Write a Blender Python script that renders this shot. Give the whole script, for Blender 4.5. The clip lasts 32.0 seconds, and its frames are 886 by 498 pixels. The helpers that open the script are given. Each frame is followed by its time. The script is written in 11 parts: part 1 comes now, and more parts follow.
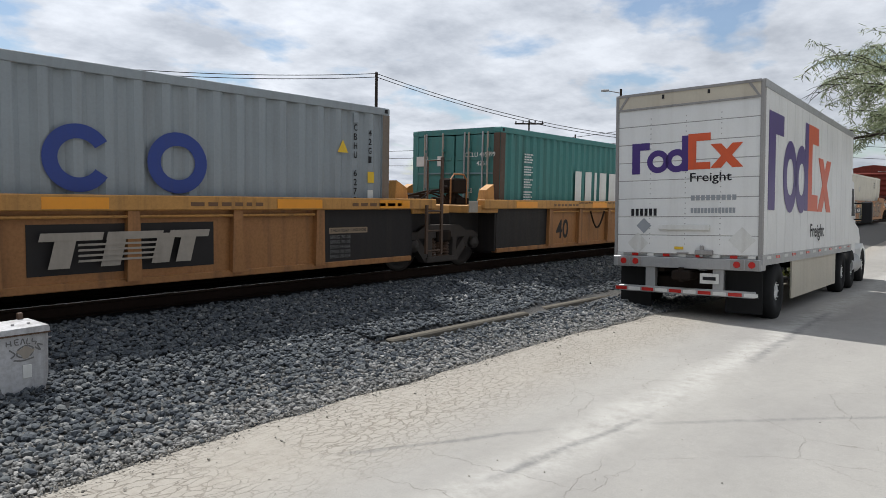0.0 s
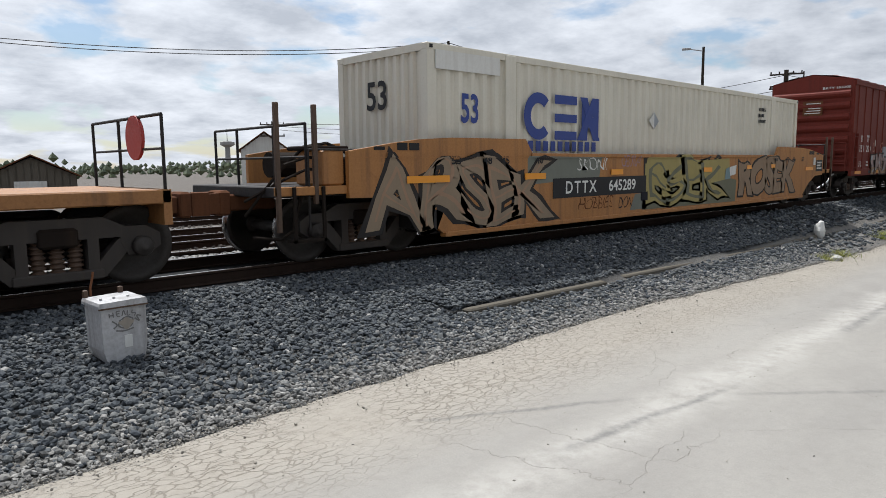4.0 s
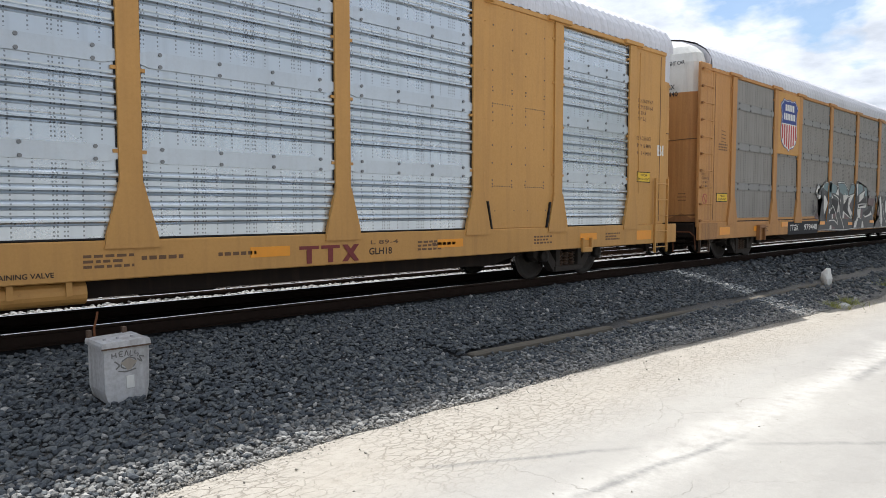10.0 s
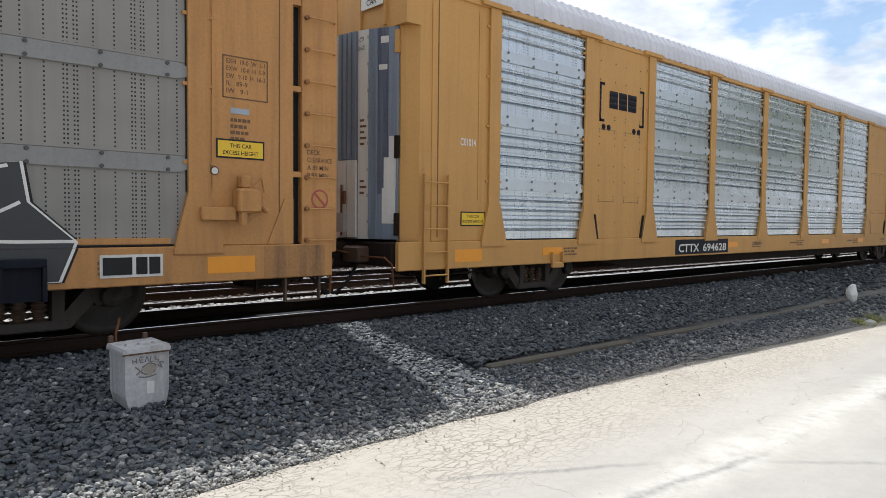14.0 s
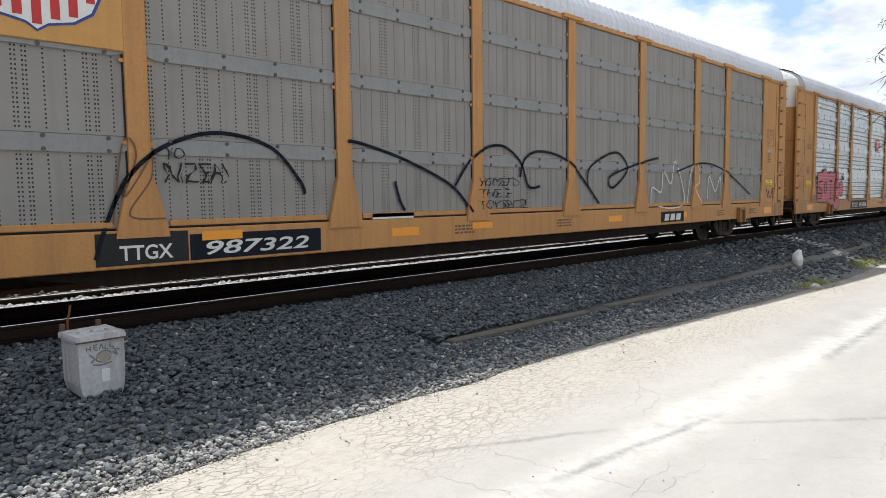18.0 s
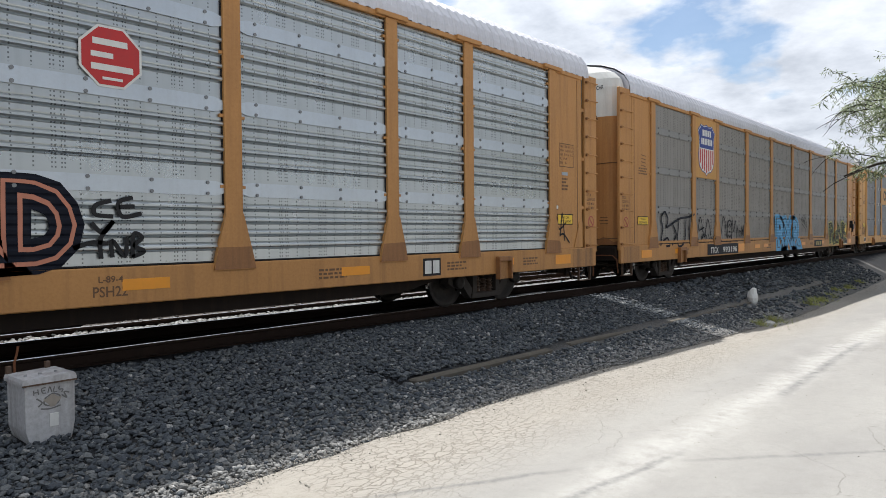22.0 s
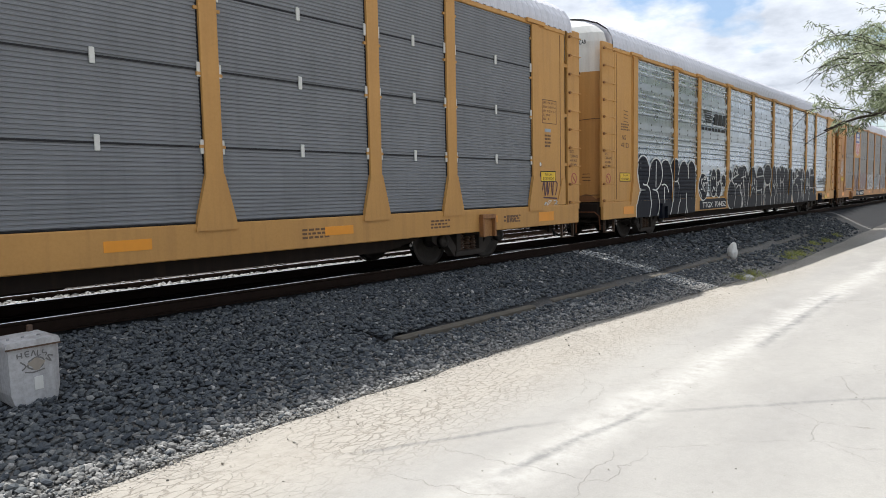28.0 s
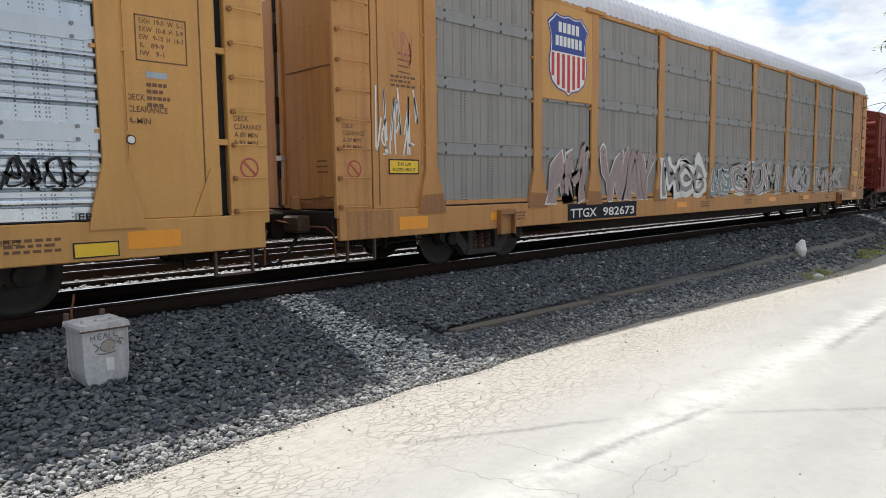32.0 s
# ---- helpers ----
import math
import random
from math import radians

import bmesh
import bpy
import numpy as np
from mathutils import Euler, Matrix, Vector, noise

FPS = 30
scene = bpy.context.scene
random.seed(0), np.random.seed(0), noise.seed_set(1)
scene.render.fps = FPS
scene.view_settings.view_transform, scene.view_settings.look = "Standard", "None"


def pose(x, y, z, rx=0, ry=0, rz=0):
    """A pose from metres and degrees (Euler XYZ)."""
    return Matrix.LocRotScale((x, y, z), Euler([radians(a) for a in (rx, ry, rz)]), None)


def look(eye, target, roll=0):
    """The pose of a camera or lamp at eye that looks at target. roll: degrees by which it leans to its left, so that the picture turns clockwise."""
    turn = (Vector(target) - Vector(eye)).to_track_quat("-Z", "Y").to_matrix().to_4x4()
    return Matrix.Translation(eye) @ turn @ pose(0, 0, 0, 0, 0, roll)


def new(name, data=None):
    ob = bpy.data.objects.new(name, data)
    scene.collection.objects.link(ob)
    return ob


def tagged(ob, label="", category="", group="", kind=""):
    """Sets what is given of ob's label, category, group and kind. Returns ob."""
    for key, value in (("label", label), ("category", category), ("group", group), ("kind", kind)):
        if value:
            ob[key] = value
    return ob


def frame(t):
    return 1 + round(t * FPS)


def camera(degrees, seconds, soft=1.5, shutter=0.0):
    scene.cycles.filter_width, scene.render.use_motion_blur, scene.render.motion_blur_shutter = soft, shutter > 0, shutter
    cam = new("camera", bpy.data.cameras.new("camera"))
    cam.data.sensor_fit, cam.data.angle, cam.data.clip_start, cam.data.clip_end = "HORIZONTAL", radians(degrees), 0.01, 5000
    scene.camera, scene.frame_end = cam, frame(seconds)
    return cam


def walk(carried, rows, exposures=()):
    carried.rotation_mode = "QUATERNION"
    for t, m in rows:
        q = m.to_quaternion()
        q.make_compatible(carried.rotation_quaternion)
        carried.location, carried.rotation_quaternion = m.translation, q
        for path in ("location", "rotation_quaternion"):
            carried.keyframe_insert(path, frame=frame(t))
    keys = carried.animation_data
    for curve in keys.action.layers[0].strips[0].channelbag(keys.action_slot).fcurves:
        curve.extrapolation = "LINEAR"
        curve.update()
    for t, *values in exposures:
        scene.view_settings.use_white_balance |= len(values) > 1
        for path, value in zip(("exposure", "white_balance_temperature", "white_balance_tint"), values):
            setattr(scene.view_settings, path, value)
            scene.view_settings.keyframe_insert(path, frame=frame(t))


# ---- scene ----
cam = camera(66.31, 32.0, 0.5)

PATH = [
    (0.0, pose(0, 0, 1.75, 85.51, -1.07, -49.96)),
    (0.5, pose(0, 0, 1.75, 85.99, -0.81, -49.36)),
    (1.0, pose(0, 0, 1.75, 85.65, -0.15, -48.40)),
    (1.5, pose(0, 0, 1.75, 84.86, 0.14, -48.10)),
    (2.0, pose(0, 0, 1.75, 84.32, -0.39, -47.83)),
    (2.5, pose(0, 0, 1.75, 84.88, -0.06, -47.46)),
    (4.5, pose(0, 0, 1.75, 82.65, 0.57, -43.11)),
    (5.0, pose(0, 0, 1.75, 83.46, 0.21, -43.63)),
    (5.5, pose(0, 0, 1.75, 83.21, -1.78, -43.80)),
    (6.0, pose(0, 0, 1.75, 82.97, -0.59, -45.63)),
    (6.5, pose(0, 0, 1.75, 83.89, -1.68, -45.70)),
    (7.0, pose(0, 0, 1.75, 84.85, -1.76, -44.85)),
    (7.5, pose(0, 0, 1.75, 85.34, -0.73, -43.36)),
    (8.0, pose(0, 0, 1.75, 85.37, -0.20, -43.00)),
    (8.5, pose(0, 0, 1.75, 85.45, -0.28, -42.51)),
    (9.0, pose(0, 0, 1.75, 86.21, -0.37, -42.63)),
    (9.5, pose(0, 0, 1.75, 86.78, -0.65, -42.43)),
    (10.0, pose(0, 0, 1.75, 86.62, -0.00, -43.25)),
    (10.5, pose(0, 0, 1.75, 86.08, -0.12, -43.85)),
    (11.0, pose(0, 0, 1.75, 85.89, -0.23, -44.06)),
    (11.5, pose(0, 0, 1.75, 85.77, -0.40, -43.80)),
    (12.0, pose(0, 0, 1.75, 85.60, -0.80, -43.44)),
    (12.5, pose(0, 0, 1.75, 85.52, -0.57, -43.24)),
    (13.0, pose(0, 0, 1.75, 85.77, -0.22, -43.01)),
    (13.5, pose(0, 0, 1.75, 86.60, -0.28, -42.31)),
    (14.0, pose(0, 0, 1.75, 87.51, -0.61, -41.63)),
    (14.5, pose(0, 0, 1.75, 87.14, -0.72, -41.37)),
    (16.5, pose(0, 0, 1.75, 86.26, -1.02, -42.41)),
    (17.0, pose(0, 0, 1.75, 86.27, -0.92, -42.76)),
    (17.5, pose(0, 0, 1.75, 85.80, -0.17, -43.78)),
    (18.0, pose(0, 0, 1.75, 85.52, 0.71, -45.19)),
    (18.5, pose(0, 0, 1.75, 86.87, 0.93, -45.92)),
    (19.0, pose(0, 0, 1.75, 88.02, 1.41, -47.07)),
    (19.5, pose(0, 0, 1.75, 88.45, 1.14, -47.59)),
    (20.0, pose(0, 0, 1.75, 88.49, 0.84, -47.71)),
    (20.5, pose(0, 0, 1.75, 88.30, 0.87, -47.98)),
    (21.0, pose(0, 0, 1.75, 88.75, 1.05, -47.91)),
    (21.5, pose(0, 0, 1.75, 89.17, 0.65, -47.71)),
    (22.0, pose(0, 0, 1.75, 88.73, 0.53, -48.30)),
    (22.5, pose(0, 0, 1.75, 88.26, 0.58, -48.54)),
    (23.0, pose(0, 0, 1.75, 88.03, 0.22, -48.60)),
    (23.5, pose(0, 0, 1.75, 87.73, 0.32, -48.96)),
    (24.0, pose(0, 0, 1.75, 87.54, 0.45, -49.02)),
    (24.5, pose(0, 0, 1.75, 87.13, 0.76, -49.60)),
    (25.0, pose(0, 0, 1.75, 87.01, 0.59, -49.90)),
    (25.5, pose(0, 0, 1.75, 86.61, 0.57, -49.23)),
    (26.0, pose(0, 0, 1.75, 85.64, 0.78, -47.38)),
    (26.5, pose(0, 0, 1.75, 85.44, 1.24, -47.37)),
    (28.5, pose(0, 0, 1.75, 85.45, 0.73, -50.47)),
    (29.0, pose(0, 0, 1.75, 86.26, 0.01, -50.29)),
    (29.5, pose(0, 0, 1.75, 86.97, -0.23, -49.85)),
    (30.0, pose(0, 0, 1.75, 87.16, 0.35, -49.25)),
    (30.5, pose(0, 0, 1.75, 86.67, 0.03, -47.65)),
    (31.0, pose(0, 0, 1.75, 86.15, 0.19, -45.50)),
    (31.5, pose(0, 0, 1.75, 85.21, 0.52, -45.14)),
    (32.0, pose(0, 0, 1.75, 84.66, 0.69, -44.96)),
]
walk(cam, PATH, [(0.0, -0.05, 6080, 10), (2.5, -0.05, 6080, 10), (5.0, 0.00, 6080, 10), (6.0, 0.05, 6080, 10), (7.0, 0.38, 6080, 10), (8.5, 0.57, 6080, 10), (10.5, 0.52, 6080, 10), (14.5, 0.52, 6080, 10), (16.5, 0.58, 6080, 10), (18.5, 0.62, 6080, 10), (20.0, 0.44, 6080, 10), (21.0, 0.32, 6080, 10), (22.5, 0.34, 6080, 10), (24.0, 0.46, 6080, 10), (24.6, 0.46, 6080, 10), (26.0, 0.48, 6080, 10), (29.0, 0.40, 6080, 10), (30.5, 0.24, 6080, 10), (31.2, 0.34, 6080, 10), (32.0, 0.54, 6080, 10)])

# metres that the train has rolled, every half second
ROLLED = [-97.33, -92.34, -87.48, -82.51, -77.65, -72.69, -67.76, -62.86, -57.99, -53.16, -48.34, -43.50, -38.71, -33.83, -28.89, -24.02, -19.22, -14.48, -9.61, -4.80, 0.00, 4.80, 9.55, 14.31, 19.08, 23.85, 28.66, 33.46, 38.28, 42.94, 47.67, 52.44, 57.22, 61.99, 66.74, 71.46, 76.25, 81.05, 85.81, 90.59, 95.43, 100.15, 104.90, 109.66, 114.44, 119.18, 123.98, 128.73, 133.49, 138.24, 143.01, 147.80, 152.56, 157.28, 161.98, 166.68, 171.40, 176.16, 180.99, 185.78, 190.57, 195.42, 200.07, 204.74, 209.44]

# ---------------------------------------------------------------- light
EYE = 1.75
SUN = Vector((0.11, 0.56, 1.0)).normalized()
elev = math.asin(SUN.z)
azim = math.atan2(SUN.x, SUN.y)
world = bpy.data.worlds.new("sky")
scene.world = world
world.use_nodes = True
wn, wl = world.node_tree.nodes, world.node_tree.links
wn.clear()


def wnode(kind, **values):
    n = wn.new(kind)
    for k, v in values.items():
        n.inputs[k].default_value = v
    return n


sky = wn.new("ShaderNodeTexSky")
sky.sky_type = "NISHITA"
sky.sun_disc = False
sky.sun_elevation = elev
sky.sun_rotation = azim
sky.air_density, sky.dust_density, sky.ozone_density = 1.15, 0.6, 2.0
coord = wn.new("ShaderNodeTexCoord")
# clouds lie on a flat layer: project the direction on a plane overhead
sep = wn.new("ShaderNodeSeparateXYZ")
wl.new(coord.outputs["Generated"], sep.inputs[0])
up = wn.new("ShaderNodeMath")
up.operation = "MAXIMUM"
wl.new(sep.outputs["Z"], up.inputs[0])
up.inputs[1].default_value = 0.0
lift = wn.new("ShaderNodeMath")
lift.operation = "ADD"
wl.new(up.outputs[0], lift.inputs[0])
lift.inputs[1].default_value = 0.22
flat = wn.new("ShaderNodeVectorMath")
flat.operation = "DIVIDE"
wl.new(coord.outputs["Generated"], flat.inputs[0])
wl.new(lift.outputs[0], flat.inputs[1])
cloud = wnode("ShaderNodeTexNoise", Scale=2.3, Detail=10.0, Roughness=0.52, Distortion=0.15)
wl.new(flat.outputs[0], cloud.inputs["Vector"])
shape = wn.new("ShaderNodeValToRGB")
shape.color_ramp.elements[0].position, shape.color_ramp.elements[1].position = 0.370, 0.460
shape.color_ramp.elements[0].color = (0.14, 0.14, 0.14, 1)
wl.new(cloud.outputs["Fac"], shape.inputs[0])
body = wnode("ShaderNodeTexNoise", Scale=3.4, Detail=6.0, Roughness=0.6)
wl.new(flat.outputs[0], body.inputs["Vector"])
tone = wn.new("ShaderNodeValToRGB")
tone.color_ramp.elements[0].position, tone.color_ramp.elements[1].position = 0.30, 0.68
tone.color_ramp.elements[0].color = (3.6, 3.75, 4.0, 1)
tone.color_ramp.elements[1].color = (6.3, 6.35, 6.45, 1)
wl.new(body.outputs["Fac"], tone.inputs[0])
# clouds scatter more light near the sun than away from it
toward = wn.new("ShaderNodeVectorMath")
toward.operation = "DOT_PRODUCT"
wl.new(coord.outputs["Generated"], toward.inputs[0])
toward.inputs[1].default_value = SUN
glow = wn.new("ShaderNodeMapRange")
glow.inputs["From Min"].default_value, glow.inputs["From Max"].default_value = -0.6, 0.9
glow.inputs["To Min"].default_value, glow.inputs["To Max"].default_value = 0.50, 1.80
wl.new(toward.outputs["Value"], glow.inputs["Value"])
lit = wn.new("ShaderNodeVectorMath")
lit.operation = "SCALE"
wl.new(tone.outputs["Color"], lit.inputs[0])
wl.new(glow.outputs[0], lit.inputs["Scale"])
mixsky = wn.new("ShaderNodeMixRGB")
wl.new(shape.outputs["Color"], mixsky.inputs["Fac"])
wl.new(sky.outputs["Color"], mixsky.inputs["Color1"])
wl.new(lit.outputs[0], mixsky.inputs["Color2"])
back = wnode("ShaderNodeBackground", Strength=0.1)
wl.new(mixsky.outputs["Color"], back.inputs["Color"])
wout = wn.new("ShaderNodeOutputWorld")
wl.new(back.outputs[0], wout.inputs[0])

sun = new("sun", bpy.data.lights.new("sun", "SUN"))
sun.data.energy, sun.data.angle, sun.data.color = 5.0, radians(0.6), (1.0, 0.95, 0.87)
sun.matrix_world = look(SUN * 100, (0, 0, 0))
scene.view_settings.exposure = 0.4


# ---------------------------------------------------------------- materials
class Nodes:
    """Shortcuts to a material's nodes."""

    def __init__(self, name):
        self.mat = bpy.data.materials.new(name)
        self.mat.use_nodes = True
        self.n, self.l = self.mat.node_tree.nodes, self.mat.node_tree.links
        self.bsdf = self.n["Principled BSDF"]
        self.co = self.n.new("ShaderNodeTexCoord")

    def math(self, op, a, b=0.0, clamp=False):
        m = self.n.new("ShaderNodeMath")
        m.operation, m.use_clamp = op, clamp
        for i, v in enumerate((a, b)):
            if isinstance(v, (int, float)):
                m.inputs[i].default_value = v
            else:
                self.l.new(v, m.inputs[i])
        return m.outputs[0]

    def noise(self, scale, detail=4.0, rough=0.55, stretch=(1, 1, 1), distort=0.0):
        mp = self.n.new("ShaderNodeMapping")
        mp.inputs["Scale"].default_value = stretch
        self.l.new(self.co.outputs["Object"], mp.inputs["Vector"])
        t = self.n.new("ShaderNodeTexNoise")
        t.inputs["Scale"].default_value, t.inputs["Detail"].default_value = scale, detail
        t.inputs["Roughness"].default_value, t.inputs["Distortion"].default_value = rough, distort
        self.l.new(mp.outputs[0], t.inputs["Vector"])
        return t.outputs["Fac"]

    def ramp(self, fac, a, b):
        r = self.n.new("ShaderNodeMapRange")
        r.inputs["From Min"].default_value, r.inputs["From Max"].default_value = a, b
        self.l.new(fac, r.inputs["Value"])
        return r.outputs[0]

    def mix(self, fac, a, b):
        m = self.n.new("ShaderNodeMixRGB")
        for k, v in (("Fac", fac), ("Color1", a), ("Color2", b)):
            if isinstance(v, (int, float)):
                m.inputs[k].default_value = v
            elif isinstance(v, tuple):
                m.inputs[k].default_value = (*v, 1) if len(v) == 3 else v
            else:
                self.l.new(v, m.inputs[k])
        return m.outputs[0]

    def axes(self):
        s = self.n.new("ShaderNodeSeparateXYZ")
        self.l.new(self.co.outputs["Object"], s.inputs[0])
        return s.outputs

    def bump(self, height, strength=0.3, distance=0.01):
        b = self.n.new("ShaderNodeBump")
        b.inputs["Strength"].default_value, b.inputs["Distance"].default_value = strength, distance
        self.l.new(height, b.inputs["Height"])
        self.l.new(b.outputs[0], self.bsdf.inputs["Normal"])

    def random(self):
        o = self.n.new("ShaderNodeObjectInfo")
        return o.outputs["Random"]

    def finish(self, color, rough=0.6, metal=0.0):
        if isinstance(rough, float) and rough >= 0.8:
            self.bsdf.inputs["Specular IOR Level"].default_value = 0.15
        for k, v in (("Base Color", color), ("Roughness", rough), ("Metallic", metal)):
            if isinstance(v, tuple):
                self.bsdf.inputs[k].default_value = (*v, 1)
            elif isinstance(v, (int, float)):
                self.bsdf.inputs[k].default_value = v
            else:
                self.l.new(v, self.bsdf.inputs[k])
        return self.mat


def worn(name, c, dirt=(0.09, 0.06, 0.04), rough=0.55, metal=0.0, amount=0.35, rust=0.0, bump=0.15, each=0.0, spec=0.5):
    """Weathered paint or metal: blotches, streaks that run down, specks of dirt and rust."""
    k = Nodes(name)
    big = k.ramp(k.noise(0.9, 5), 0.35, 0.75)
    streak = k.ramp(k.noise(2.2, 6, 0.6, (3.0, 3.0, 0.16)), 0.48, 0.78)
    fine = k.ramp(k.noise(28, 5, 0.7), 0.40, 0.72)
    dull = tuple(0.86 * v for v in c)
    col = k.mix(k.math("MULTIPLY", big, 0.8), c, dull)
    if each:
        col = k.mix(k.math("MULTIPLY", k.random(), each), col, tuple(0.6 * v + 0.03 for v in c))
    col = k.mix(k.math("MULTIPLY", streak, amount), col, dirt)
    col = k.mix(k.math("MULTIPLY", fine, amount * 0.4), col, dirt)
    if rust:
        spots = k.ramp(k.noise(6.5, 8, 0.72), 0.64, 0.70)
        col = k.mix(k.math("MULTIPLY", spots, rust), col, (0.16, 0.055, 0.02))
    k.bump(k.noise(60, 4, 0.6), bump, 0.003)
    k.bsdf.inputs["Specular IOR Level"].default_value = spec if rough < 0.79 else min(spec, 0.15)
    return k.finish(col, k.math("ADD", k.math("MULTIPLY", fine, 0.2), rough), metal)


def panel_metal(name, c, metal, rough, dots=1.0):
    """Rack side sheet: columns of small punched holes in a stained metal."""
    k = Nodes(name)
    ax = k.axes()
    big = k.ramp(k.noise(1.3, 5), 0.3, 0.75)
    streak = k.ramp(k.noise(2.6, 6, 0.6, (3, 3, 0.12)), 0.5, 0.8)
    col = k.mix(k.math("MULTIPLY", big, 0.6), c, tuple(0.78 * v for v in c))
    col = k.mix(k.math("MULTIPLY", streak, 0.3), col, tuple(0.5 * v for v in c))
    if dots:
        v = k.math("MODULO", k.math("ADD", ax["X"], 10.0), 0.667)
        cols = None
        for c0 in (0.05, 0.085, 0.148, 0.18, 0.334, 0.54):
            one = k.math("LESS_THAN", k.math("ABSOLUTE", k.math("SUBTRACT", v, c0)), 0.0085)
            cols = one if cols is None else k.math("MAXIMUM", cols, one)
        rows = k.math("LESS_THAN", k.math("PINGPONG", ax["Z"], 0.0235), 0.0095)
        bare = k.math("GREATER_THAN", k.math("PINGPONG", k.math("ADD", ax["Z"], 0.10), 0.53), 0.10)
        hole = k.math("MULTIPLY", k.math("MULTIPLY", cols, rows), bare)
        col = k.mix(k.math("MULTIPLY", hole, dots), col, (0.012, 0.012, 0.013))
    k.bump(k.noise(45, 4, 0.6), 0.12, 0.003)
    return k.finish(col, k.math("ADD", k.math("MULTIPLY", big, 0.15), rough), metal)


def plain(name, c, rough=0.6, metal=0.0, vary=0.25, ribs=False, spec=0.5):
    k = Nodes(name)
    k.bsdf.inputs["Specular IOR Level"].default_value = spec
    if ribs:      # the ribbed sheet shows through the paint
        z = k.axes()["Z"]
        k.bump(k.math("MULTIPLY", k.ramp(k.math("PINGPONG", z, 0.053), 0.010, 0.034), k.math("GREATER_THAN", z, 1.04)), 0.8, 0.016)
    f = k.ramp(k.noise(9, 6, 0.65), 0.3, 0.7)
    col = k.mix(k.math("MULTIPLY", f, vary), c, tuple(0.55 * v + 0.01 for v in c))
    run = k.ramp(k.noise(2.4, 6, 0.65, (3.0, 3.0, 0.3)), 0.50, 0.74)      # faded runs
    col = k.mix(k.math("MULTIPLY", run, vary * 1.1), col, tuple(0.5 * v + 0.03 for v in c))
    return k.finish(col, rough, metal)


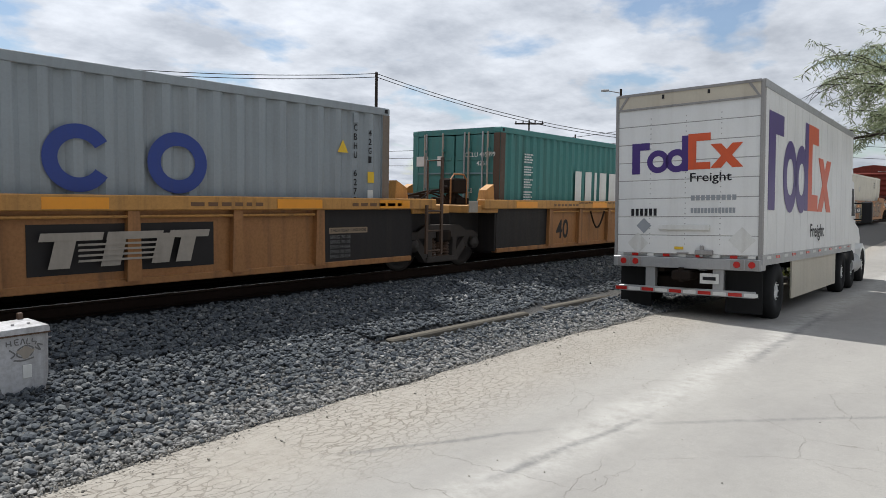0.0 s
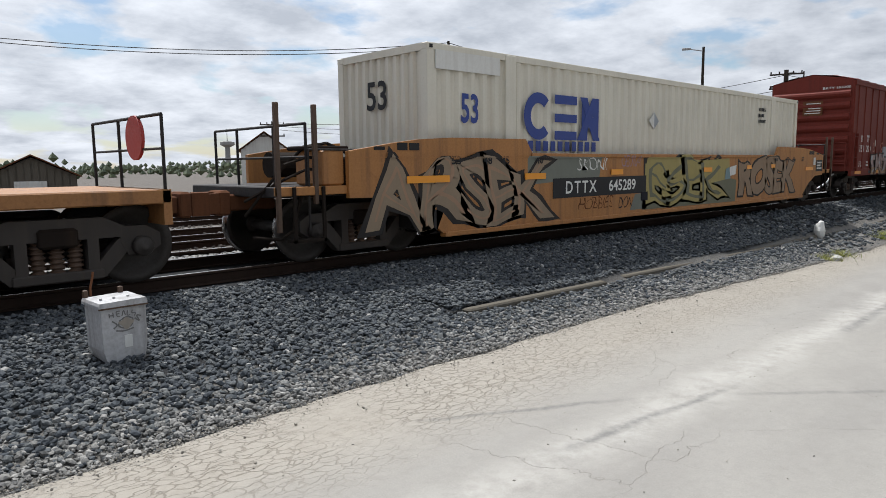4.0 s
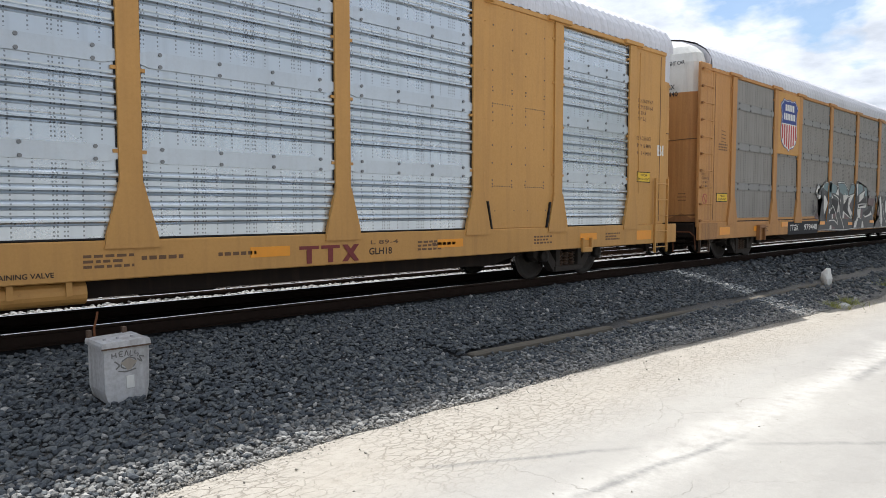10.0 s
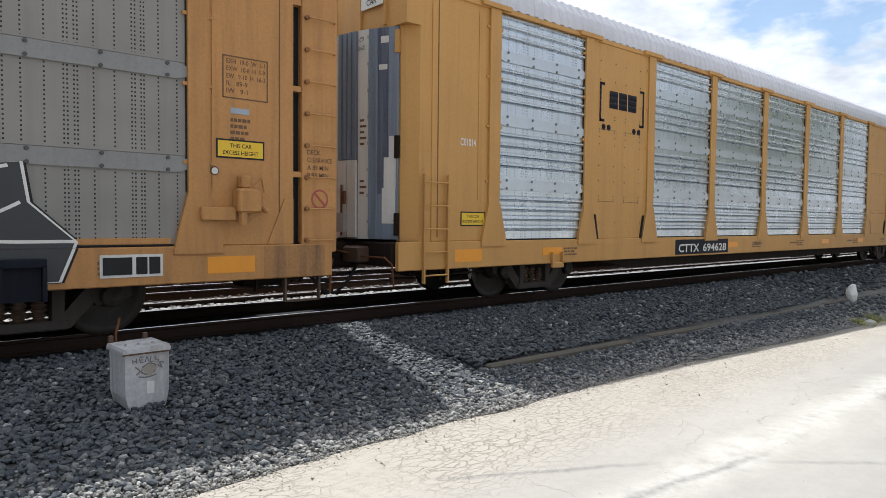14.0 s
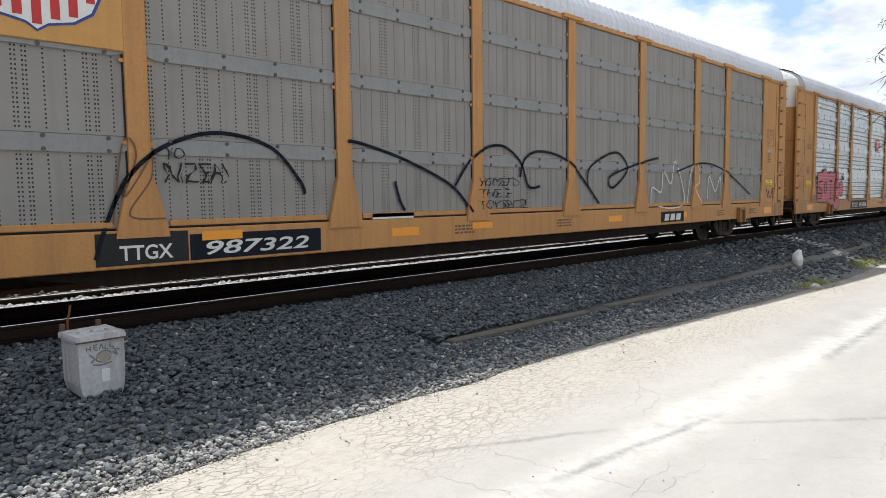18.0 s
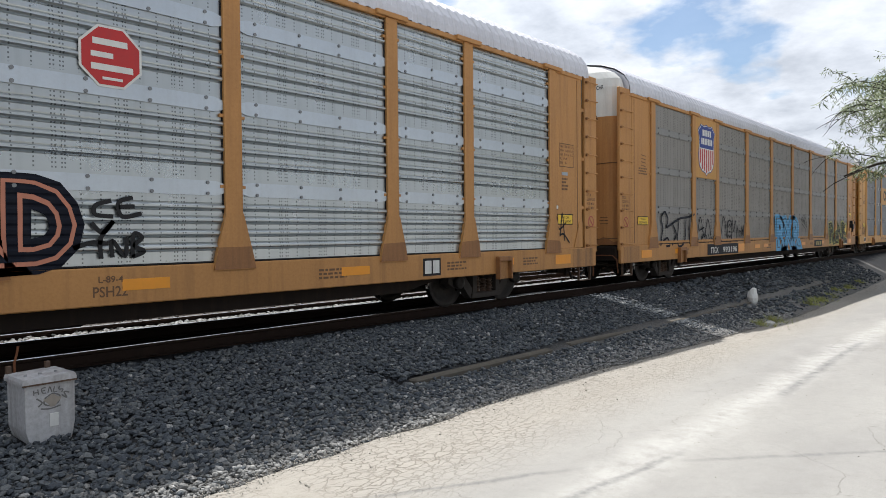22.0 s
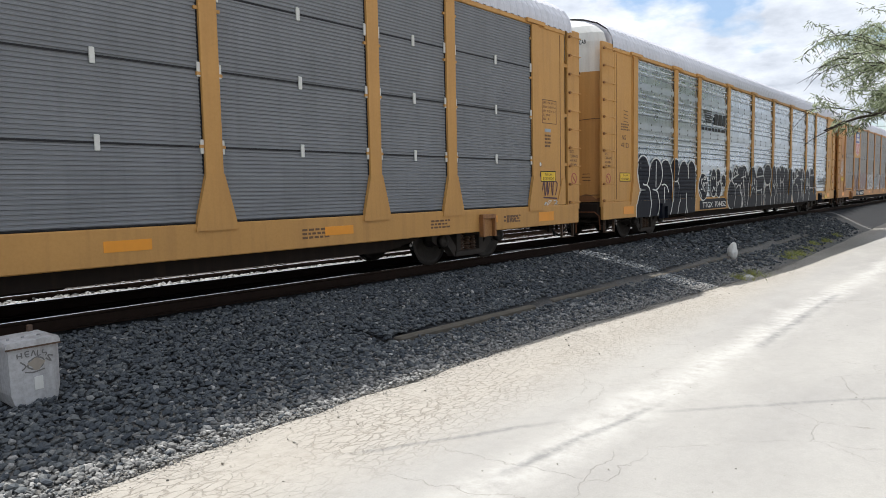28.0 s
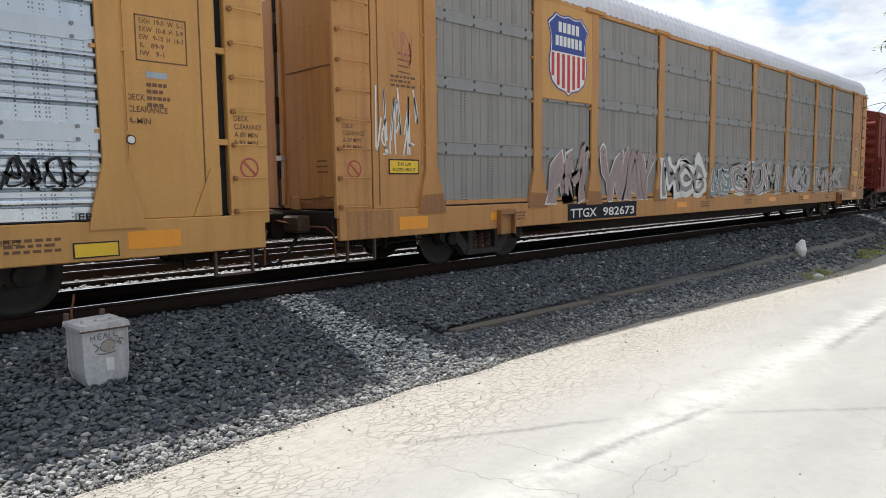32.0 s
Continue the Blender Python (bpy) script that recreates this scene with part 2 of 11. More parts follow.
MAT = {
    "rack_yellow": worn("rack_yellow_paint", (0.53, 0.283, 0.078), (0.22, 0.105, 0.04), amount=0.32, rust=0.3),
    "rack_old": worn("rack_faded_yellow_paint", (0.48, 0.237, 0.072), (0.16, 0.07, 0.03), amount=0.45, rust=0.5),
    "well_yellow": worn("well_car_yellow_paint", (0.50, 0.25, 0.06), (0.10, 0.05, 0.025), amount=0.6, rust=0.4),
    "well_brown": worn("well_car_browned_paint", (0.34, 0.152, 0.046), (0.05, 0.03, 0.02), amount=0.65, rust=0.5),
    "well_dark": worn("well_car_near_black_paint", (0.022, 0.020, 0.020), (0.05, 0.038, 0.03), amount=0.4, spec=0.25),
    "silver": panel_metal("galvanised_sheet", (0.60, 0.655, 0.71), 0.88, 0.22, 0.6),
    # darker copy for one car: its dim reflections are put into the colour
    "silver_dim": panel_metal("dimmed_galvanised_sheet", (0.50, 0.53, 0.54), 0.85, 0.24, 0.65),
    "grey": panel_metal("dulled_grey_sheet", (0.262, 0.250, 0.232), 0.15, 0.6),
    "slate": panel_metal("slate_grey_sheet", (0.225, 0.235, 0.25), 0.1, 0.6, 0.0),
    "band": worn("grey_sheet_strap", (0.255, 0.255, 0.25), (0.1, 0.09, 0.08), rough=0.55, metal=0.15, amount=0.3),
    "silver_band": worn("galvanised_strap", (0.55, 0.60, 0.65), (0.3, 0.3, 0.3), rough=0.32, metal=0.7, amount=0.2),
    "roof": worn("galvanised_roof", (0.62, 0.62, 0.66), (0.3, 0.28, 0.27), rough=0.5, metal=0.25, amount=0.25),
    "steel": worn("sooty_steel", (0.062, 0.055, 0.050), (0.10, 0.08, 0.065), rough=0.7, metal=0.1, amount=0.45, spec=0.15),
    "frame_dark": worn("underframe_grime", (0.018, 0.014, 0.012), (0.045, 0.03, 0.02), rough=0.8, amount=0.5, spec=0.1),
    "wheel": worn("wheel_steel", (0.046, 0.040, 0.035), (0.03, 0.02, 0.015), rough=0.6, metal=0.3, amount=0.5),
    "boxcar": worn("oxide_red_paint", (0.165, 0.027, 0.017), (0.055, 0.016, 0.012), rough=0.62, amount=0.45, rust=0.2, spec=0.25),
    "white_paint": worn("off_white_paint", (0.66, 0.66, 0.63), (0.25, 0.2, 0.15), amount=0.3),
    "cont_grey": worn("grey_container_paint", (0.28, 0.315, 0.335), (0.14, 0.13, 0.12), amount=0.3),
    "cont_teal": worn("teal_container_paint", (0.050, 0.20, 0.185), (0.10, 0.08, 0.06), amount=0.3, rust=0.35),
    "cont_red": worn("red_container_paint", (0.36, 0.035, 0.028), (0.12, 0.03, 0.02), amount=0.3),
    "cont_maroon": worn("maroon_container_paint", (0.19, 0.026, 0.026), (0.08, 0.03, 0.02), amount=0.3),
    "cont_white": worn("cream_container_paint", (0.66, 0.63, 0.54), (0.28, 0.2, 0.12), amount=0.22, rust=0.15),
    "rust": worn("rusted_steel", (0.15, 0.062, 0.03), (0.05, 0.025, 0.015), rough=0.85, amount=0.6),
    "truck_white": worn("white_trailer_skin", (0.74, 0.74, 0.72), (0.35, 0.33, 0.3), rough=0.35, amount=0.18),
    "trim_grey": worn("aluminium_trim", (0.42, 0.42, 0.42), (0.2, 0.2, 0.2), rough=0.4, metal=0.6, amount=0.3),
    "skirt": worn("cream_side_skirt", (0.55, 0.50, 0.40), (0.3, 0.25, 0.18), rough=0.5, amount=0.3),
    "rubber": plain("black_rubber", (0.018, 0.018, 0.018), 0.85),
    "purple": plain("purple_vinyl", (0.055, 0.022, 0.17), 0.4),
    "orange_vinyl": plain("orange_vinyl", (0.62, 0.09, 0.02), 0.4),
    "red_lens": plain("red_lens", (0.45, 0.02, 0.015), 0.25),
    "white": plain("white_stencil_paint", (0.68, 0.68, 0.65), 0.6),
    "black": plain("black_paint", (0.014, 0.014, 0.016), 0.55, spec=0.25),
    "blue": plain("deep_blue_paint", (0.018, 0.045, 0.24), 0.5),
    "sky_blue": plain("sky_blue_spray_paint", (0.05, 0.34, 0.66), 0.5, ribs=True),
    "orange": plain("orange_reflector_film", (0.78, 0.30, 0.01), 0.4, 0, 0.15),
    "yellow": plain("yellow_sign_film", (0.72, 0.47, 0.02), 0.5, 0, 0.15),
    "red": plain("red_paint", (0.46, 0.022, 0.022), 0.5),
    "pink": plain("pink_spray_paint", (0.50, 0.085, 0.11), 0.5, ribs=True),
    "salmon": plain("salmon_spray_paint", (0.52, 0.20, 0.12), 0.55),
    "grey_spray": plain("grey_spray_paint", (0.30, 0.32, 0.34), 0.6),
    "lilac": plain("mauve_spray_paint", (0.30, 0.20, 0.25), 0.6),
    "oxblood": plain("dark_oxide_touch_up_paint", (0.105, 0.022, 0.022), 0.6),
    "faded_mark": plain("faded_grey_beige_paint", (0.34, 0.30, 0.25), 0.7, 0, 0.4),
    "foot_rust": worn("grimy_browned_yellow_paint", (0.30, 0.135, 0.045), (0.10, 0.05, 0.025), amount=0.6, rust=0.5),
    "sill_grime": worn("grimy_sill_paint", (0.40, 0.195, 0.062), (0.06, 0.04, 0.028), amount=0.85, rust=0.9),
    "slate_spray": plain("slate_grey_spray_paint", (0.030, 0.033, 0.039), 0.5),
    "mauve_dark": plain("dull_mauve_spray_paint", (0.14, 0.088, 0.092), 0.6),
    "frame_grey": worn("dull_grey_frame", (0.30, 0.29, 0.28), (0.12, 0.11, 0.10), rough=0.6, amount=0.5),
    "post_rust": worn("rust_streaked_corner_paint", (0.17, 0.14, 0.11), (0.10, 0.05, 0.03), amount=0.7, rust=0.8),
    "long_brown": worn("orange_brown_well_paint", (0.40, 0.175, 0.046), (0.09, 0.045, 0.025), amount=0.6, rust=0.5),
    "pale_tan": plain("pale_tan_spray_paint", (0.25, 0.17, 0.105), 0.65),
    "silver_bolt": worn("zinc_bolt", (0.22, 0.23, 0.24), (0.1, 0.09, 0.08), rough=0.5, metal=0.4, amount=0.4),
    "rust_dark": worn("dark_rusty_steel", (0.085, 0.048, 0.028), (0.03, 0.02, 0.015), amount=0.5, rust=0.5),
    "lime": plain("lime_spray_paint", (0.50, 0.52, 0.10), 0.55),
    "dark_spray": plain("charcoal_spray_paint", (0.008, 0.010, 0.018), 0.5, ribs=True, spec=0.10),
    "khaki": plain("khaki_spray_paint", (0.33, 0.27, 0.09), 0.65),
    "brown_text": plain("brown_stencil_paint", (0.14, 0.07, 0.03), 0.6),
    "concrete": worn("weathered_concrete", (0.45, 0.44, 0.41), (0.2, 0.18, 0.15), rough=0.85, amount=0.3, bump=0.5),
    "box_paint": worn("stained_grey_enamel", (0.50, 0.50, 0.51), (0.13, 0.115, 0.10), rough=0.5, amount=0.85, rust=0.3, bump=0.4),
    "wood": worn("creosoted_wood", (0.034, 0.026, 0.020), (0.07, 0.055, 0.042), rough=0.9, amount=0.5, bump=0.5, each=0.5),
    "old_wood": worn("greyed_timber", (0.125, 0.112, 0.092), (0.07, 0.06, 0.048), rough=0.9, amount=0.5, bump=0.6),
    "rail_side": worn("rusty_rail", (0.034, 0.022, 0.017), (0.02, 0.015, 0.012), rough=0.8, amount=0.5, spec=0.1),
    "steel_blue": worn("steel_blue_door_paint", (0.20, 0.245, 0.31), (0.09, 0.09, 0.10), amount=0.5),
    "navy_dark": worn("dark_navy_paint", (0.055, 0.07, 0.11), (0.22, 0.25, 0.30), amount=0.6),
    "blue_grey": worn("blue_grey_door_paint", (0.33, 0.38, 0.43), (0.2, 0.18, 0.16), amount=0.35),
    "red_sign": plain("faded_red_sign_paint", (0.36, 0.07, 0.05), 0.6),
    "teal_spray": plain("grey_teal_spray_paint", (0.16, 0.24, 0.26), 0.6),
    "primer": plain("tan_primer_paint", (0.34, 0.21, 0.13), 0.65),
    "mauve_wash": plain("washed_mauve_spray_paint", (0.33, 0.24, 0.23), 0.65),
    "faint_ink": plain("faded_marker_ink", (0.16, 0.155, 0.15), 0.7),
    "olive_spray": plain("olive_spray_paint", (0.135, 0.135, 0.085), 0.65),
    "tan_spray": plain("tan_spray_paint", (0.27, 0.20, 0.13), 0.65),
    "teal_grey": plain("washed_grey_green_paint", (0.16, 0.17, 0.14), 0.65),
    "purple_tag": plain("purple_brown_spray_paint", (0.075, 0.03, 0.05), 0.6),
    "bolt": worn("dulled_bolt_steel", (0.085, 0.085, 0.09), (0.05, 0.04, 0.03), rough=0.6, metal=0.2, amount=0.4),
    "rail_top": plain("polished_rail_head", (0.42, 0.41, 0.40), 0.25, 1.0, 0.3),
}


# ---------------------------------------------------------------- mesh kit
class Mesh:
    """Collects corners and faces of one part."""

    def __init__(self):
        self.v, self.f = [], []

    def box(self, x0, x1, y0, y1, z0, z1, c=0.0):
        b = len(self.v)
        if c <= 0:
            self.v += [(x0, y0, z0), (x1, y0, z0), (x1, y1, z0), (x0, y1, z0), (x0, y0, z1), (x1, y0, z1), (x1, y1, z1), (x0, y1, z1)]
            self.f += [tuple(b + i for i in q) for q in ((0, 3, 2, 1), (4, 5, 6, 7), (0, 1, 5, 4), (1, 2, 6, 5), (2, 3, 7, 6), (3, 0, 4, 7))]
            return self
        ring = []
        for z, k in ((z0, c), (z0 + c, 0), (z1 - c, 0), (z1, c)):
            r = len(self.v)
            a0, a1, b0, b1 = x0 + k, x1 - k, y0 + k, y1 - k
            d = c * 0.6
            self.v += [(a0 + d, b0, z), (a1 - d, b0, z), (a1, b0 + d, z), (a1, b1 - d, z), (a1 - d, b1, z), (a0 + d, b1, z), (a0, b1 - d, z), (a0, b0 + d, z)]
            ring.append(r)
        for p, q in zip(ring, ring[1:]):
            self.f += [(p + i, p + (i + 1) % 8, q + (i + 1) % 8, q + i) for i in range(8)]
        self.f += [tuple(ring[0] + i for i in reversed(range(8))), tuple(ring[-1] + i for i in range(8))]
        return self

    def prism(self, pts, axis, a, b):
        """A polygon (u, w), drawn out along an axis from a to b. Axis 'y': u is x, w is z; 'x': u is y, w is z; 'z': u is x, w is y."""
        put = {"y": lambda u, w, k: (u, k, w), "x": lambda u, w, k: (k, u, w), "z": lambda u, w, k: (u, w, k)}[axis]
        s, n = len(self.v), len(pts)
        self.v += [put(u, w, a) for u, w in pts] + [put(u, w, b) for u, w in pts]
        self.f += [(s + i, s + (i + 1) % n, s + n + (i + 1) % n, s + n + i) for i in range(n)]
        self.f += [tuple(s + i for i in reversed(range(n))), tuple(s + n + i for i in range(n))]
        return self

    def rod(self, p, q, r, n=8, r2=None):
        p, q = Vector(p), Vector(q)
        d = (q - p).normalized()
        u = d.orthogonal().normalized()
        w = d.cross(u)
        s = len(self.v)
        r2 = r if r2 is None else r2
        for c, k in ((p, r), (q, r2)):
            self.v += [tuple(c + k * (math.cos(t) * u + math.sin(t) * w)) for t in (2 * math.pi * i / n for i in range(n))]
        self.f += [(s + i, s + (i + 1) % n, s + n + (i + 1) % n, s + n + i) for i in range(n)]
        self.f += [tuple(s + i for i in reversed(range(n))), tuple(s + n + i for i in range(n))]
        return self

    def tube(self, pts, r, n=6):
        """One bent rod through the points."""
        pts = [Vector(p) for p in pts]
        s = len(self.v)
        u = (pts[1] - pts[0]).normalized().orthogonal()
        for i, p in enumerate(pts):
            d = (pts[min(i + 1, len(pts) - 1)] - pts[max(i - 1, 0)]).normalized()
            u = u - d * u.dot(d)
            u = u.normalized() if u.length > 1e-4 else d.orthogonal().normalized()
            w = d.cross(u)
            self.v += [tuple(p + r * (math.cos(t) * u + math.sin(t) * w)) for t in (2 * math.pi * j / n for j in range(n))]
        for i in range(len(pts) - 1):
            a = s + i * n
            self.f += [(a + j, a + (j + 1) % n, a + n + (j + 1) % n, a + n + j) for j in range(n)]
        e = s + (len(pts) - 1) * n
        self.f += [tuple(s + j for j in reversed(range(n))), tuple(e + j for j in range(n))]
        return self

    def sheet(self, rows):
        """Rows of equally many corners, joined into a sheet."""
        s, m = len(self.v), len(rows[0])
        for row in rows:
            self.v += row
        for j in range(len(rows) - 1):
            for i in range(m - 1):
                a = s + j * m + i
                self.f.append((a, a + 1, a + m + 1, a + m))
        return self

    def lathe(self, prof, n=28, y=0.0):
        """(radius, across) pairs turned about the y axis."""
        s, m = len(self.v), len(prof)
        for i in range(n):
            t = 2 * math.pi * i / n
            self.v += [(r * math.cos(t), y + k, r * math.sin(t)) for r, k in prof]
        for i in range(n):
            for j in range(m):
                a, b = s + i * m, s + (i + 1) % n * m
                self.f.append((a + j, a + (j + 1) % m, b + (j + 1) % m, b + j))
        return self

    def data(self, name, smooth=False):
        me = bpy.data.meshes.new(name)
        me.from_pydata(self.v, [], self.f)
        if smooth:
            me.shade_smooth()
        bm = bmesh.new()
        bm.from_mesh(me)
        bmesh.ops.recalc_face_normals(bm, faces=bm.faces)
        bm.to_mesh(me)
        bm.free()
        return me


VARIANTS = {}  # shared meshes in another paint


def part(name, shape, material, parent, label="", at=None, smooth=False):
    me = shape.data(name, smooth) if isinstance(shape, Mesh) else shape
    want = MAT[material] if isinstance(material, str) else material
    if not me.materials:
        me.materials.append(want)
    elif me.materials[0] != want:
        key = (me.name, want.name)
        if key not in VARIANTS:
            VARIANTS[key] = me.copy()
            VARIANTS[key].materials[0] = want
        me = VARIANTS[key]
    ob = new(name, me)
    ob.parent = parent
    if at is not None:
        ob.matrix_basis = at
    return tagged(ob, label)


def thing(name, m, label, category, group="", kind=""):
    ob = new(name)
    ob.empty_display_size = 0.3
    ob.matrix_basis = m
    return tagged(ob, label, category, group, kind)


def solid(name, shape, material, label, category, m=None, group="", kind="", smooth=False):
    me = shape.data(name, smooth) if isinstance(shape, Mesh) else shape
    me.materials.append(MAT[material] if isinstance(material, str) else material)
    ob = new(name, me)
    if m is not None:
        ob.matrix_basis = m
    return tagged(ob, label, category, group, kind)


def letters(text, offset=0.0, shear=0.0, spacing=1.0):
    """Flat mesh of a text, its lower left corner at 0, 0; width and height."""
    cu = bpy.data.curves.new("text", "FONT")
    cu.body, cu.size, cu.offset, cu.shear, cu.space_character = text, 1.0, offset, shear, spacing
    cu.resolution_u = 3
    ob = bpy.data.objects.new("text", cu)
    me = bpy.data.meshes.new_from_object(ob)
    bpy.data.objects.remove(ob)
    bpy.data.curves.remove(cu)
    co = np.array([v.co[:] for v in me.vertices])
    lo, hi = co.min(0), co.max(0)
    return me, lo, hi


def lettering(parent, text, x, z, width, height, y, material, offset=0.0, shear=0.0, spacing=1.0, name="lettering", face="side"):
    """Stencilled text on a side (facing -y) or on an end (facing -x)."""
    me, lo, hi = letters(text, offset + 0.012, shear, spacing)
    me.name = name
    size = np.maximum(hi - lo, 1e-6)
    for v in me.vertices:
        u, w = (v.co.x - lo[0]) / size[0] * width, (v.co.y - lo[1]) / size[1] * height
        v.co = (x + u, y, z + w) if face == "side" else (y, x - u, z + w)
    if height < 0.10 or len(text) == 1:
        ob = part(name, me, material, parent)
        return tagged(ob, kind="stuff") if len(text) > 1 else ob
    # each letter is an object: sort the faces by the islands that they form
    up_ = list(range(len(me.vertices)))

    def root(i):
        while up_[i] != i:
            up_[i] = up_[up_[i]]
            i = up_[i]
        return i
    for f in me.polygons:
        for i in f.vertices[1:]:
            up_[root(i)] = root(f.vertices[0])
    isles = {}
    for f in me.polygons:
        isles.setdefault(root(f.vertices[0]), []).append(f)
    first = None
    for faces in isles.values():
        m, seen = Mesh(), {}
        for f in faces:
            for i in f.vertices:
                if i not in seen:
                    seen[i] = len(m.v)
                    m.v.append(tuple(me.vertices[i].co))
            m.f.append(tuple(seen[i] for i in f.vertices))
        ob = part("letter", m, material, parent)
        first = first or ob
    bpy.data.meshes.remove(me)
    return first


# ---------------------------------------------------------------- lie of the land
def edge_of_road(x):
    return float(np.interp(x, (-60, 0, 1, 2.5, 4.5, 8.5, 12, 20, 55, 90, 300), (3.9, 4.2, 4.27, 4.40, 4.55, 4.80, 4.75, 4.9, 6.6, 8.0, 8.0))) + 0.10 * noise.noise((x * 1.1, 3.1, 0)) + 0.05 * noise.noise((x * 4.3, 9.1, 0))


def road_fall(x):
    return float(np.interp(x, (-60, -10, 0, 20, 60, 120), (0.3, 0.2, 0.0, -0.5, -0.8, -0.8)))


def timber_line(x):
    return 5.78 + 0.0285 * (x - 7.0)


def lie(x, y):
    """Height of the ground."""
    e = edge_of_road(x)
    r = road_fall(x)
    if y <= e:
        return r - 0.05
    if y < 8.05:
        k = (y - e) / (8.05 - e)
        s = k * k * (3 - 2 * k) * 0.55 + 0.45 * k ** 0.8
        held = timber_line(x)      # stones held back by the timbers
        ridge = 0.07 * math.exp(-(y - held) / 0.7) if y > held and 5.7 < x < 30 else 0.0
        return (r - 0.03) * (1 - s) + 0.20 * s + 0.03 * noise.noise((x * 0.9, y * 0.9, 2)) + ridge
    if y < 24:
        return 0.20
    return 0.20 - 0.9 * min(1, (y - 24) / 30)


RAIL_TOP = 0.38
TRACK = 9.365

# ---------------------------------------------------------------- ground and road
def gravel_ground():
    k = Nodes("gravelly_earth")
    a = k.ramp(k.noise(0.5, 6), 0.3, 0.7)
    b = k.ramp(k.noise(38, 5, 0.8), 0.35, 0.65)
    # near black: shade in the gaps between stones is put into this colour
    col = k.mix(a, (0.026, 0.028, 0.032), (0.040, 0.040, 0.040))
    col = k.mix(b, col, (0.014, 0.015, 0.017))
    ax = k.axes()
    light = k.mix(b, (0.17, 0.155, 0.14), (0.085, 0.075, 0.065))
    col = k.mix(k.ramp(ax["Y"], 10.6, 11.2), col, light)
    # pale grit spread along the road's edge
    edge = k.math("ADD", k.math("MULTIPLY", ax["X"], 0.05), k.math("ADD", 4.85, k.math("MULTIPLY", k.noise(1.4, 4), 0.5)))
    grit = k.ramp(k.math("SUBTRACT", ax["Y"], edge), 0.45, 0.05)
    col = k.mix(k.math("MULTIPLY", grit, 0.8), col, k.mix(b, (0.22, 0.21, 0.195), (0.13, 0.122, 0.11)))
    # unseen lot beyond the road, made pale to bounce sunlight onto the cars
    col = k.mix(k.ramp(k.math("ADD", ax["Y"], k.math("MULTIPLY", k.noise(0.3, 4), 3.0)), -4.0, -6.0), col, k.mix(a, (0.40, 0.37, 0.32), (0.30, 0.275, 0.235)))
    k.bump(k.noise(30, 6, 0.7), 0.8, 0.03)
    return k.finish(col, 0.9)


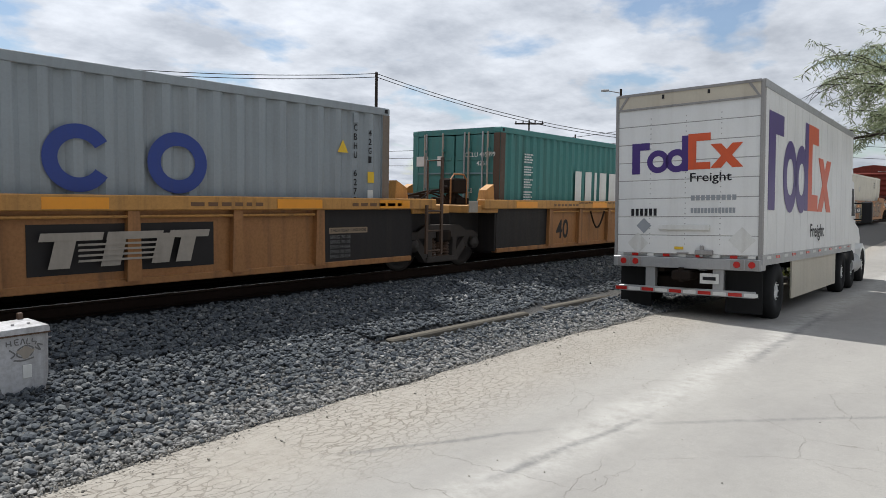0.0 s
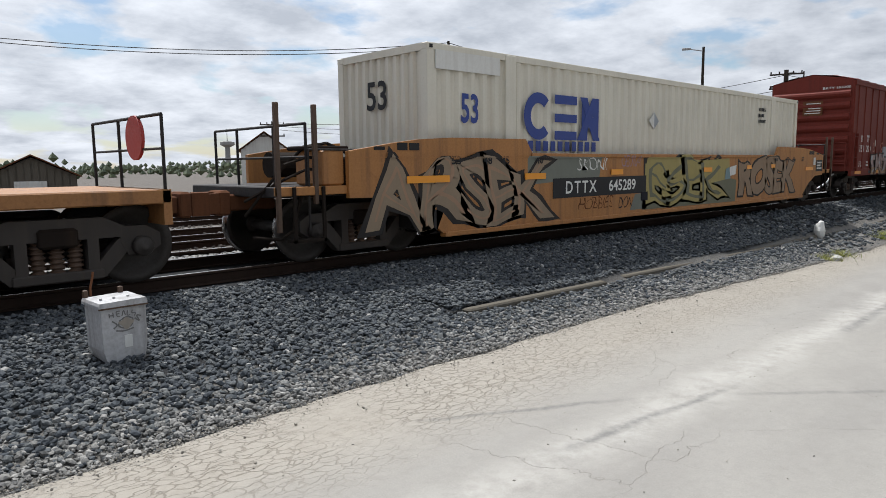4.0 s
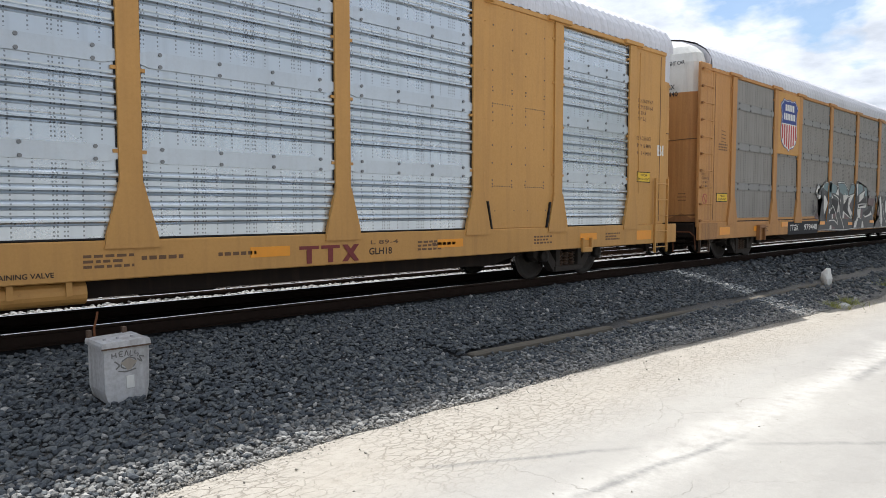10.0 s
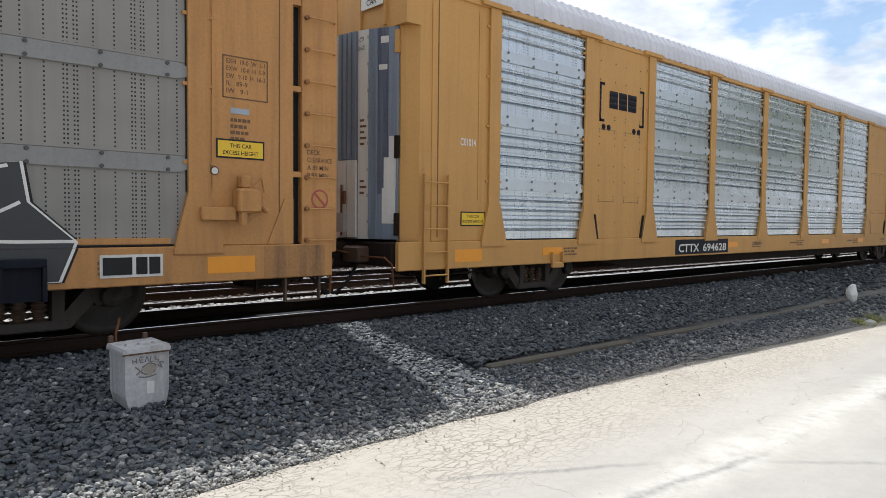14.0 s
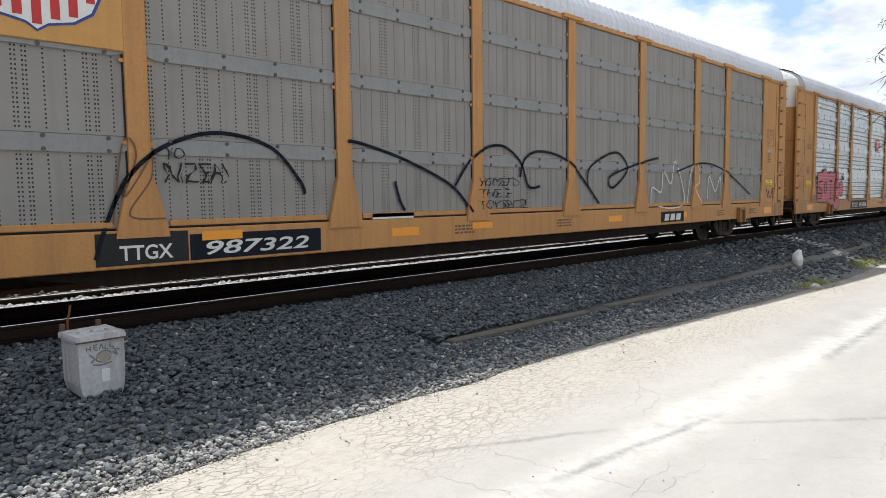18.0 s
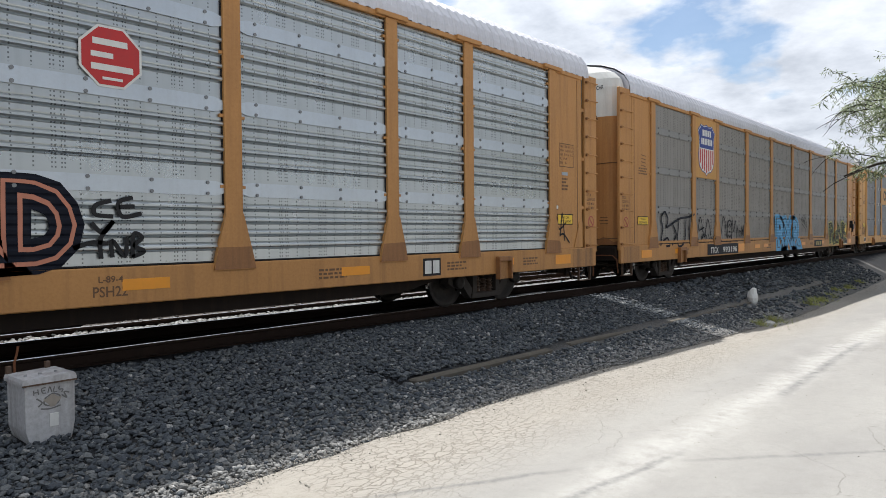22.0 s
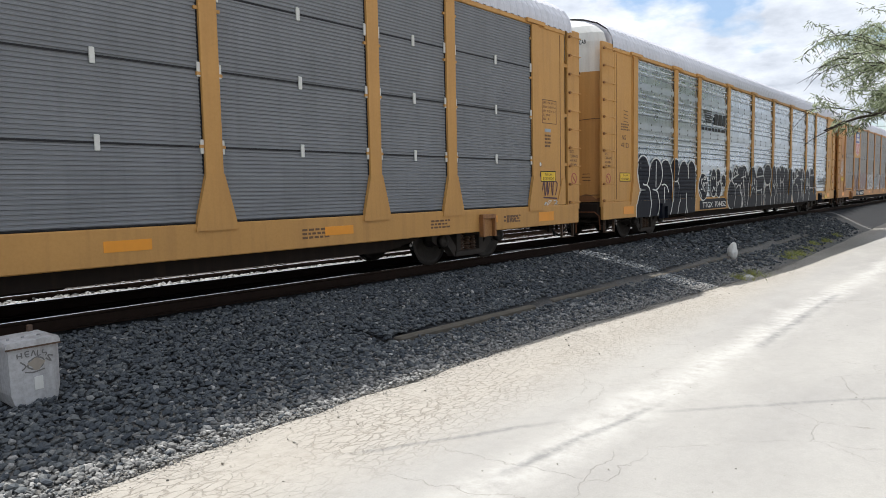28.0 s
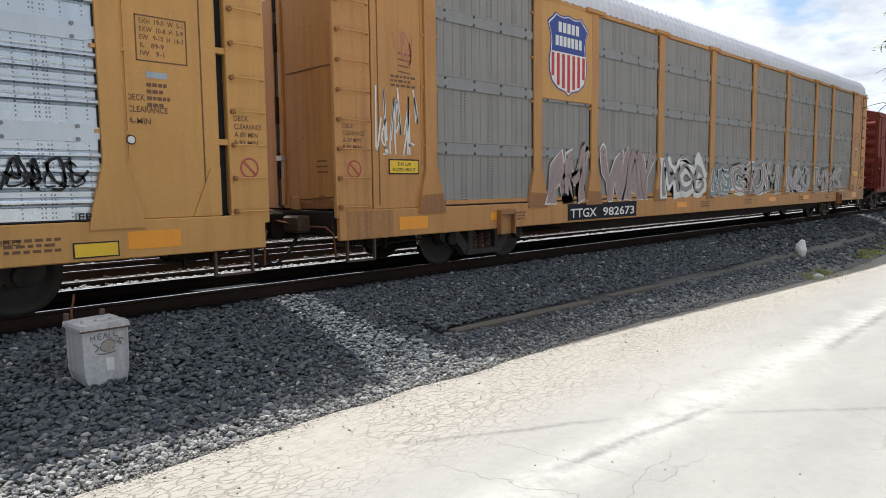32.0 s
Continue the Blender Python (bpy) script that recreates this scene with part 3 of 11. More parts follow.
def road_surface():
    k = Nodes("pale_worn_asphalt")
    ax = k.axes()
    X, Y = ax["X"], ax["Y"]
    a = k.ramp(k.noise(0.55, 6, 0.6, (0.30, 1, 1)), 0.35, 0.68)
    b = k.ramp(k.noise(85, 4, 0.75), 0.3, 0.7)
    c = k.ramp(k.noise(2.6, 6, 0.65, (0.5, 1, 1)), 0.42, 0.68)
    d = k.ramp(k.noise(12, 6, 0.7), 0.45, 0.7)
    col = k.mix(a, (0.345, 0.33, 0.30), (0.27, 0.258, 0.24))
    col = k.mix(k.math("MULTIPLY", c, 0.4), col, (0.375, 0.36, 0.33))
    col = k.mix(k.math("MULTIPLY", d, 0.22), col, (0.215, 0.205, 0.19))
    col = k.mix(k.math("MULTIPLY", b, 0.30), col, (0.18, 0.17, 0.16))
    # a bleached streak where wheels have scrubbed the lane
    wob = k.math("MULTIPLY", k.noise(0.8, 4), 0.5)
    streak = k.ramp(k.math("ABSOLUTE", k.math("SUBTRACT", k.math("ADD", Y, wob), k.math("ADD", 2.62, k.math("MULTIPLY", X, 0.02)))), 0.34, 0.05)
    col = k.mix(k.math("MULTIPLY", k.math("MULTIPLY", streak, k.ramp(k.noise(5, 5, 0.7), 0.3, 0.6)), 0.6), col, (0.47, 0.455, 0.42))
    # crazing in the soft shoulder, a few long cracks further in
    warp = k.n.new("ShaderNodeVectorMath")
    warp.operation = "ADD"
    nz = k.n.new("ShaderNodeTexNoise")
    nz.inputs["Scale"].default_value = 6.0
    nz.inputs["Detail"].default_value = 4.0
    k.l.new(k.co.outputs["Object"], nz.inputs["Vector"])
    sc = k.n.new("ShaderNodeVectorMath")
    sc.operation = "SCALE"
    sc.inputs["Scale"].default_value = 0.16
    k.l.new(nz.outputs["Color"], sc.inputs[0])
    k.l.new(k.co.outputs["Object"], warp.inputs[0])
    k.l.new(sc.outputs[0], warp.inputs[1])

    def cracks(scale, width, stretch=(1, 1, 1)):
        mp = k.n.new("ShaderNodeMapping")
        mp.inputs["Scale"].default_value = stretch
        k.l.new(warp.outputs[0], mp.inputs["Vector"])
        v = k.n.new("ShaderNodeTexVoronoi")
        v.feature = "DISTANCE_TO_EDGE"
        v.inputs["Scale"].default_value = scale
        k.l.new(mp.outputs[0], v.inputs["Vector"])
        return k.ramp(v.outputs["Distance"], width, width * 0.25)

    shoulder = k.ramp(k.math("SUBTRACT", Y, k.math("MULTIPLY", X, 0.05)), 2.75, 3.55)
    patchy = k.ramp(k.noise(0.9, 4), 0.28, 0.50)
    craze = k.math("MULTIPLY", k.math("MULTIPLY", cracks(11.0, 0.060, (0.62, 1.40, 1)), shoulder), patchy)
    long = k.math("MULTIPLY", 0.6, k.math("MULTIPLY", cracks(0.8, 0.0022), k.ramp(k.noise(0.6, 3), 0.45, 0.56)))
    crack = k.math("MAXIMUM", craze, long)
    col = k.mix(k.math("MULTIPLY", shoulder, 0.55), col, k.mix(d, (0.36, 0.325, 0.27), (0.295, 0.26, 0.21)))
    col = k.mix(k.math("MULTIPLY", crack, 0.5), col, (0.17, 0.145, 0.115))

    # dark tyre smears that sweep across the lane
    def smear(along, centre, half, lo, hi, amount, c_):
        off = k.math("ABSOLUTE", k.math("SUBTRACT", along, k.math("ADD", centre, k.math("MULTIPLY", k.noise(2.2, 4), 0.12))))
        s_ = k.math("MULTIPLY", k.ramp(off, half, half * 0.2), k.math("MULTIPLY", k.ramp(X, lo, lo + 0.4), k.ramp(X, hi, hi - 0.5)))
        s_ = k.math("MULTIPLY", s_, k.ramp(k.noise(9, 5, 0.7), 0.25, 0.6))
        return k.mix(k.math("MULTIPLY", s_, amount), c_, (0.12, 0.12, 0.12))
    col = smear(k.math("ADD", Y, k.math("MULTIPLY", X, 0.07)), 2.68, 0.06, 3.3, 5.8, 0.6, col)
    col = smear(k.math("ADD", Y, k.math("MULTIPLY", X, 0.47)), 4.90, 0.05, 2.9, 4.8, 0.55, col)
    col = smear(k.math("ADD", Y, k.math("MULTIPLY", X, 0.83)), 6.68, 0.07, 5.3, 8.4, 0.45, col)
    col = smear(k.math("SUBTRACT", Y, k.math("MULTIPLY", X, 0.04)), 1.95, 0.10, 8.5, 15.0, 0.55, col)
    h = k.math("SUBTRACT", k.math("ADD", k.math("MULTIPLY", k.noise(85, 4, 0.75), 0.45), k.math("MULTIPLY", k.noise(14, 5, 0.7), 0.4)), k.math("MULTIPLY", crack, 1.2))
    k.bump(h, 0.65, 0.014)
    return k.finish(col, 0.9)


def graded(lo, hi, near, fine, coarse):
    """Steps that are fine round `near` and grow outwards."""
    out, x, step = [near], near, fine
    while x < hi:
        x += step
        step *= coarse
        out.append(min(x, hi))
    x, step = near, fine
    left = []
    while x > lo:
        x -= step
        step *= coarse
        left.append(max(x, lo))
    return left[::-1] + out


xs = graded(-1500, 2500, 6, 0.35, 1.06)
ys = graded(-1500, 2500, 5, 0.22, 1.07)
grid = Mesh().sheet([[(x, y, lie(x, y)) for x in xs] for y in ys])
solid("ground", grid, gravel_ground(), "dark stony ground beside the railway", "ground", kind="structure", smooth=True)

rx = graded(-60, 300, 6, 0.22, 1.05)
rows = []
for j in range(19):
    k = j / 18
    row = []
    for x in rx:
        e = edge_of_road(x)
        y = -6.4 + (e + 6.4) * k
        z = road_fall(x) + 0.018 * noise.noise((x * 0.35, y * 0.5, 4)) - (0.022 if j == 18 else 0.0)
        row.append((x, y, z + 0.005))
    rows.append(row)
solid("road", Mesh().sheet(rows), road_surface(), "pale sun-bleached asphalt road with a crazed shoulder", "road", kind="structure", smooth=True)


# ---------------------------------------------------------------- track
def rail_profile():
    h = 0.17
    p = [(-0.07, 0), (0.07, 0), (0.07, 0.012), (0.012, 0.03), (0.010, h - 0.045), (0.036, h - 0.03), (0.036, h - 0.006), (0.028, h - 0.001),
         (-0.028, h - 0.001), (-0.036, h - 0.006), (-0.036, h - 0.03), (-0.010, h - 0.045), (-0.012, 0.03), (-0.07, 0.012)]
    return p


def add_track(y, top, x0, x1, label, parts):
    t = thing("railway_track", pose(0, y, top), label, "railway track", "tracks of the yard", "structure")
    for s in (-0.755, 0.755):
        r = part("rail", Mesh().prism([(s + a, b - 0.17) for a, b in rail_profile()], "x", x0, x1), "rail_side", t)
        part("running_surface", Mesh().box(x0, x1, s - 0.024, s + 0.024, -0.002, 0.0015), "rail_top", r, "polished strip of the rail head")
    tie = Mesh().box(-0.115, 0.115, -1.3, 1.3, -0.36, -0.185, 0.012).data("tie")
    tie.materials.append(MAT["wood"])
    joined = Mesh()
    n = int((x1 - x0) / 0.52)
    for i in range(n):
        x = x0 + i * 0.52
        if parts and -8 < x < 70:
            part("tie", tie, "wood", t, at=pose(x + random.uniform(-.03, .03), random.uniform(-.05, .05), random.uniform(-.01, 0.004), 0, 0, random.uniform(-1, 1)))
        else:
            joined.box(x - 0.115, x + 0.115, -1.3, 1.3, -0.36, -0.185)
    if joined.v:
        tagged(part("far_ties", joined, "wood", t), kind="stuff")
    return t


add_track(TRACK, RAIL_TOP, -120, 420, "main track of dark rails on creosoted ties", True)
for y in (11.98, 14.6, 18.4, 22.2):
    add_track(y, RAIL_TOP - 0.03, -60, 260, "siding track of rusty rails in pale gravel", False)


# ---------------------------------------------------------------- rolling stock: shared parts
def rolled(t):
    i = min(max(t, 0), 32) * 2
    k = min(int(i), 63)
    p = [ROLLED[min(max(j, 0), 64)] for j in (k - 1, k, k + 1, k + 2)]
    if k == 0:
        p[0] = 2 * p[1] - p[2]
    if k == 63:
        p[3] = 2 * p[2] - p[1]
    u = i - k
    return 0.5 * (2 * p[1] + (p[2] - p[0]) * u + (2 * p[0] - 5 * p[1] + 4 * p[2] - p[3]) * u ** 2 + (3 * p[1] - p[0] - 3 * p[2] + p[3]) * u ** 3)


TRAIN = []   # thing, place along the train
WHEELS = []  # wheelset, its place on the bogie
WHEEL_R = 0.457


def make_bogie_meshes():
    sf = Mesh()
    # two pierced halves and a window for the springs
    sf.prism([(-1.12, 0.60), (-1.12, 0.45), (-0.98, 0.36), (-0.74, 0.36), (-0.66, 0.52), (-0.66, 0.70), (-0.95, 0.70)], "y", -0.09, 0.09)
    sf.prism([(1.12, 0.60), (0.95, 0.70), (0.66, 0.70), (0.66, 0.52), (0.74, 0.36), (0.98, 0.36), (1.12, 0.45)], "y", -0.09, 0.09)
    sf.prism([(-0.72, 0.70), (-0.72, 0.58), (0.72, 0.58), (0.72, 0.70), (0.48, 0.82), (-0.48, 0.82)], "y", -0.10, 0.10)
    sf.prism([(-0.72, 0.62), (-0.80, 0.48), (-0.48, 0.13), (-0.30, 0.13), (-0.36, 0.24), (-0.60, 0.52)], "y", -0.085, 0.085)
    sf.prism([(0.72, 0.62), (0.60, 0.52), (0.36, 0.24), (0.30, 0.13), (0.48, 0.13), (0.80, 0.48)], "y", -0.085, 0.085)
    sf.box(-0.46, 0.46, -0.12, 0.12, 0.12, 0.23, 0.015)
    sf.box(-0.42, -0.30, -0.10, 0.10, 0.22, 0.60)
    sf.box(0.30, 0.42, -0.10, 0.10, 0.22, 0.60)
    cap = Mesh().lathe([(0.0, -0.235), (0.05, -0.235), (0.06, -0.215), (0.10, -0.21), (0.118, -0.19), (0.118, -0.10), (0.0, -0.10)], 18)
    sp = Mesh()
    rows = []
    for i in range(25):
        k = i / 24
        r = 0.070 + 0.018 * math.cos(k * 2 * math.pi * 6)
        rows.append([(r * math.cos(a), r * math.sin(a), 0.23 + 0.34 * k) for a in (2 * math.pi * j / 10 for j in range(11))])
    sp.sheet(rows)
    bol = Mesh().box(-0.2, 0.2, -1.15, 1.15, 0.50, 0.72, 0.03)
    bol.rod((0, 0, 0.7), (0, 0, 0.80), 0.2, 14)
    beam = Mesh()
    beam.box(0.37, 0.47, -0.95, 0.95, 0.33, 0.43, 0.01)
    for y in (-0.75, 0.75):
        beam.box(0.40, 0.58, y - 0.06, y + 0.06, 0.25, 0.52, 0.02)
    ws = Mesh()
    R = WHEEL_R
    for s in (-1, 1):
        prof = [(0.10, 0.07), (R - 0.10, 0.03), (R - 0.075, 0.065), (R - 0.005, 0.06), (R, -0.02), (R + 0.025, -0.035), (R + 0.02, -0.065), (R - 0.07, -0.065), (R - 0.10, -0.02), (0.14, 0.0), (0.10, -0.03)]
        ws.lathe([(r, -s * k) for r, k in prof] if s > 0 else [(r, k * 1.0 * -s * -1 * -1) for r, k in prof], 32, 0.755 * s)
    ws.rod((0, -1.05, 0), (0, 1.05, 0), 0.085, 12)
    for y in (-0.66, -0.84, 0.66, 0.84):
        ws.rod((0, y - 0.06, 0), (0, y + 0.06, 0), 0.14, 12)
    return {"sideframe": sf.data("sideframe"), "bearing_cap": cap.data("bearing_cap", True), "spring": sp.data("spring", True), "bolster": bol.data("bolster"), "brake_beam": beam.data("brake_beam"), "wheelset": ws.data("wheelset", True)}


BOGIE = make_bogie_meshes()
for k, m in (("sideframe", "steel"), ("bearing_cap", "wheel"), ("spring", "rust"), ("bolster", "frame_dark"), ("brake_beam", "frame_dark"), ("wheelset", "wheel")):
    BOGIE[k].materials.append(MAT[m])
BOGIE["wheelset"].materials.append(MAT["rail_top"])      # polished tread
for f in BOGIE["wheelset"].polygons:
    if all(math.hypot(BOGIE["wheelset"].vertices[i].co.x, BOGIE["wheelset"].vertices[i].co.z) > WHEEL_R - 0.012 for i in f.vertices):
        f.material_index = 1


def bogie(car, x):
    b = part("bogie", BOGIE["bolster"], "frame_dark", car, "dark cast-steel two-axle bogie", pose(x, 0, 0))
    for y, r in ((-1.0, 0), (1.0, 180)):
        part("sideframe", BOGIE["sideframe"], "steel", b, at=pose(0, y, 0, 0, 0, r))
        for dx in (-0.19, 0.0, 0.19):
            part("spring", BOGIE["spring"], "rust_dark", b, at=pose(dx, y, 0))
        for dx in (-0.89, 0.89):
            part("bearing_cap", BOGIE["bearing_cap"], "wheel", b, at=pose(dx, y, WHEEL_R, 0, 0, r))
    for turn in (0, 180):
        part("brake_beam", BOGIE["brake_beam"], "frame_dark", b, at=pose(0, 0, 0, 0, 0, turn))
    for dx in (-0.89, 0.89):
        w = part("wheelset", BOGIE["wheelset"], "wheel", b, "", pose(dx, 0, WHEEL_R))
        WHEELS.append((w, dx))
    return b


def coupler_mesh():
    m = Mesh().box(-0.5, 0.25, -0.13, 0.13, 0.74, 0.98, 0.02)
    m.box(0.25, 0.42, -0.2, 0.2, 0.68, 1.04, 0.03)
    m.prism([(0.42, -0.20), (0.66, -0.22), (0.70, -0.08), (0.56, -0.02), (0.42, 0.02)], "z", 0.70, 1.02)
    m.prism([(0.42, 0.06), (0.55, 0.10), (0.60, 0.22), (0.42, 0.20)], "z", 0.72, 1.0)
    return m.data("coupler")


COUPLER = coupler_mesh()
COUPLER.materials.append(MAT["rust"])
hose = Mesh()
hose.tube([(0.1, -0.35, 0.75), (0.35, -0.38, 0.6), (0.6, -0.36, 0.42), (0.78, -0.3, 0.38)], 0.03)
hose.rod((0.0, -0.35, 0.78), (0.2, -0.35, 0.78), 0.04)
HOSE = hose.data("air_hose")
HOSE.materials.append(MAT["rubber"])


def couple(car, half):
    for s in (-1, 1):
        m = pose(s * (half - 0.62), 0, 0, 0, 0, 0 if s > 0 else 180)
        part("coupler", COUPLER, "rust", car, "rusty knuckle coupler", m)
        part("air_hose", HOSE, "rubber", car, "black rubber brake hose", m)


def ladder(parent, x0, x1, y, z0, z1, n, material, proud=0.09):
    l = part("ladder", Mesh().box(x0 - 0.016, x0 + 0.016, y - proud, y, z0, z1).box(x1 - 0.016, x1 + 0.016, y - proud, y, z0, z1), material, parent)
    for i in range(n):
        z = z0 + 0.12 + (z1 - z0 - 0.24) * i / (n - 1)
        part("rung", Mesh().rod((x0, y - proud * 0.8, z), (x1, y - proud * 0.8, z), 0.013, 6), material, l)
    return l


def rung_ladder(parent, x0, x1, y, z0, z1, n, material):
    """Rungs bolted straight on a plate, bent back at their ends."""
    for i in range(n):
        z = z0 + (z1 - z0) * i / (n - 1)
        r = part("rung", Mesh().tube([(x0, y, z), (x0 + 0.02, y - 0.07, z), (x1 - 0.02, y - 0.07, z), (x1, y, z)], 0.013, 6), material, parent)
        part("bolt_head", Mesh().rod((x0 + 0.01, y, z), (x0 + 0.01, y - 0.045, z), 0.032, 8), "foot_rust", r)


def bars(parent, x, z, width, height, y, material, lines=3, seed=0, name="stencil_print"):
    """Unreadable small print: a block of short bars."""
    rnd = random.Random(seed)
    m = Mesh()
    dz = height / lines
    for i in range(lines):
        a = x
        while a < x + width * (1 if i % 2 == 0 else 0.8) - 0.02:
            w = rnd.uniform(0.05, 0.16) * width + 0.02
            m.box(a, min(a + w, x + width), y - 0.002, y, z + height - (i + 0.75) * dz, z + height - (i + 0.2) * dz)
            a += w + 0.05 * width
    return tagged(part(name, m, material, parent), kind="stuff")


def plate(parent, x0, x1, z0, z1, y, material, name="reflector_plate", label=""):
    return part(name, Mesh().box(x0, x1, y - 0.004, y, z0, z1), material, parent, label)


def on_bands(bm, bands, depth):
    """Cut a flat figure (x, z) to the flat pieces of a stepped side and lay it on them."""
    whole = Mesh()
    bx = [v.co.x for v in bm.verts]
    bz = [v.co.z for v in bm.verts]
    for xa, xb, za, zb, y in bands:
        if xb <= min(bx) or xa >= max(bx) or zb <= min(bz) or za >= max(bz):
            continue
        c = bm.copy()
        for co, no in (((xa, 0, 0), (-1, 0, 0)), ((xb, 0, 0), (1, 0, 0)), ((0, 0, za), (0, 0, -1)), ((0, 0, zb), (0, 0, 1))):
            bmesh.ops.bisect_plane(c, geom=c.verts[:] + c.edges[:] + c.faces[:], plane_co=co, plane_no=no, clear_outer=True)
        c.verts.index_update()
        s = len(whole.v)
        whole.v += [(v.co.x, y - 0.0025 * (depth + 1), v.co.z) for v in c.verts]
        whole.f += [tuple(s + v.index for v in f.verts) for f in c.faces]
        c.free()
    return whole


def spray(parent, text, x0, x1, z0, z1, bands, layers, shear=0.0, spacing=0.9, jitter=0.0, seed=1, name="graffiti", label=""):
    """Sprayed letters on a stepped side. bands: (xa, xb, za, zb, y), the flat pieces that take the paint; layers: (offset, material), the widest first."""
    first = None
    for depth, (off, material) in enumerate(layers):
        me, lo, hi = letters(text, off, shear, spacing)
        if depth == 0:
            lo0, hi0 = lo, hi      # every layer takes the scale of the widest
        size = np.maximum(hi0 - lo0, 1e-6)
        bm = bmesh.new()
        bm.from_mesh(me)
        if jitter:
            bmesh.ops.subdivide_edges(bm, edges=[e for e in bm.edges if e.calc_length() > 0.25], cuts=2)
        for v in bm.verts:
            u, w = (v.co.x - lo0[0]) / size[0], (v.co.y - lo0[1]) / size[1]
            a, b = noise.noise((u * 7 + seed, w * 1.5, 0.0)), noise.noise((u * 6, w * 2 + seed, 5.0))
            v.co = (x0 + u * (x1 - x0) + a * jitter * 0.6, 0, z0 + (w + b * jitter * (0.3 + w)) * (z1 - z0))
        whole = on_bands(bm, bands, depth)
        bm.free()
        bpy.data.meshes.remove(me)
        if whole.f:
            p = part(name, whole, material, parent, label if first is None else "")
            first = first or p
    return first


def stroke(parent, lines, width, bands, material, name="scrawl", label="", depth=0):
    """Thin sprayed lines through points (x, z)."""
    bm = bmesh.new()
    for pts in lines:
        smooth = []
        for i in range(len(pts) - 1):
            p = [Vector(pts[min(max(j, 0), len(pts) - 1)]) for j in (i - 1, i, i + 1, i + 2)]
            for k in range(6):
                u = k / 6
                smooth.append(0.5 * (2 * p[1] + (p[2] - p[0]) * u + (2 * p[0] - 5 * p[1] + 4 * p[2] - p[3]) * u * u + (3 * p[1] - p[0] - 3 * p[2] + p[3]) * u ** 3))
        smooth.append(Vector(pts[-1]))
        last = None
        for i, q in enumerate(smooth):
            d = (smooth[min(i + 1, len(smooth) - 1)] - smooth[max(i - 1, 0)])
            d = Vector((-d.y, d.x)).normalized() * width * 0.5 if d.length > 0 else Vector((width / 2, 0))
            pair = (bm.verts.new((q.x + d.x, 0, q.y + d.y)), bm.verts.new((q.x - d.x, 0, q.y - d.y)))
            if last:
                bm.faces.new((last[0], last[1], pair[1], pair[0]))
            last = pair
    whole = on_bands(bm, bands, depth)
    bm.free()
    return part(name, whole, material, parent, label) if whole.f else None


def scribble(parent, x0, x1, z0, z1, n, width, bands, material, seed, name="scrawl", label=""):
    """A tag of quick looping lines."""
    rnd = random.Random(seed)
    lines = []
    for i in range(n):
        a = x0 + (x1 - x0) * (i + rnd.uniform(-.2, .4)) / n
        w = (x1 - x0) / n
        lines.append([(a + w * rnd.uniform(-.3, 1.2), rnd.uniform(z0, z1)) if j else (a, rnd.choice((z0, z1))) for j in range(rnd.randint(3, 6))])
    return stroke(parent, lines, width, bands, material, name, label)


def fill(parent, polys, bands, material, depth=0, name="graffiti", label=""):
    """Flat sprayed fields with corners (x, z)."""
    bm = bmesh.new()
    for pts in polys:
        bm.faces.new([bm.verts.new((x, 0, z)) for x, z in pts])
    bmesh.ops.triangulate(bm, faces=bm.faces[:])
    whole = on_bands(bm, bands, depth)
    bm.free()
    return part(name, whole, material, parent, label) if whole.f else None


def oval(x, z, rx_, rz_, n=28):
    return [(x + rx_ * math.cos(2 * math.pi * i / n), z + rz_ * math.sin(2 * math.pi * i / n)) for i in range(n)]


def tall(x0, x1, z0, z1, lean=0.0, n=10):
    """A field with a round head and a flat foot."""
    r, xc = (x1 - x0) / 2, (x0 + x1) / 2
    h = min(r * 1.25, (z1 - z0) * 0.6)
    head = [(xc + r * math.cos(math.pi * i / n), z1 - h + h * math.sin(math.pi * i / n)) for i in range(n + 1)]
    return [(x0 - lean, z0), (x1 - lean, z0)] + head


def blown(pts, d):
    """A ring of corners pushed out from its middle."""
    cx, cz = sum(p[0] for p in pts) / len(pts), sum(p[1] for p in pts) / len(pts)
    return [(x + d * (x - cx) / max(math.hypot(x - cx, z - cz), 1e-6), z + d * (z - cz) / max(math.hypot(x - cx, z - cz), 1e-6)) for x, z in pts]


def scrawl(parent, text, x, z, width, height, bands, material, seed=1, shear=0.15, weight=-0.012):
    """Shaky hand-sprayed word."""
    return spray(parent, text, x, x + width, z, z + height, bands, [(weight, material)], shear=shear, jitter=0.2 * min(1.0, width), seed=seed, name="scrawl")

# ---------------------------------------------------------------- autoracks
SIDE = -1.50          # near side of the sheets
POST_Y = -1.555       # face of the posts
SILL_Y = -1.54
SILL_LO, SILL_HI = 0.60, 1.03
SHEET_HI = 4.79
HALF = 13.62
STD_POSTS = [-11.80, -9.02, -7.10, -4.25, -1.41, 1.41, 4.25, 7.10, 9.02, 11.80]
_cache = {}


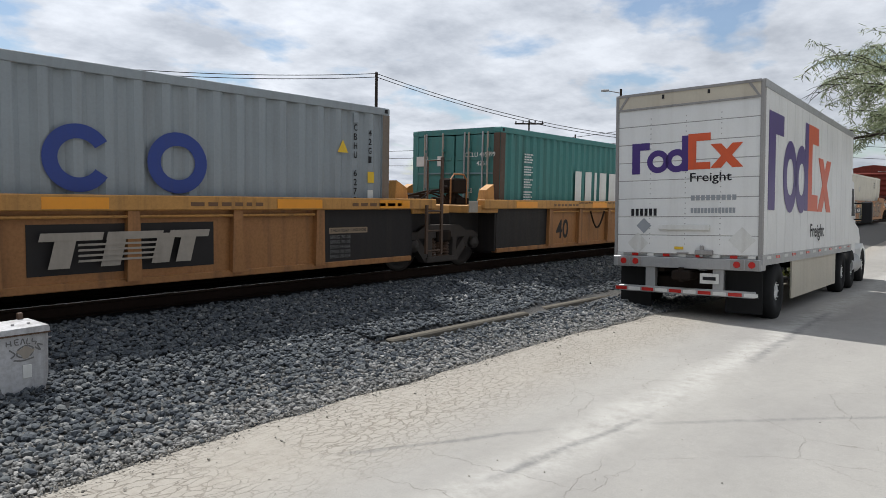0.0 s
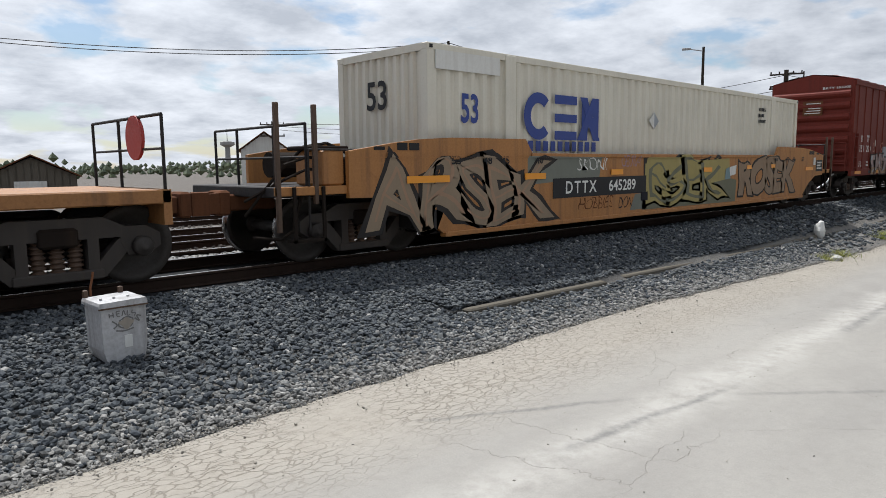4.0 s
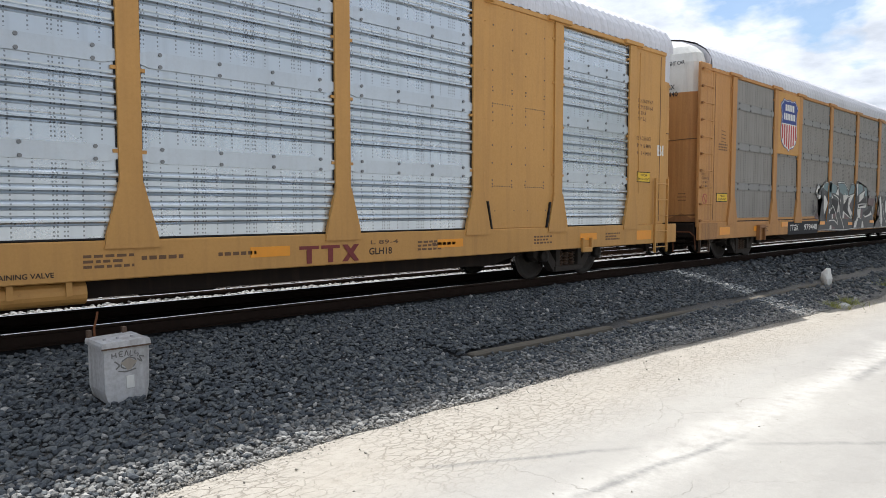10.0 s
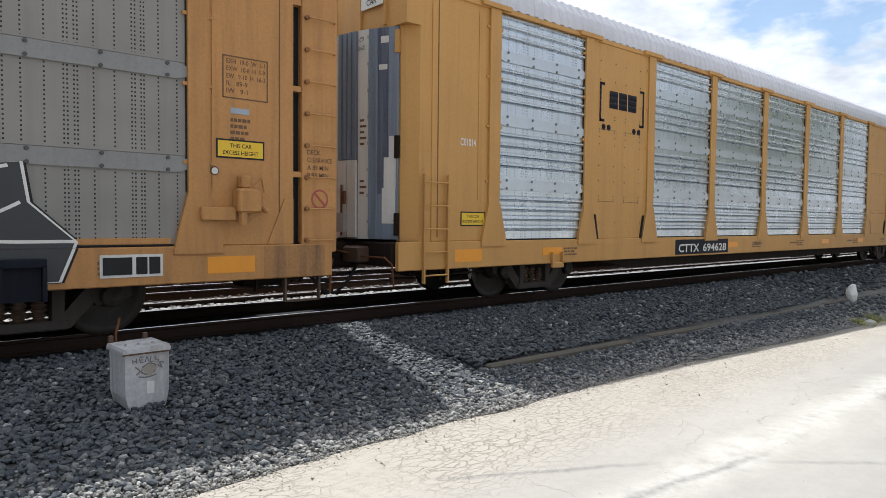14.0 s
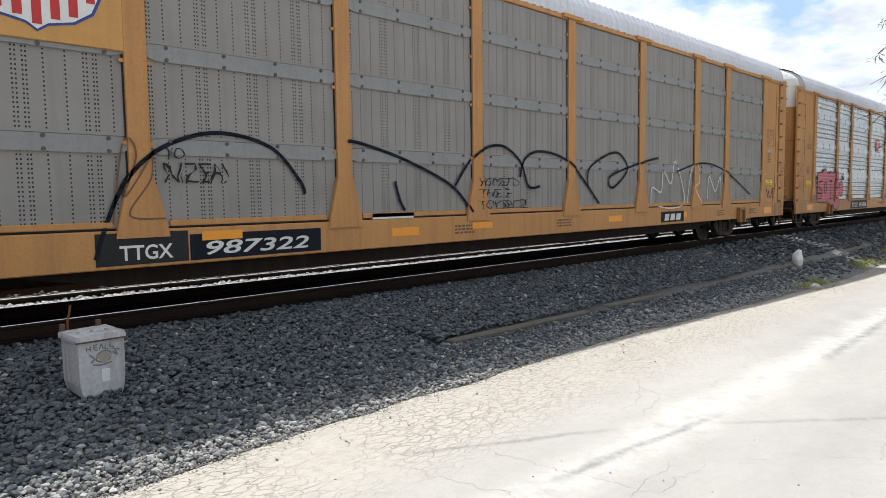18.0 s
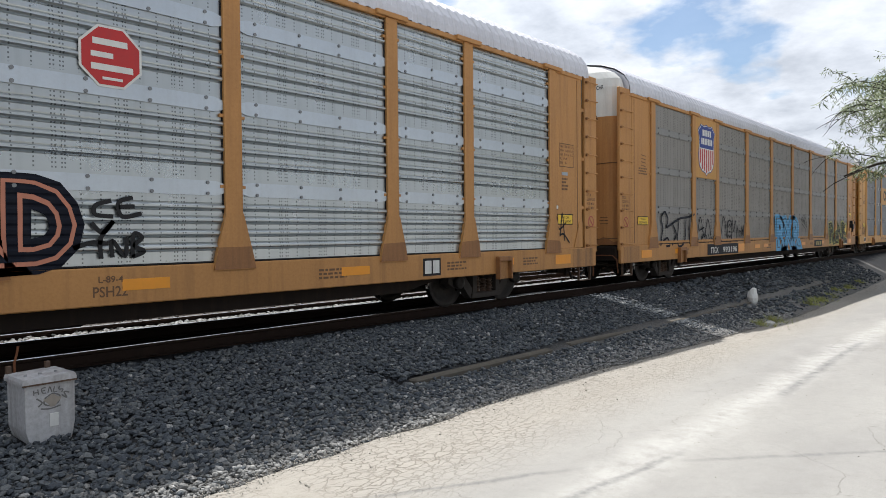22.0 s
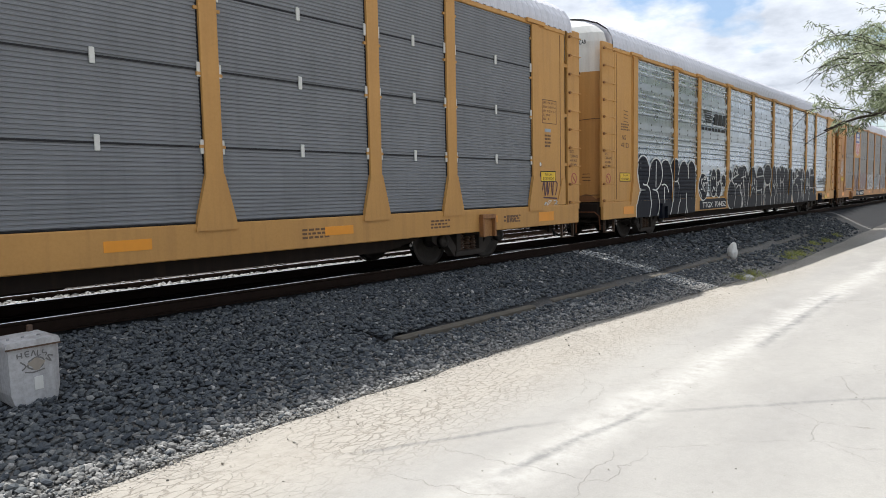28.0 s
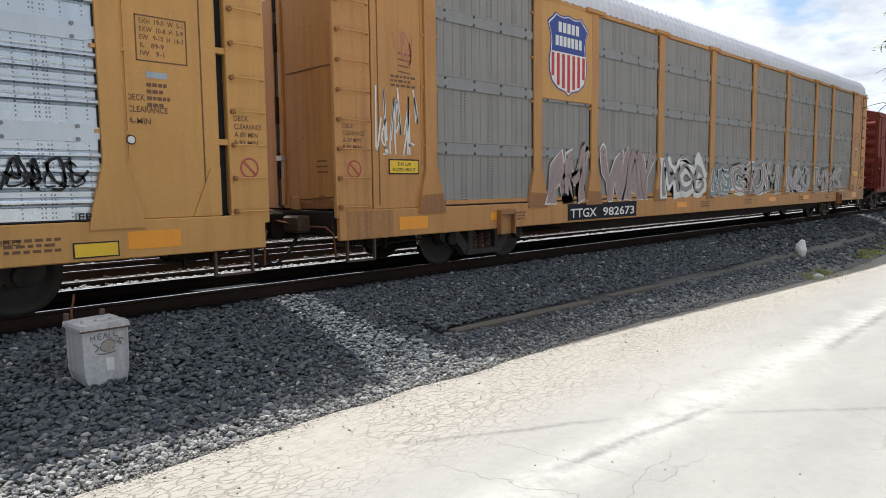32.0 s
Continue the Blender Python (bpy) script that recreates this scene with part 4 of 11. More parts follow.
def sheet_mesh(style, width):
    """A rack side sheet, its lower left corner at 0."""
    key = (style, round(width, 2))
    if key in _cache:
        return _cache[key]
    m = Mesh()
    h = SHEET_HI - SILL_HI - 0.02
    if style == "silver":
        prof = [(0.0, 0.0)]
        for base in (-0.13, 0.93, 1.99, 3.05):      # four rolled beads between each two straps
            for k in range(4):
                z = base + 0.33 + 0.165 * k
                for d, y in ((-0.052, 0.0), (-0.040, 0.012), (-0.026, -0.014), (-0.008, -0.030), (0.014, -0.030), (0.032, -0.014), (0.044, 0.006), (0.058, 0.0)):
                    if 0.02 < z + d < h - 0.02:
                        prof.append((z + d, y))
        prof.append((h, 0.0))
        m.sheet([[(0, y, z), (width, y, z)] for z, y in prof])
    elif style == "slate":
        prof, z = [], 0.0
        while z < h:
            prof += [(z, 0.008), (z + 0.018, 0.008), (z + 0.026, -0.008), (z + 0.044, -0.008)]
            z += 0.052
        prof = [(min(z, h), y) for z, y in prof] + [(h, -0.008)]
        m.sheet([[(0, y, z), (width, y, z)] for z, y in prof])
    else:                         # flat sheets, each lapped over the next
        rows = [(0.0, -0.006)]
        for base in (0.93, 1.99, 3.05):
            rows += [(base + 0.1, 0.0), (base + 0.104, -0.006)]
        rows.append((h, 0.0))
        m.sheet([[(width * i / 6, y + 0.004 * noise.noise((i * 1.7 + width, z * 2, 0.3)), z) for i in range(7)] for z, y in rows])
    me = m.data("side_sheet")
    _cache[key] = me
    return me


def strap_mesh(width):
    """A flat strap with narrowed ends, and its bolts and end clips."""
    key = ("strap", round(width, 2))
    if key not in _cache:
        w = width
        _cache[key] = Mesh().prism([(0.12, 0.035), (0.24, 0.0), (w - 0.24, 0.0), (w - 0.12, 0.035), (w - 0.12, 0.15), (w - 0.24, 0.185), (0.24, 0.185), (0.12, 0.15)], "y", -0.014, 0.0).data("strap")
        n = max(2, round(width / 0.72))
        m = Mesh()
        for i in range(n):
            x = width * (i + 0.5) / n
            for z in (0.025, 0.16):
                m.rod((x, -0.012, z), (x, -0.030, z), 0.023, 7)
        _cache[("bolts", round(width, 2))] = m.data("bolt_row")
    return _cache[key], _cache[("bolts", round(width, 2))]


def post_mesh():
    if "post" not in _cache:
        m = Mesh().box(-0.125, 0.125, POST_Y, POST_Y + 0.05, 1.0, SHEET_HI + 0.02, 0.008)
        m.prism([(-0.30, 0.94), (0.30, 0.94), (0.27, 1.1), (0.127, 1.66), (-0.127, 1.66), (-0.27, 1.1)], "y", POST_Y - 0.012, POST_Y + 0.05)
        m.box(-0.34, 0.34, POST_Y - 0.035, POST_Y + 0.03, SHEET_HI + 0.02, SHEET_HI + 0.10, 0.008)
        for z in (2.0, 2.9, 3.7, 4.5):
            for x in (-0.15, 0.15):
                m.box(x - 0.03, x + 0.03, POST_Y + 0.02, POST_Y + 0.05, z - 0.02, z + 0.02)
        _cache["post"] = m.data("side_post")
    return _cache["post"]


def roof_mesh():
    if "roof" not in _cache:
        arc = [(-1.535, 4.86), (-1.53, 5.00), (-1.49, 5.16), (-1.36, 5.36), (-1.10, 5.55), (-0.72, 5.69), (-0.3, 5.765), (0, 5.78)]
        arc = arc + [(-y, z) for y, z in arc[-2::-1]]
        rows, x, i = [], -13.10, 0
        while x < 13.15:
            for d, k in ((0.0, 0.0), (0.10, 0.0), (0.125, 0.022), (0.205, 0.022)):
                rows.append([(x + d, y * (1 + k / 6), z + k) for y, z in arc])
            x += 0.23
        m = Mesh().sheet(rows)
        _cache["roof"] = m.data("roof", False)
    return _cache["roof"]


def end_door_mesh(s):
    """Rounded folding end door, one leaf (near side s=-1, far side 1), at the +x end."""
    key = ("door", s)
    if key not in _cache:
        rows = []
        for z in (1.05, 1.5, 2.2, 3.10, 3.8, 4.28):
            row = []
            for i in range(9):
                t = i / 8 * math.pi / 2
                row.append((13.18 + 0.42 * math.sin(t) ** 0.7, s * (0.06 + 1.34 * math.cos(t) ** 0.75), z))
            rows.append(row)
        m = Mesh().sheet(rows)
        for z in (1.25, 2.1, 3.0, 3.7, 4.2):
            for i in range(6):
                t = (0.15 + 0.13 * i) * math.pi / 2
                x, y = 13.18 + 0.42 * math.sin(t) ** 0.7, s * (0.06 + 1.34 * math.cos(t) ** 0.75)
                m.rod((x, y, z), (x + 0.012, y * 1.012, z), 0.012, 5)
        m.box(13.57, 13.63, s * 0.06, s * 0.14, 1.1, 4.26)
        _cache[key] = m.data("end_door", False)
        rows = []
        for z, k, back in ((4.28, 1.0, 0.0), (5.02, 1.0, 0.0), (5.24, 0.95, 0.02), (5.42, 0.82, 0.06), (5.58, 0.58, 0.13), (5.68, 0.3, 0.22)):
            rows.append([(13.18 + (0.42 - back) * math.sin(i / 8 * math.pi / 2) ** 0.7, s * (0.06 + 1.34 * math.cos(i / 8 * math.pi / 2) ** 0.75) * k, z) for i in range(9)])
        _cache[("cap", s)] = Mesh().sheet(rows).data("door_top")
    return _cache[key], _cache[("cap", s)]


def door_fittings(leaf, s, paint):
    """Seams, hinge bars, latches and stains on the rounded end door's near leaf."""
    def at(t):
        x = 13.18 + 0.42 * math.sin(t) ** 0.7
        return (1.9 * x - 11.862 if s > 0 else -x), -(0.06 + 1.34 * math.cos(t) ** 0.75)
    xo = at(math.pi / 2)[0]
    d = 1 if s > 0 else -1
    part("door_slit", Mesh().box(min(xo - 0.03 * d, xo + 0.012 * d), max(xo - 0.03 * d, xo + 0.012 * d), -0.058, 0.058, 1.06, 5.3), "black", leaf, "dark slit between the two leaves")
    for z in (1.5, 2.35, 3.45, 4.05):
        part("hinge_bar", Mesh().box(min(xo, xo + 0.05 * d), max(xo, xo + 0.05 * d), -0.05, 0.01, z, z + 0.42, 0.008), "frame_dark", leaf)
    part("latch", Mesh().box(min(xo, xo + 0.07 * d), max(xo, xo + 0.07 * d), -0.16, 0.02, 1.78, 1.86, 0.01).rod((xo + 0.03 * d, -0.12, 1.5), (xo + 0.03 * d, -0.12, 1.8), 0.016), "trim_grey", leaf)
    ts = [(0.10 + 1.40 * i / 14) for i in range(15)]
    for z in (3.10, 1.20):
        part("seam", Mesh().tube([(at(t)[0] + 0.004 * d, at(t)[1] * 1.004, z + 0.02 * math.sin(3 * t)) for t in ts], 0.010, 5), "brown_text", leaf)
    part("foot_bracket", Mesh().box(min(xo - 0.05, xo + 0.05), max(xo - 0.05, xo + 0.05), -0.52, -0.34, 1.02, 1.24, 0.02), paint, leaf)
    # print and a rusty foot follow the curve
    for z0, z1, ta, tb, mt in ((1.06, 1.19, 0.25, 1.5, "foot_rust"), (1.58, 1.60, 0.75, 0.98, "brown_text"), (1.66, 1.68, 0.75, 1.0, "brown_text"), (1.74, 1.76, 0.77, 0.98, "brown_text")):
        tt = [ta + (tb - ta) * i / 8 for i in range(9)]
        part("stain" if mt == "foot_rust" else "stencil_line", Mesh().sheet([[(at(t)[0] + 0.006 * d, at(t)[1] * 1.005, z + (0.07 * math.sin(9 * t) if z == z1 and mt == "foot_rust" else 0)) for t in tt] for z in (z0, z1)]), mt, leaf)


def fold_door(car, number):
    """White and blue-grey folding end door under a yellow top, at the low end of a wide-bay car."""
    arc = [(-1.50, 4.25), (-1.50, 4.98), (-1.46, 5.13), (-1.33, 5.33), (-1.08, 5.52), (-0.70, 5.66), (-0.3, 5.735), (0, 5.75)]
    arc = arc + [(-y, z) for y, z in arc[-2::-1]]
    top = part("door_top", Mesh().prism(arc, "x", -13.47, -13.15), "rack_yellow", car, "yellow arched top above the folding doors")
    for y0 in (-1.0, -0.35, 0.4, 1.0):
        part("brace", Mesh().box(-13.51, -13.47, y0 - 0.03, y0 + 0.03, 4.3, 5.25 - 0.2 * abs(y0)), "rack_yellow", top)
    sg = part("warning_sign", Mesh().box(-13.525, -13.515, -0.98, -0.42, 4.62, 5.06), "white", top, "white sign with black words")
    for i, w in enumerate(("EXCESS", "HEIGHT", "CAR")):
        lettering(sg, w, -0.50 - 0.07 * (i == 2), 4.92 - i * 0.13, 0.40 - 0.14 * (i == 2), 0.09, -13.529, "black", 0.002, face="end")
    # each half runs back from the middle: edge, folds, leaf, painted strip, yellow corner
    RUN = [(-13.78, 0.02), (-13.76, 0.16), (-13.69, 0.60), (-13.63, 0.80), (-13.42, 1.26)]
    for side in (-1, 1):
        def slab(k, a=0.0, b=1.0, proud=0.0, deep=0.05):
            """Upright slab on the k-th stretch of the door, in plan."""
            (x0, y0), (x1, y1) = RUN[k], RUN[k + 1]
            L = math.hypot(x1 - x0, y1 - y0)
            nx, ny = -(y1 - y0) / L, (x1 - x0) / L
            at = lambda t, d: (x0 + (x1 - x0) * t + nx * d, side * (y0 + (y1 - y0) * t + ny * d))
            return [at(a, proud), at(b, proud), at(b, proud - deep), at(a, proud - deep)]
        corner = [(-13.20, -SIDE - 0.006), (-13.40, 1.29), (-13.40, 1.20), (-12.97, 1.20), (-12.97, -SIDE - 0.006)]
        part("corner_post", Mesh().prism([(u, side * w) for u, w in corner], "z", 1.03, 4.85), "rack_yellow", car, "bent yellow sheet at the corner")
        d = part("end_door", Mesh().prism(slab(3), "z", 1.06, 4.25), "steel_blue", car, "blue-grey folding door with peeling paint")
        part("worn_band", Mesh().prism(slab(3, 0.30, 0.66, 0.004, 0.006), "z", 1.75, 4.25), "navy_dark", d, "dark navy band down the door strip")
        for a, b, z0, z1 in ((0.46, 0.92, 1.30, 1.84), (0.52, 0.95, 1.84, 2.30), (0.70, 0.95, 2.30, 2.62), (0.34, 0.62, 3.62, 3.70), (0.40, 0.66, 4.02, 4.12)):
            part("peeled_patch", Mesh().prism(slab(3, a, b, 0.008, 0.006), "z", z0, z1), "white_paint", d, "bare whitish patch of peeled paint")
        for a in (0.03, 0.25, 0.97):
            part("edge_fold", Mesh().prism(slab(3, a - 0.025, a + 0.025, 0.022, 0.03), "z", 1.08, 4.24), "steel_blue", d)
        leaf = part("door_leaf", Mesh().prism(slab(2, 0.02, 0.95, 0.012), "z", 1.06, 4.25), "white_paint", d, "white door leaf")
        for z in (1.3, 1.7, 2.1, 2.5, 2.9, 3.3, 3.7, 4.1):
            part("hinge", Mesh().prism(slab(2, 0.90, 1.04, 0.028, 0.03), "z", z, z + 0.05), "trim_grey", leaf)
        panel = part("door_panel", Mesh().prism(slab(1), "z", 1.06, 4.25), "steel_blue", d, "blue-grey folds of the door")
        for k in range(4):
            part("fold", Mesh().prism(slab(1, 0.04 + 0.24 * k, 0.19 + 0.24 * k, 0.03, 0.04), "z", 2.30, 4.25), "steel_blue", panel)
        for k in range(2):
            part("kick_plate", Mesh().prism(slab(1, 0.04 + 0.48 * k, 0.46 + 0.48 * k, 0.034, 0.04), "z", 1.08, 2.28), "white_paint", panel, "scuffed white lower plate")
        part("door_edge", Mesh().prism(slab(0, 0.0, 1.0, 0.01), "z", 1.06, 4.25), "white_paint", d, "white meeting edge")
        lock = slab(1, 0.30, 0.30, 0.06, 0.0)[0]
        part("lock_rod", Mesh().rod((*lock, 1.1), (*lock, 1.9), 0.018), "rust", d)
        part("lock_box", Mesh().prism(slab(1, 0.10, 0.52, 0.11, 0.08), "z", 1.16, 1.46), "trim_grey", d)
        part("lock_handle", Mesh().prism(slab(1, 0.34, 0.46, 0.08, 0.05), "z", 1.60, 1.80), "rust", d)
        for z in (1.12, 2.28, 3.85):
            part("strap_hinge", Mesh().prism(slab(3, 0.90, 1.05, 0.04, 0.04), "z", z, z + 0.34), "frame_dark" if z < 3 else "rack_yellow", d)
        if side < 0:
            for i, w in enumerate(number.split()):
                lettering(leaf, w, -0.63 if i else -0.65, 4.06 - i * 0.13, 0.15 if i else 0.12, 0.07, -13.712, "black", 0.002, face="end")
            for z0, n in ((2.5, 5), (1.75, 3)):
                lines = Mesh()
                for k in range(n):
                    lines.prism(slab(2, 0.2, 0.6 + 0.2 * (k % 2), 0.016, 0.003), "z", z0 + k * 0.09, z0 + k * 0.09 + 0.035)
                tagged(part("stencil_print", lines, "brown_text", leaf), kind="stuff")


def ring(parent, x, z, rx_, rz_, thick, y, material, a0=0, a1=360, name="emblem", label="plain painted ring"):
    m = Mesh()
    n = 40
    rows = [[], []]
    for i in range(n + 1):
        t = radians(a0 + (a1 - a0) * i / n)
        rows[0].append((x + rx_ * math.cos(t), y, z + rz_ * math.sin(t)))
        rows[1].append((x + (rx_ - thick) * math.cos(t), y, z + (rz_ - thick) * math.sin(t)))
    return part(name, m.sheet(rows), material, parent, label)


def end_gear(car, s, wide, paint, pad_mat="foot_rust"):
    """Draft gear, brake pipes and grime at one end of a rack car."""
    lo_, hi_ = sorted((s * 13.42, s * 13.66))
    part("end_beam", Mesh().box(lo_, hi_, -1.42, 1.42, 0.66, 1.02, 0.02), "frame_dark", car, "grimy dark end beam")
    a, b = sorted((s * 13.5, s * 14.0))
    gear = part("draft_gear", Mesh().box(a, b, -0.34, 0.34, 0.60, 1.0, 0.03), "frame_dark", car, "dark draft gear box")
    c0, c1 = sorted((s * 13.62, s * 13.86))
    part("cushion_plate", Mesh().box(c0, c1, -0.85, -0.42, 0.70, 0.95, 0.03), "rust_dark", gear)
    part("cushion_plate", Mesh().box(c0, c1, 0.42, 0.85, 0.70, 0.95, 0.03), "rust_dark", gear)
    part("lever_rod", Mesh().tube([(s * 13.64, -1.46, 0.36), (s * 13.66, -1.44, 0.70), (s * 13.74, -1.36, 0.80), (s * 13.80, -0.8, 0.80), (s * 13.95, -0.2, 0.90)], 0.016), "rust", car, "bent uncoupling lever")
    part("brake_pipe", Mesh().tube([(s * 12.4, -1.15, 0.56), (s * 13.2, -1.1, 0.54), (s * 13.7, -0.7, 0.56), (s * 13.95, -0.4, 0.5)], 0.024), "frame_dark", car)
    part("brake_pipe", Mesh().tube([(s * 11.6, -1.30, 0.52), (s * 12.3, -1.32, 0.50), (s * 12.9, -1.25, 0.46), (s * 13.3, -0.9, 0.44)], 0.016), "frame_dark", car)
    part("hose", Mesh().tube([(s * 13.72, -0.62, 0.66), (s * 13.92, -0.66, 0.40), (s * 14.10, -0.6, 0.24), (s * 14.28, -0.5, 0.28)], 0.026), "rubber", car)
    for k, x in enumerate((12.62, 12.98, 13.26)):
        part("hanger", Mesh().box(s * x - 0.02, s * x + 0.02, -1.36, -1.30, 0.42 + 0.05 * k, 0.70), "frame_dark", car)
    part("rigging_box", Mesh().box(min(s * 12.5, s * 13.1), max(s * 12.5, s * 13.1), -1.2, -0.9, 0.48, 0.64, 0.02), "frame_dark", car)
    # grime on the sill's end and round the bogie's jacking pad
    x0, x1 = sorted((s * 12.62, s * (13.50 if not wide else 13.40)))
    if paint == "rack_old":
        part("grime", Mesh().box(x0, x1, SILL_Y - 0.003, SILL_Y - 0.001, 0.615, 1.015), "sill_grime", car, "brown grime on the sill's end")
    if wide:
        part("jacking_pad", Mesh().box(s * 10.0 - 0.16, s * 10.0 + 0.16, SILL_Y - 0.06, SILL_Y - 0.002, 0.52, 0.62, 0.012).box(s * 10.0 - 0.16, s * 10.0 - 0.12, SILL_Y - 0.06, SILL_Y - 0.002, 0.60, 0.80).box(s * 10.0 + 0.12, s * 10.0 + 0.16, SILL_Y - 0.06, SILL_Y - 0.002, 0.60, 0.80), paint, car, "yellow jacking bracket below the sill")
    else:
        pad = part("jacking_pad", Mesh().box(s * 10.0 - 0.21, s * 10.0 + 0.21, SILL_Y - 0.10, SILL_Y - 0.002, 0.84, 0.93, 0.01).box(s * 10.0 - 0.21, s * 10.0 - 0.17, SILL_Y - 0.10, SILL_Y - 0.002, 0.50, 0.86).box(s * 10.0 + 0.17, s * 10.0 + 0.21, SILL_Y - 0.10, SILL_Y - 0.002, 0.50, 0.86), pad_mat, car, "browned jacking bracket below the sill")
        part("pad_back", Mesh().box(s * 10.0 - 0.18, s * 10.0 + 0.18, SILL_Y - 0.02, SILL_Y + 0.01, 0.50, 0.85), "sill_grime" if pad_mat == "foot_rust" else pad_mat, pad)
    # arched end plate that closes the roof
    arc = [(-1.50, 4.80), (-1.49, 5.14), (-1.35, 5.33), (-1.09, 5.51), (-0.71, 5.65), (-0.3, 5.72), (0, 5.74)]
    arc = arc + [(-y, z) for y, z in arc[-2::-1]]
    a, b = sorted((s * 13.02, s * 13.09))
    part("roof_end", Mesh().prism(arc, "x", a, b), "roof", car, "arched plate at the roof's end")


def autorack(name, place, style, paint, posts, bays, label, top="white_paint", group="autoracks of the train", number=""):
    """bays: pairs of posts between which there is a plain painted board instead of a sheet."""
    car = thing("autorack_car", pose(place, TRACK, RAIL_TOP), label, "railcar", group)
    TRAIN.append((car, place))
    wide = bool(bays)
    sheet_mat = {"silver": "silver_dim" if name == "d" else "silver", "grey": "grey", "slate": "slate"}[style]
    # sills and underframe
    for s in (-1, 1):
        m = Mesh().box(-HALF, HALF, s * 1.54 if s < 0 else 1.46, -1.46 if s < 0 else 1.54, SILL_LO, SILL_HI, 0.012)
        part("side_sill", m, paint, car)
    part("underframe", Mesh().box(-HALF + .1, HALF - .1, -1.44, 1.44, 0.78, 0.98).box(-9.3, 9.3, -0.42, 0.42, 0.36, 0.80, 0.03).prism([(-8.6, 0.62), (-7.4, 0.40), (7.4, 0.40), (8.6, 0.62)], "y", -1.38, -1.30), "frame_dark", car, "grimy dark underframe")
    part("brake_cylinder", Mesh().rod((1.6, -1.15, 0.55), (2.5, -1.15, 0.55), 0.2, 16).box(-2.4, -1.5, -1.3, -1.0, 0.42, 0.62, 0.02).rod((-4, -1.2, 0.5), (4, -1.2, 0.5), 0.025), "frame_dark", car)
    part("far_side", Mesh().box(-13.05, 13.05, 1.46, 1.50, SILL_HI, SHEET_HI + 0.1), sheet_mat, car)
    # sheets between posts
    for a, b in zip(posts, posts[1:]):
        if (a, b) in bays:
            bd = part("board", Mesh().box(a, b, SIDE - 0.02, SIDE + 0.03, SILL_HI, SHEET_HI, 0.01), paint, car, "plain yellow board")
            w = b - a
            for i, u in enumerate((0.17, 0.40, 0.57, 0.81)):      # lines of dark bolts
                m = Mesh()
                for z in [1.75 + 0.045 * j for j in range(2)] + [1.86, 2.15, 2.45, 2.86, 3.0, 3.10, 3.15, 3.36, 3.42, 3.7, 4.1, 4.45]:
                    x = a + u * w + 0.006 * math.sin(40 * z + i)
                    m.box(x - 0.011, x + 0.011, SIDE - 0.026, SIDE - 0.02, z - 0.011, z + 0.011)
                m.box(a + u * w + 0.06, a + u * w + 0.075, SIDE - 0.026, SIDE - 0.02, 1.33, 1.35)
                for j in range(4):
                    x = a + u * w + 0.06 * (j + 1) * (1 if i % 2 == 0 else -1)
                    m.box(x - 0.008, x + 0.008, SIDE - 0.026, SIDE - 0.02, 1.752, 1.768).box(x - 0.008, x + 0.008, SIDE - 0.026, SIDE - 0.02, 3.142, 3.158)
                tagged(part("bolt_line", m, "bolt", bd), kind="stuff")
            for s in (-1, 1):      # dark slits beside the feet
                x = a + 0.33 if s < 0 else b - 0.33
                part("slit", Mesh().prism([(x - 0.014, 1.03), (x + 0.014, 1.03), (x + s * 0.10 + 0.014, 1.50), (x + s * 0.10 - 0.014, 1.50)], "y", SIDE - 0.062, SIDE - 0.02), "black", bd)
            continue
        w = b - a
        p = part("side_sheet", sheet_mesh(style, w), sheet_mat, car, "", pose(a, SIDE, SILL_HI + 0.01))
        part("drain_gap", Mesh().box(0.28, w - 0.28, -0.020, 0.004, 0.0, 0.016), "black", p)
        if style == "grey":
            part("kick_strip", Mesh().box(0.32, w - 0.32, -0.034, 0.002, 0.018, 0.088, 0.006), paint, p, "yellow strip at the sheet's foot")
        for x_ in (0.135, w - 0.135):
            part("edge_gap", Mesh().box(x_ - 0.007, x_ + 0.007, -0.016, 0.002, 0.62, SHEET_HI - SILL_HI - 0.03), "black", p)
        if style != "slate":
            for i in range(3):
                for nm, me, mt in zip(("strap", "bolt_row"), strap_mesh(w), ("band" if style == "grey" else "silver_band", "bolt" if style == "grey" else "silver_bolt")):
                    q = part(nm, me, mt, p, at=pose(0, -0.010, 0.93 + i * 1.06 - 0.09))
                    if nm == "bolt_row":
                        tagged(q, kind="stuff")
        else:
            for i in range(1, 4):
                z = i * 0.955
                part("joint", Mesh().box(0, w, -0.012, 0.0, z - 0.012, z + 0.012), "black", p, at=pose(0, 0, 0))
                for x in (0.14, w / 2, w - 0.14):
                    part("clip", Mesh().box(x - 0.03, x + 0.03, -0.03, -0.008, z - 0.09, z + 0.09, 0.006), "white_paint", p)
    for x in posts:
        p = part("side_post", post_mesh(), paint, car, "", pose(x, 0, 0))
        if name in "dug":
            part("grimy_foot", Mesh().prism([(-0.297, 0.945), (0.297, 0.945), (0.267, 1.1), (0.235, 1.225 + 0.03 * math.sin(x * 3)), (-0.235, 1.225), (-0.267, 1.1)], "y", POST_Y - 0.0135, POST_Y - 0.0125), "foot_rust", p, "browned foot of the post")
    part("top_chord", Mesh().box(-13.05, 13.05, SIDE - 0.035, SIDE + 0.05, SHEET_HI, SHEET_HI + 0.09, 0.01), paint, car)
    r = part("roof", roof_mesh(), "roof", car, "corrugated galvanised roof")
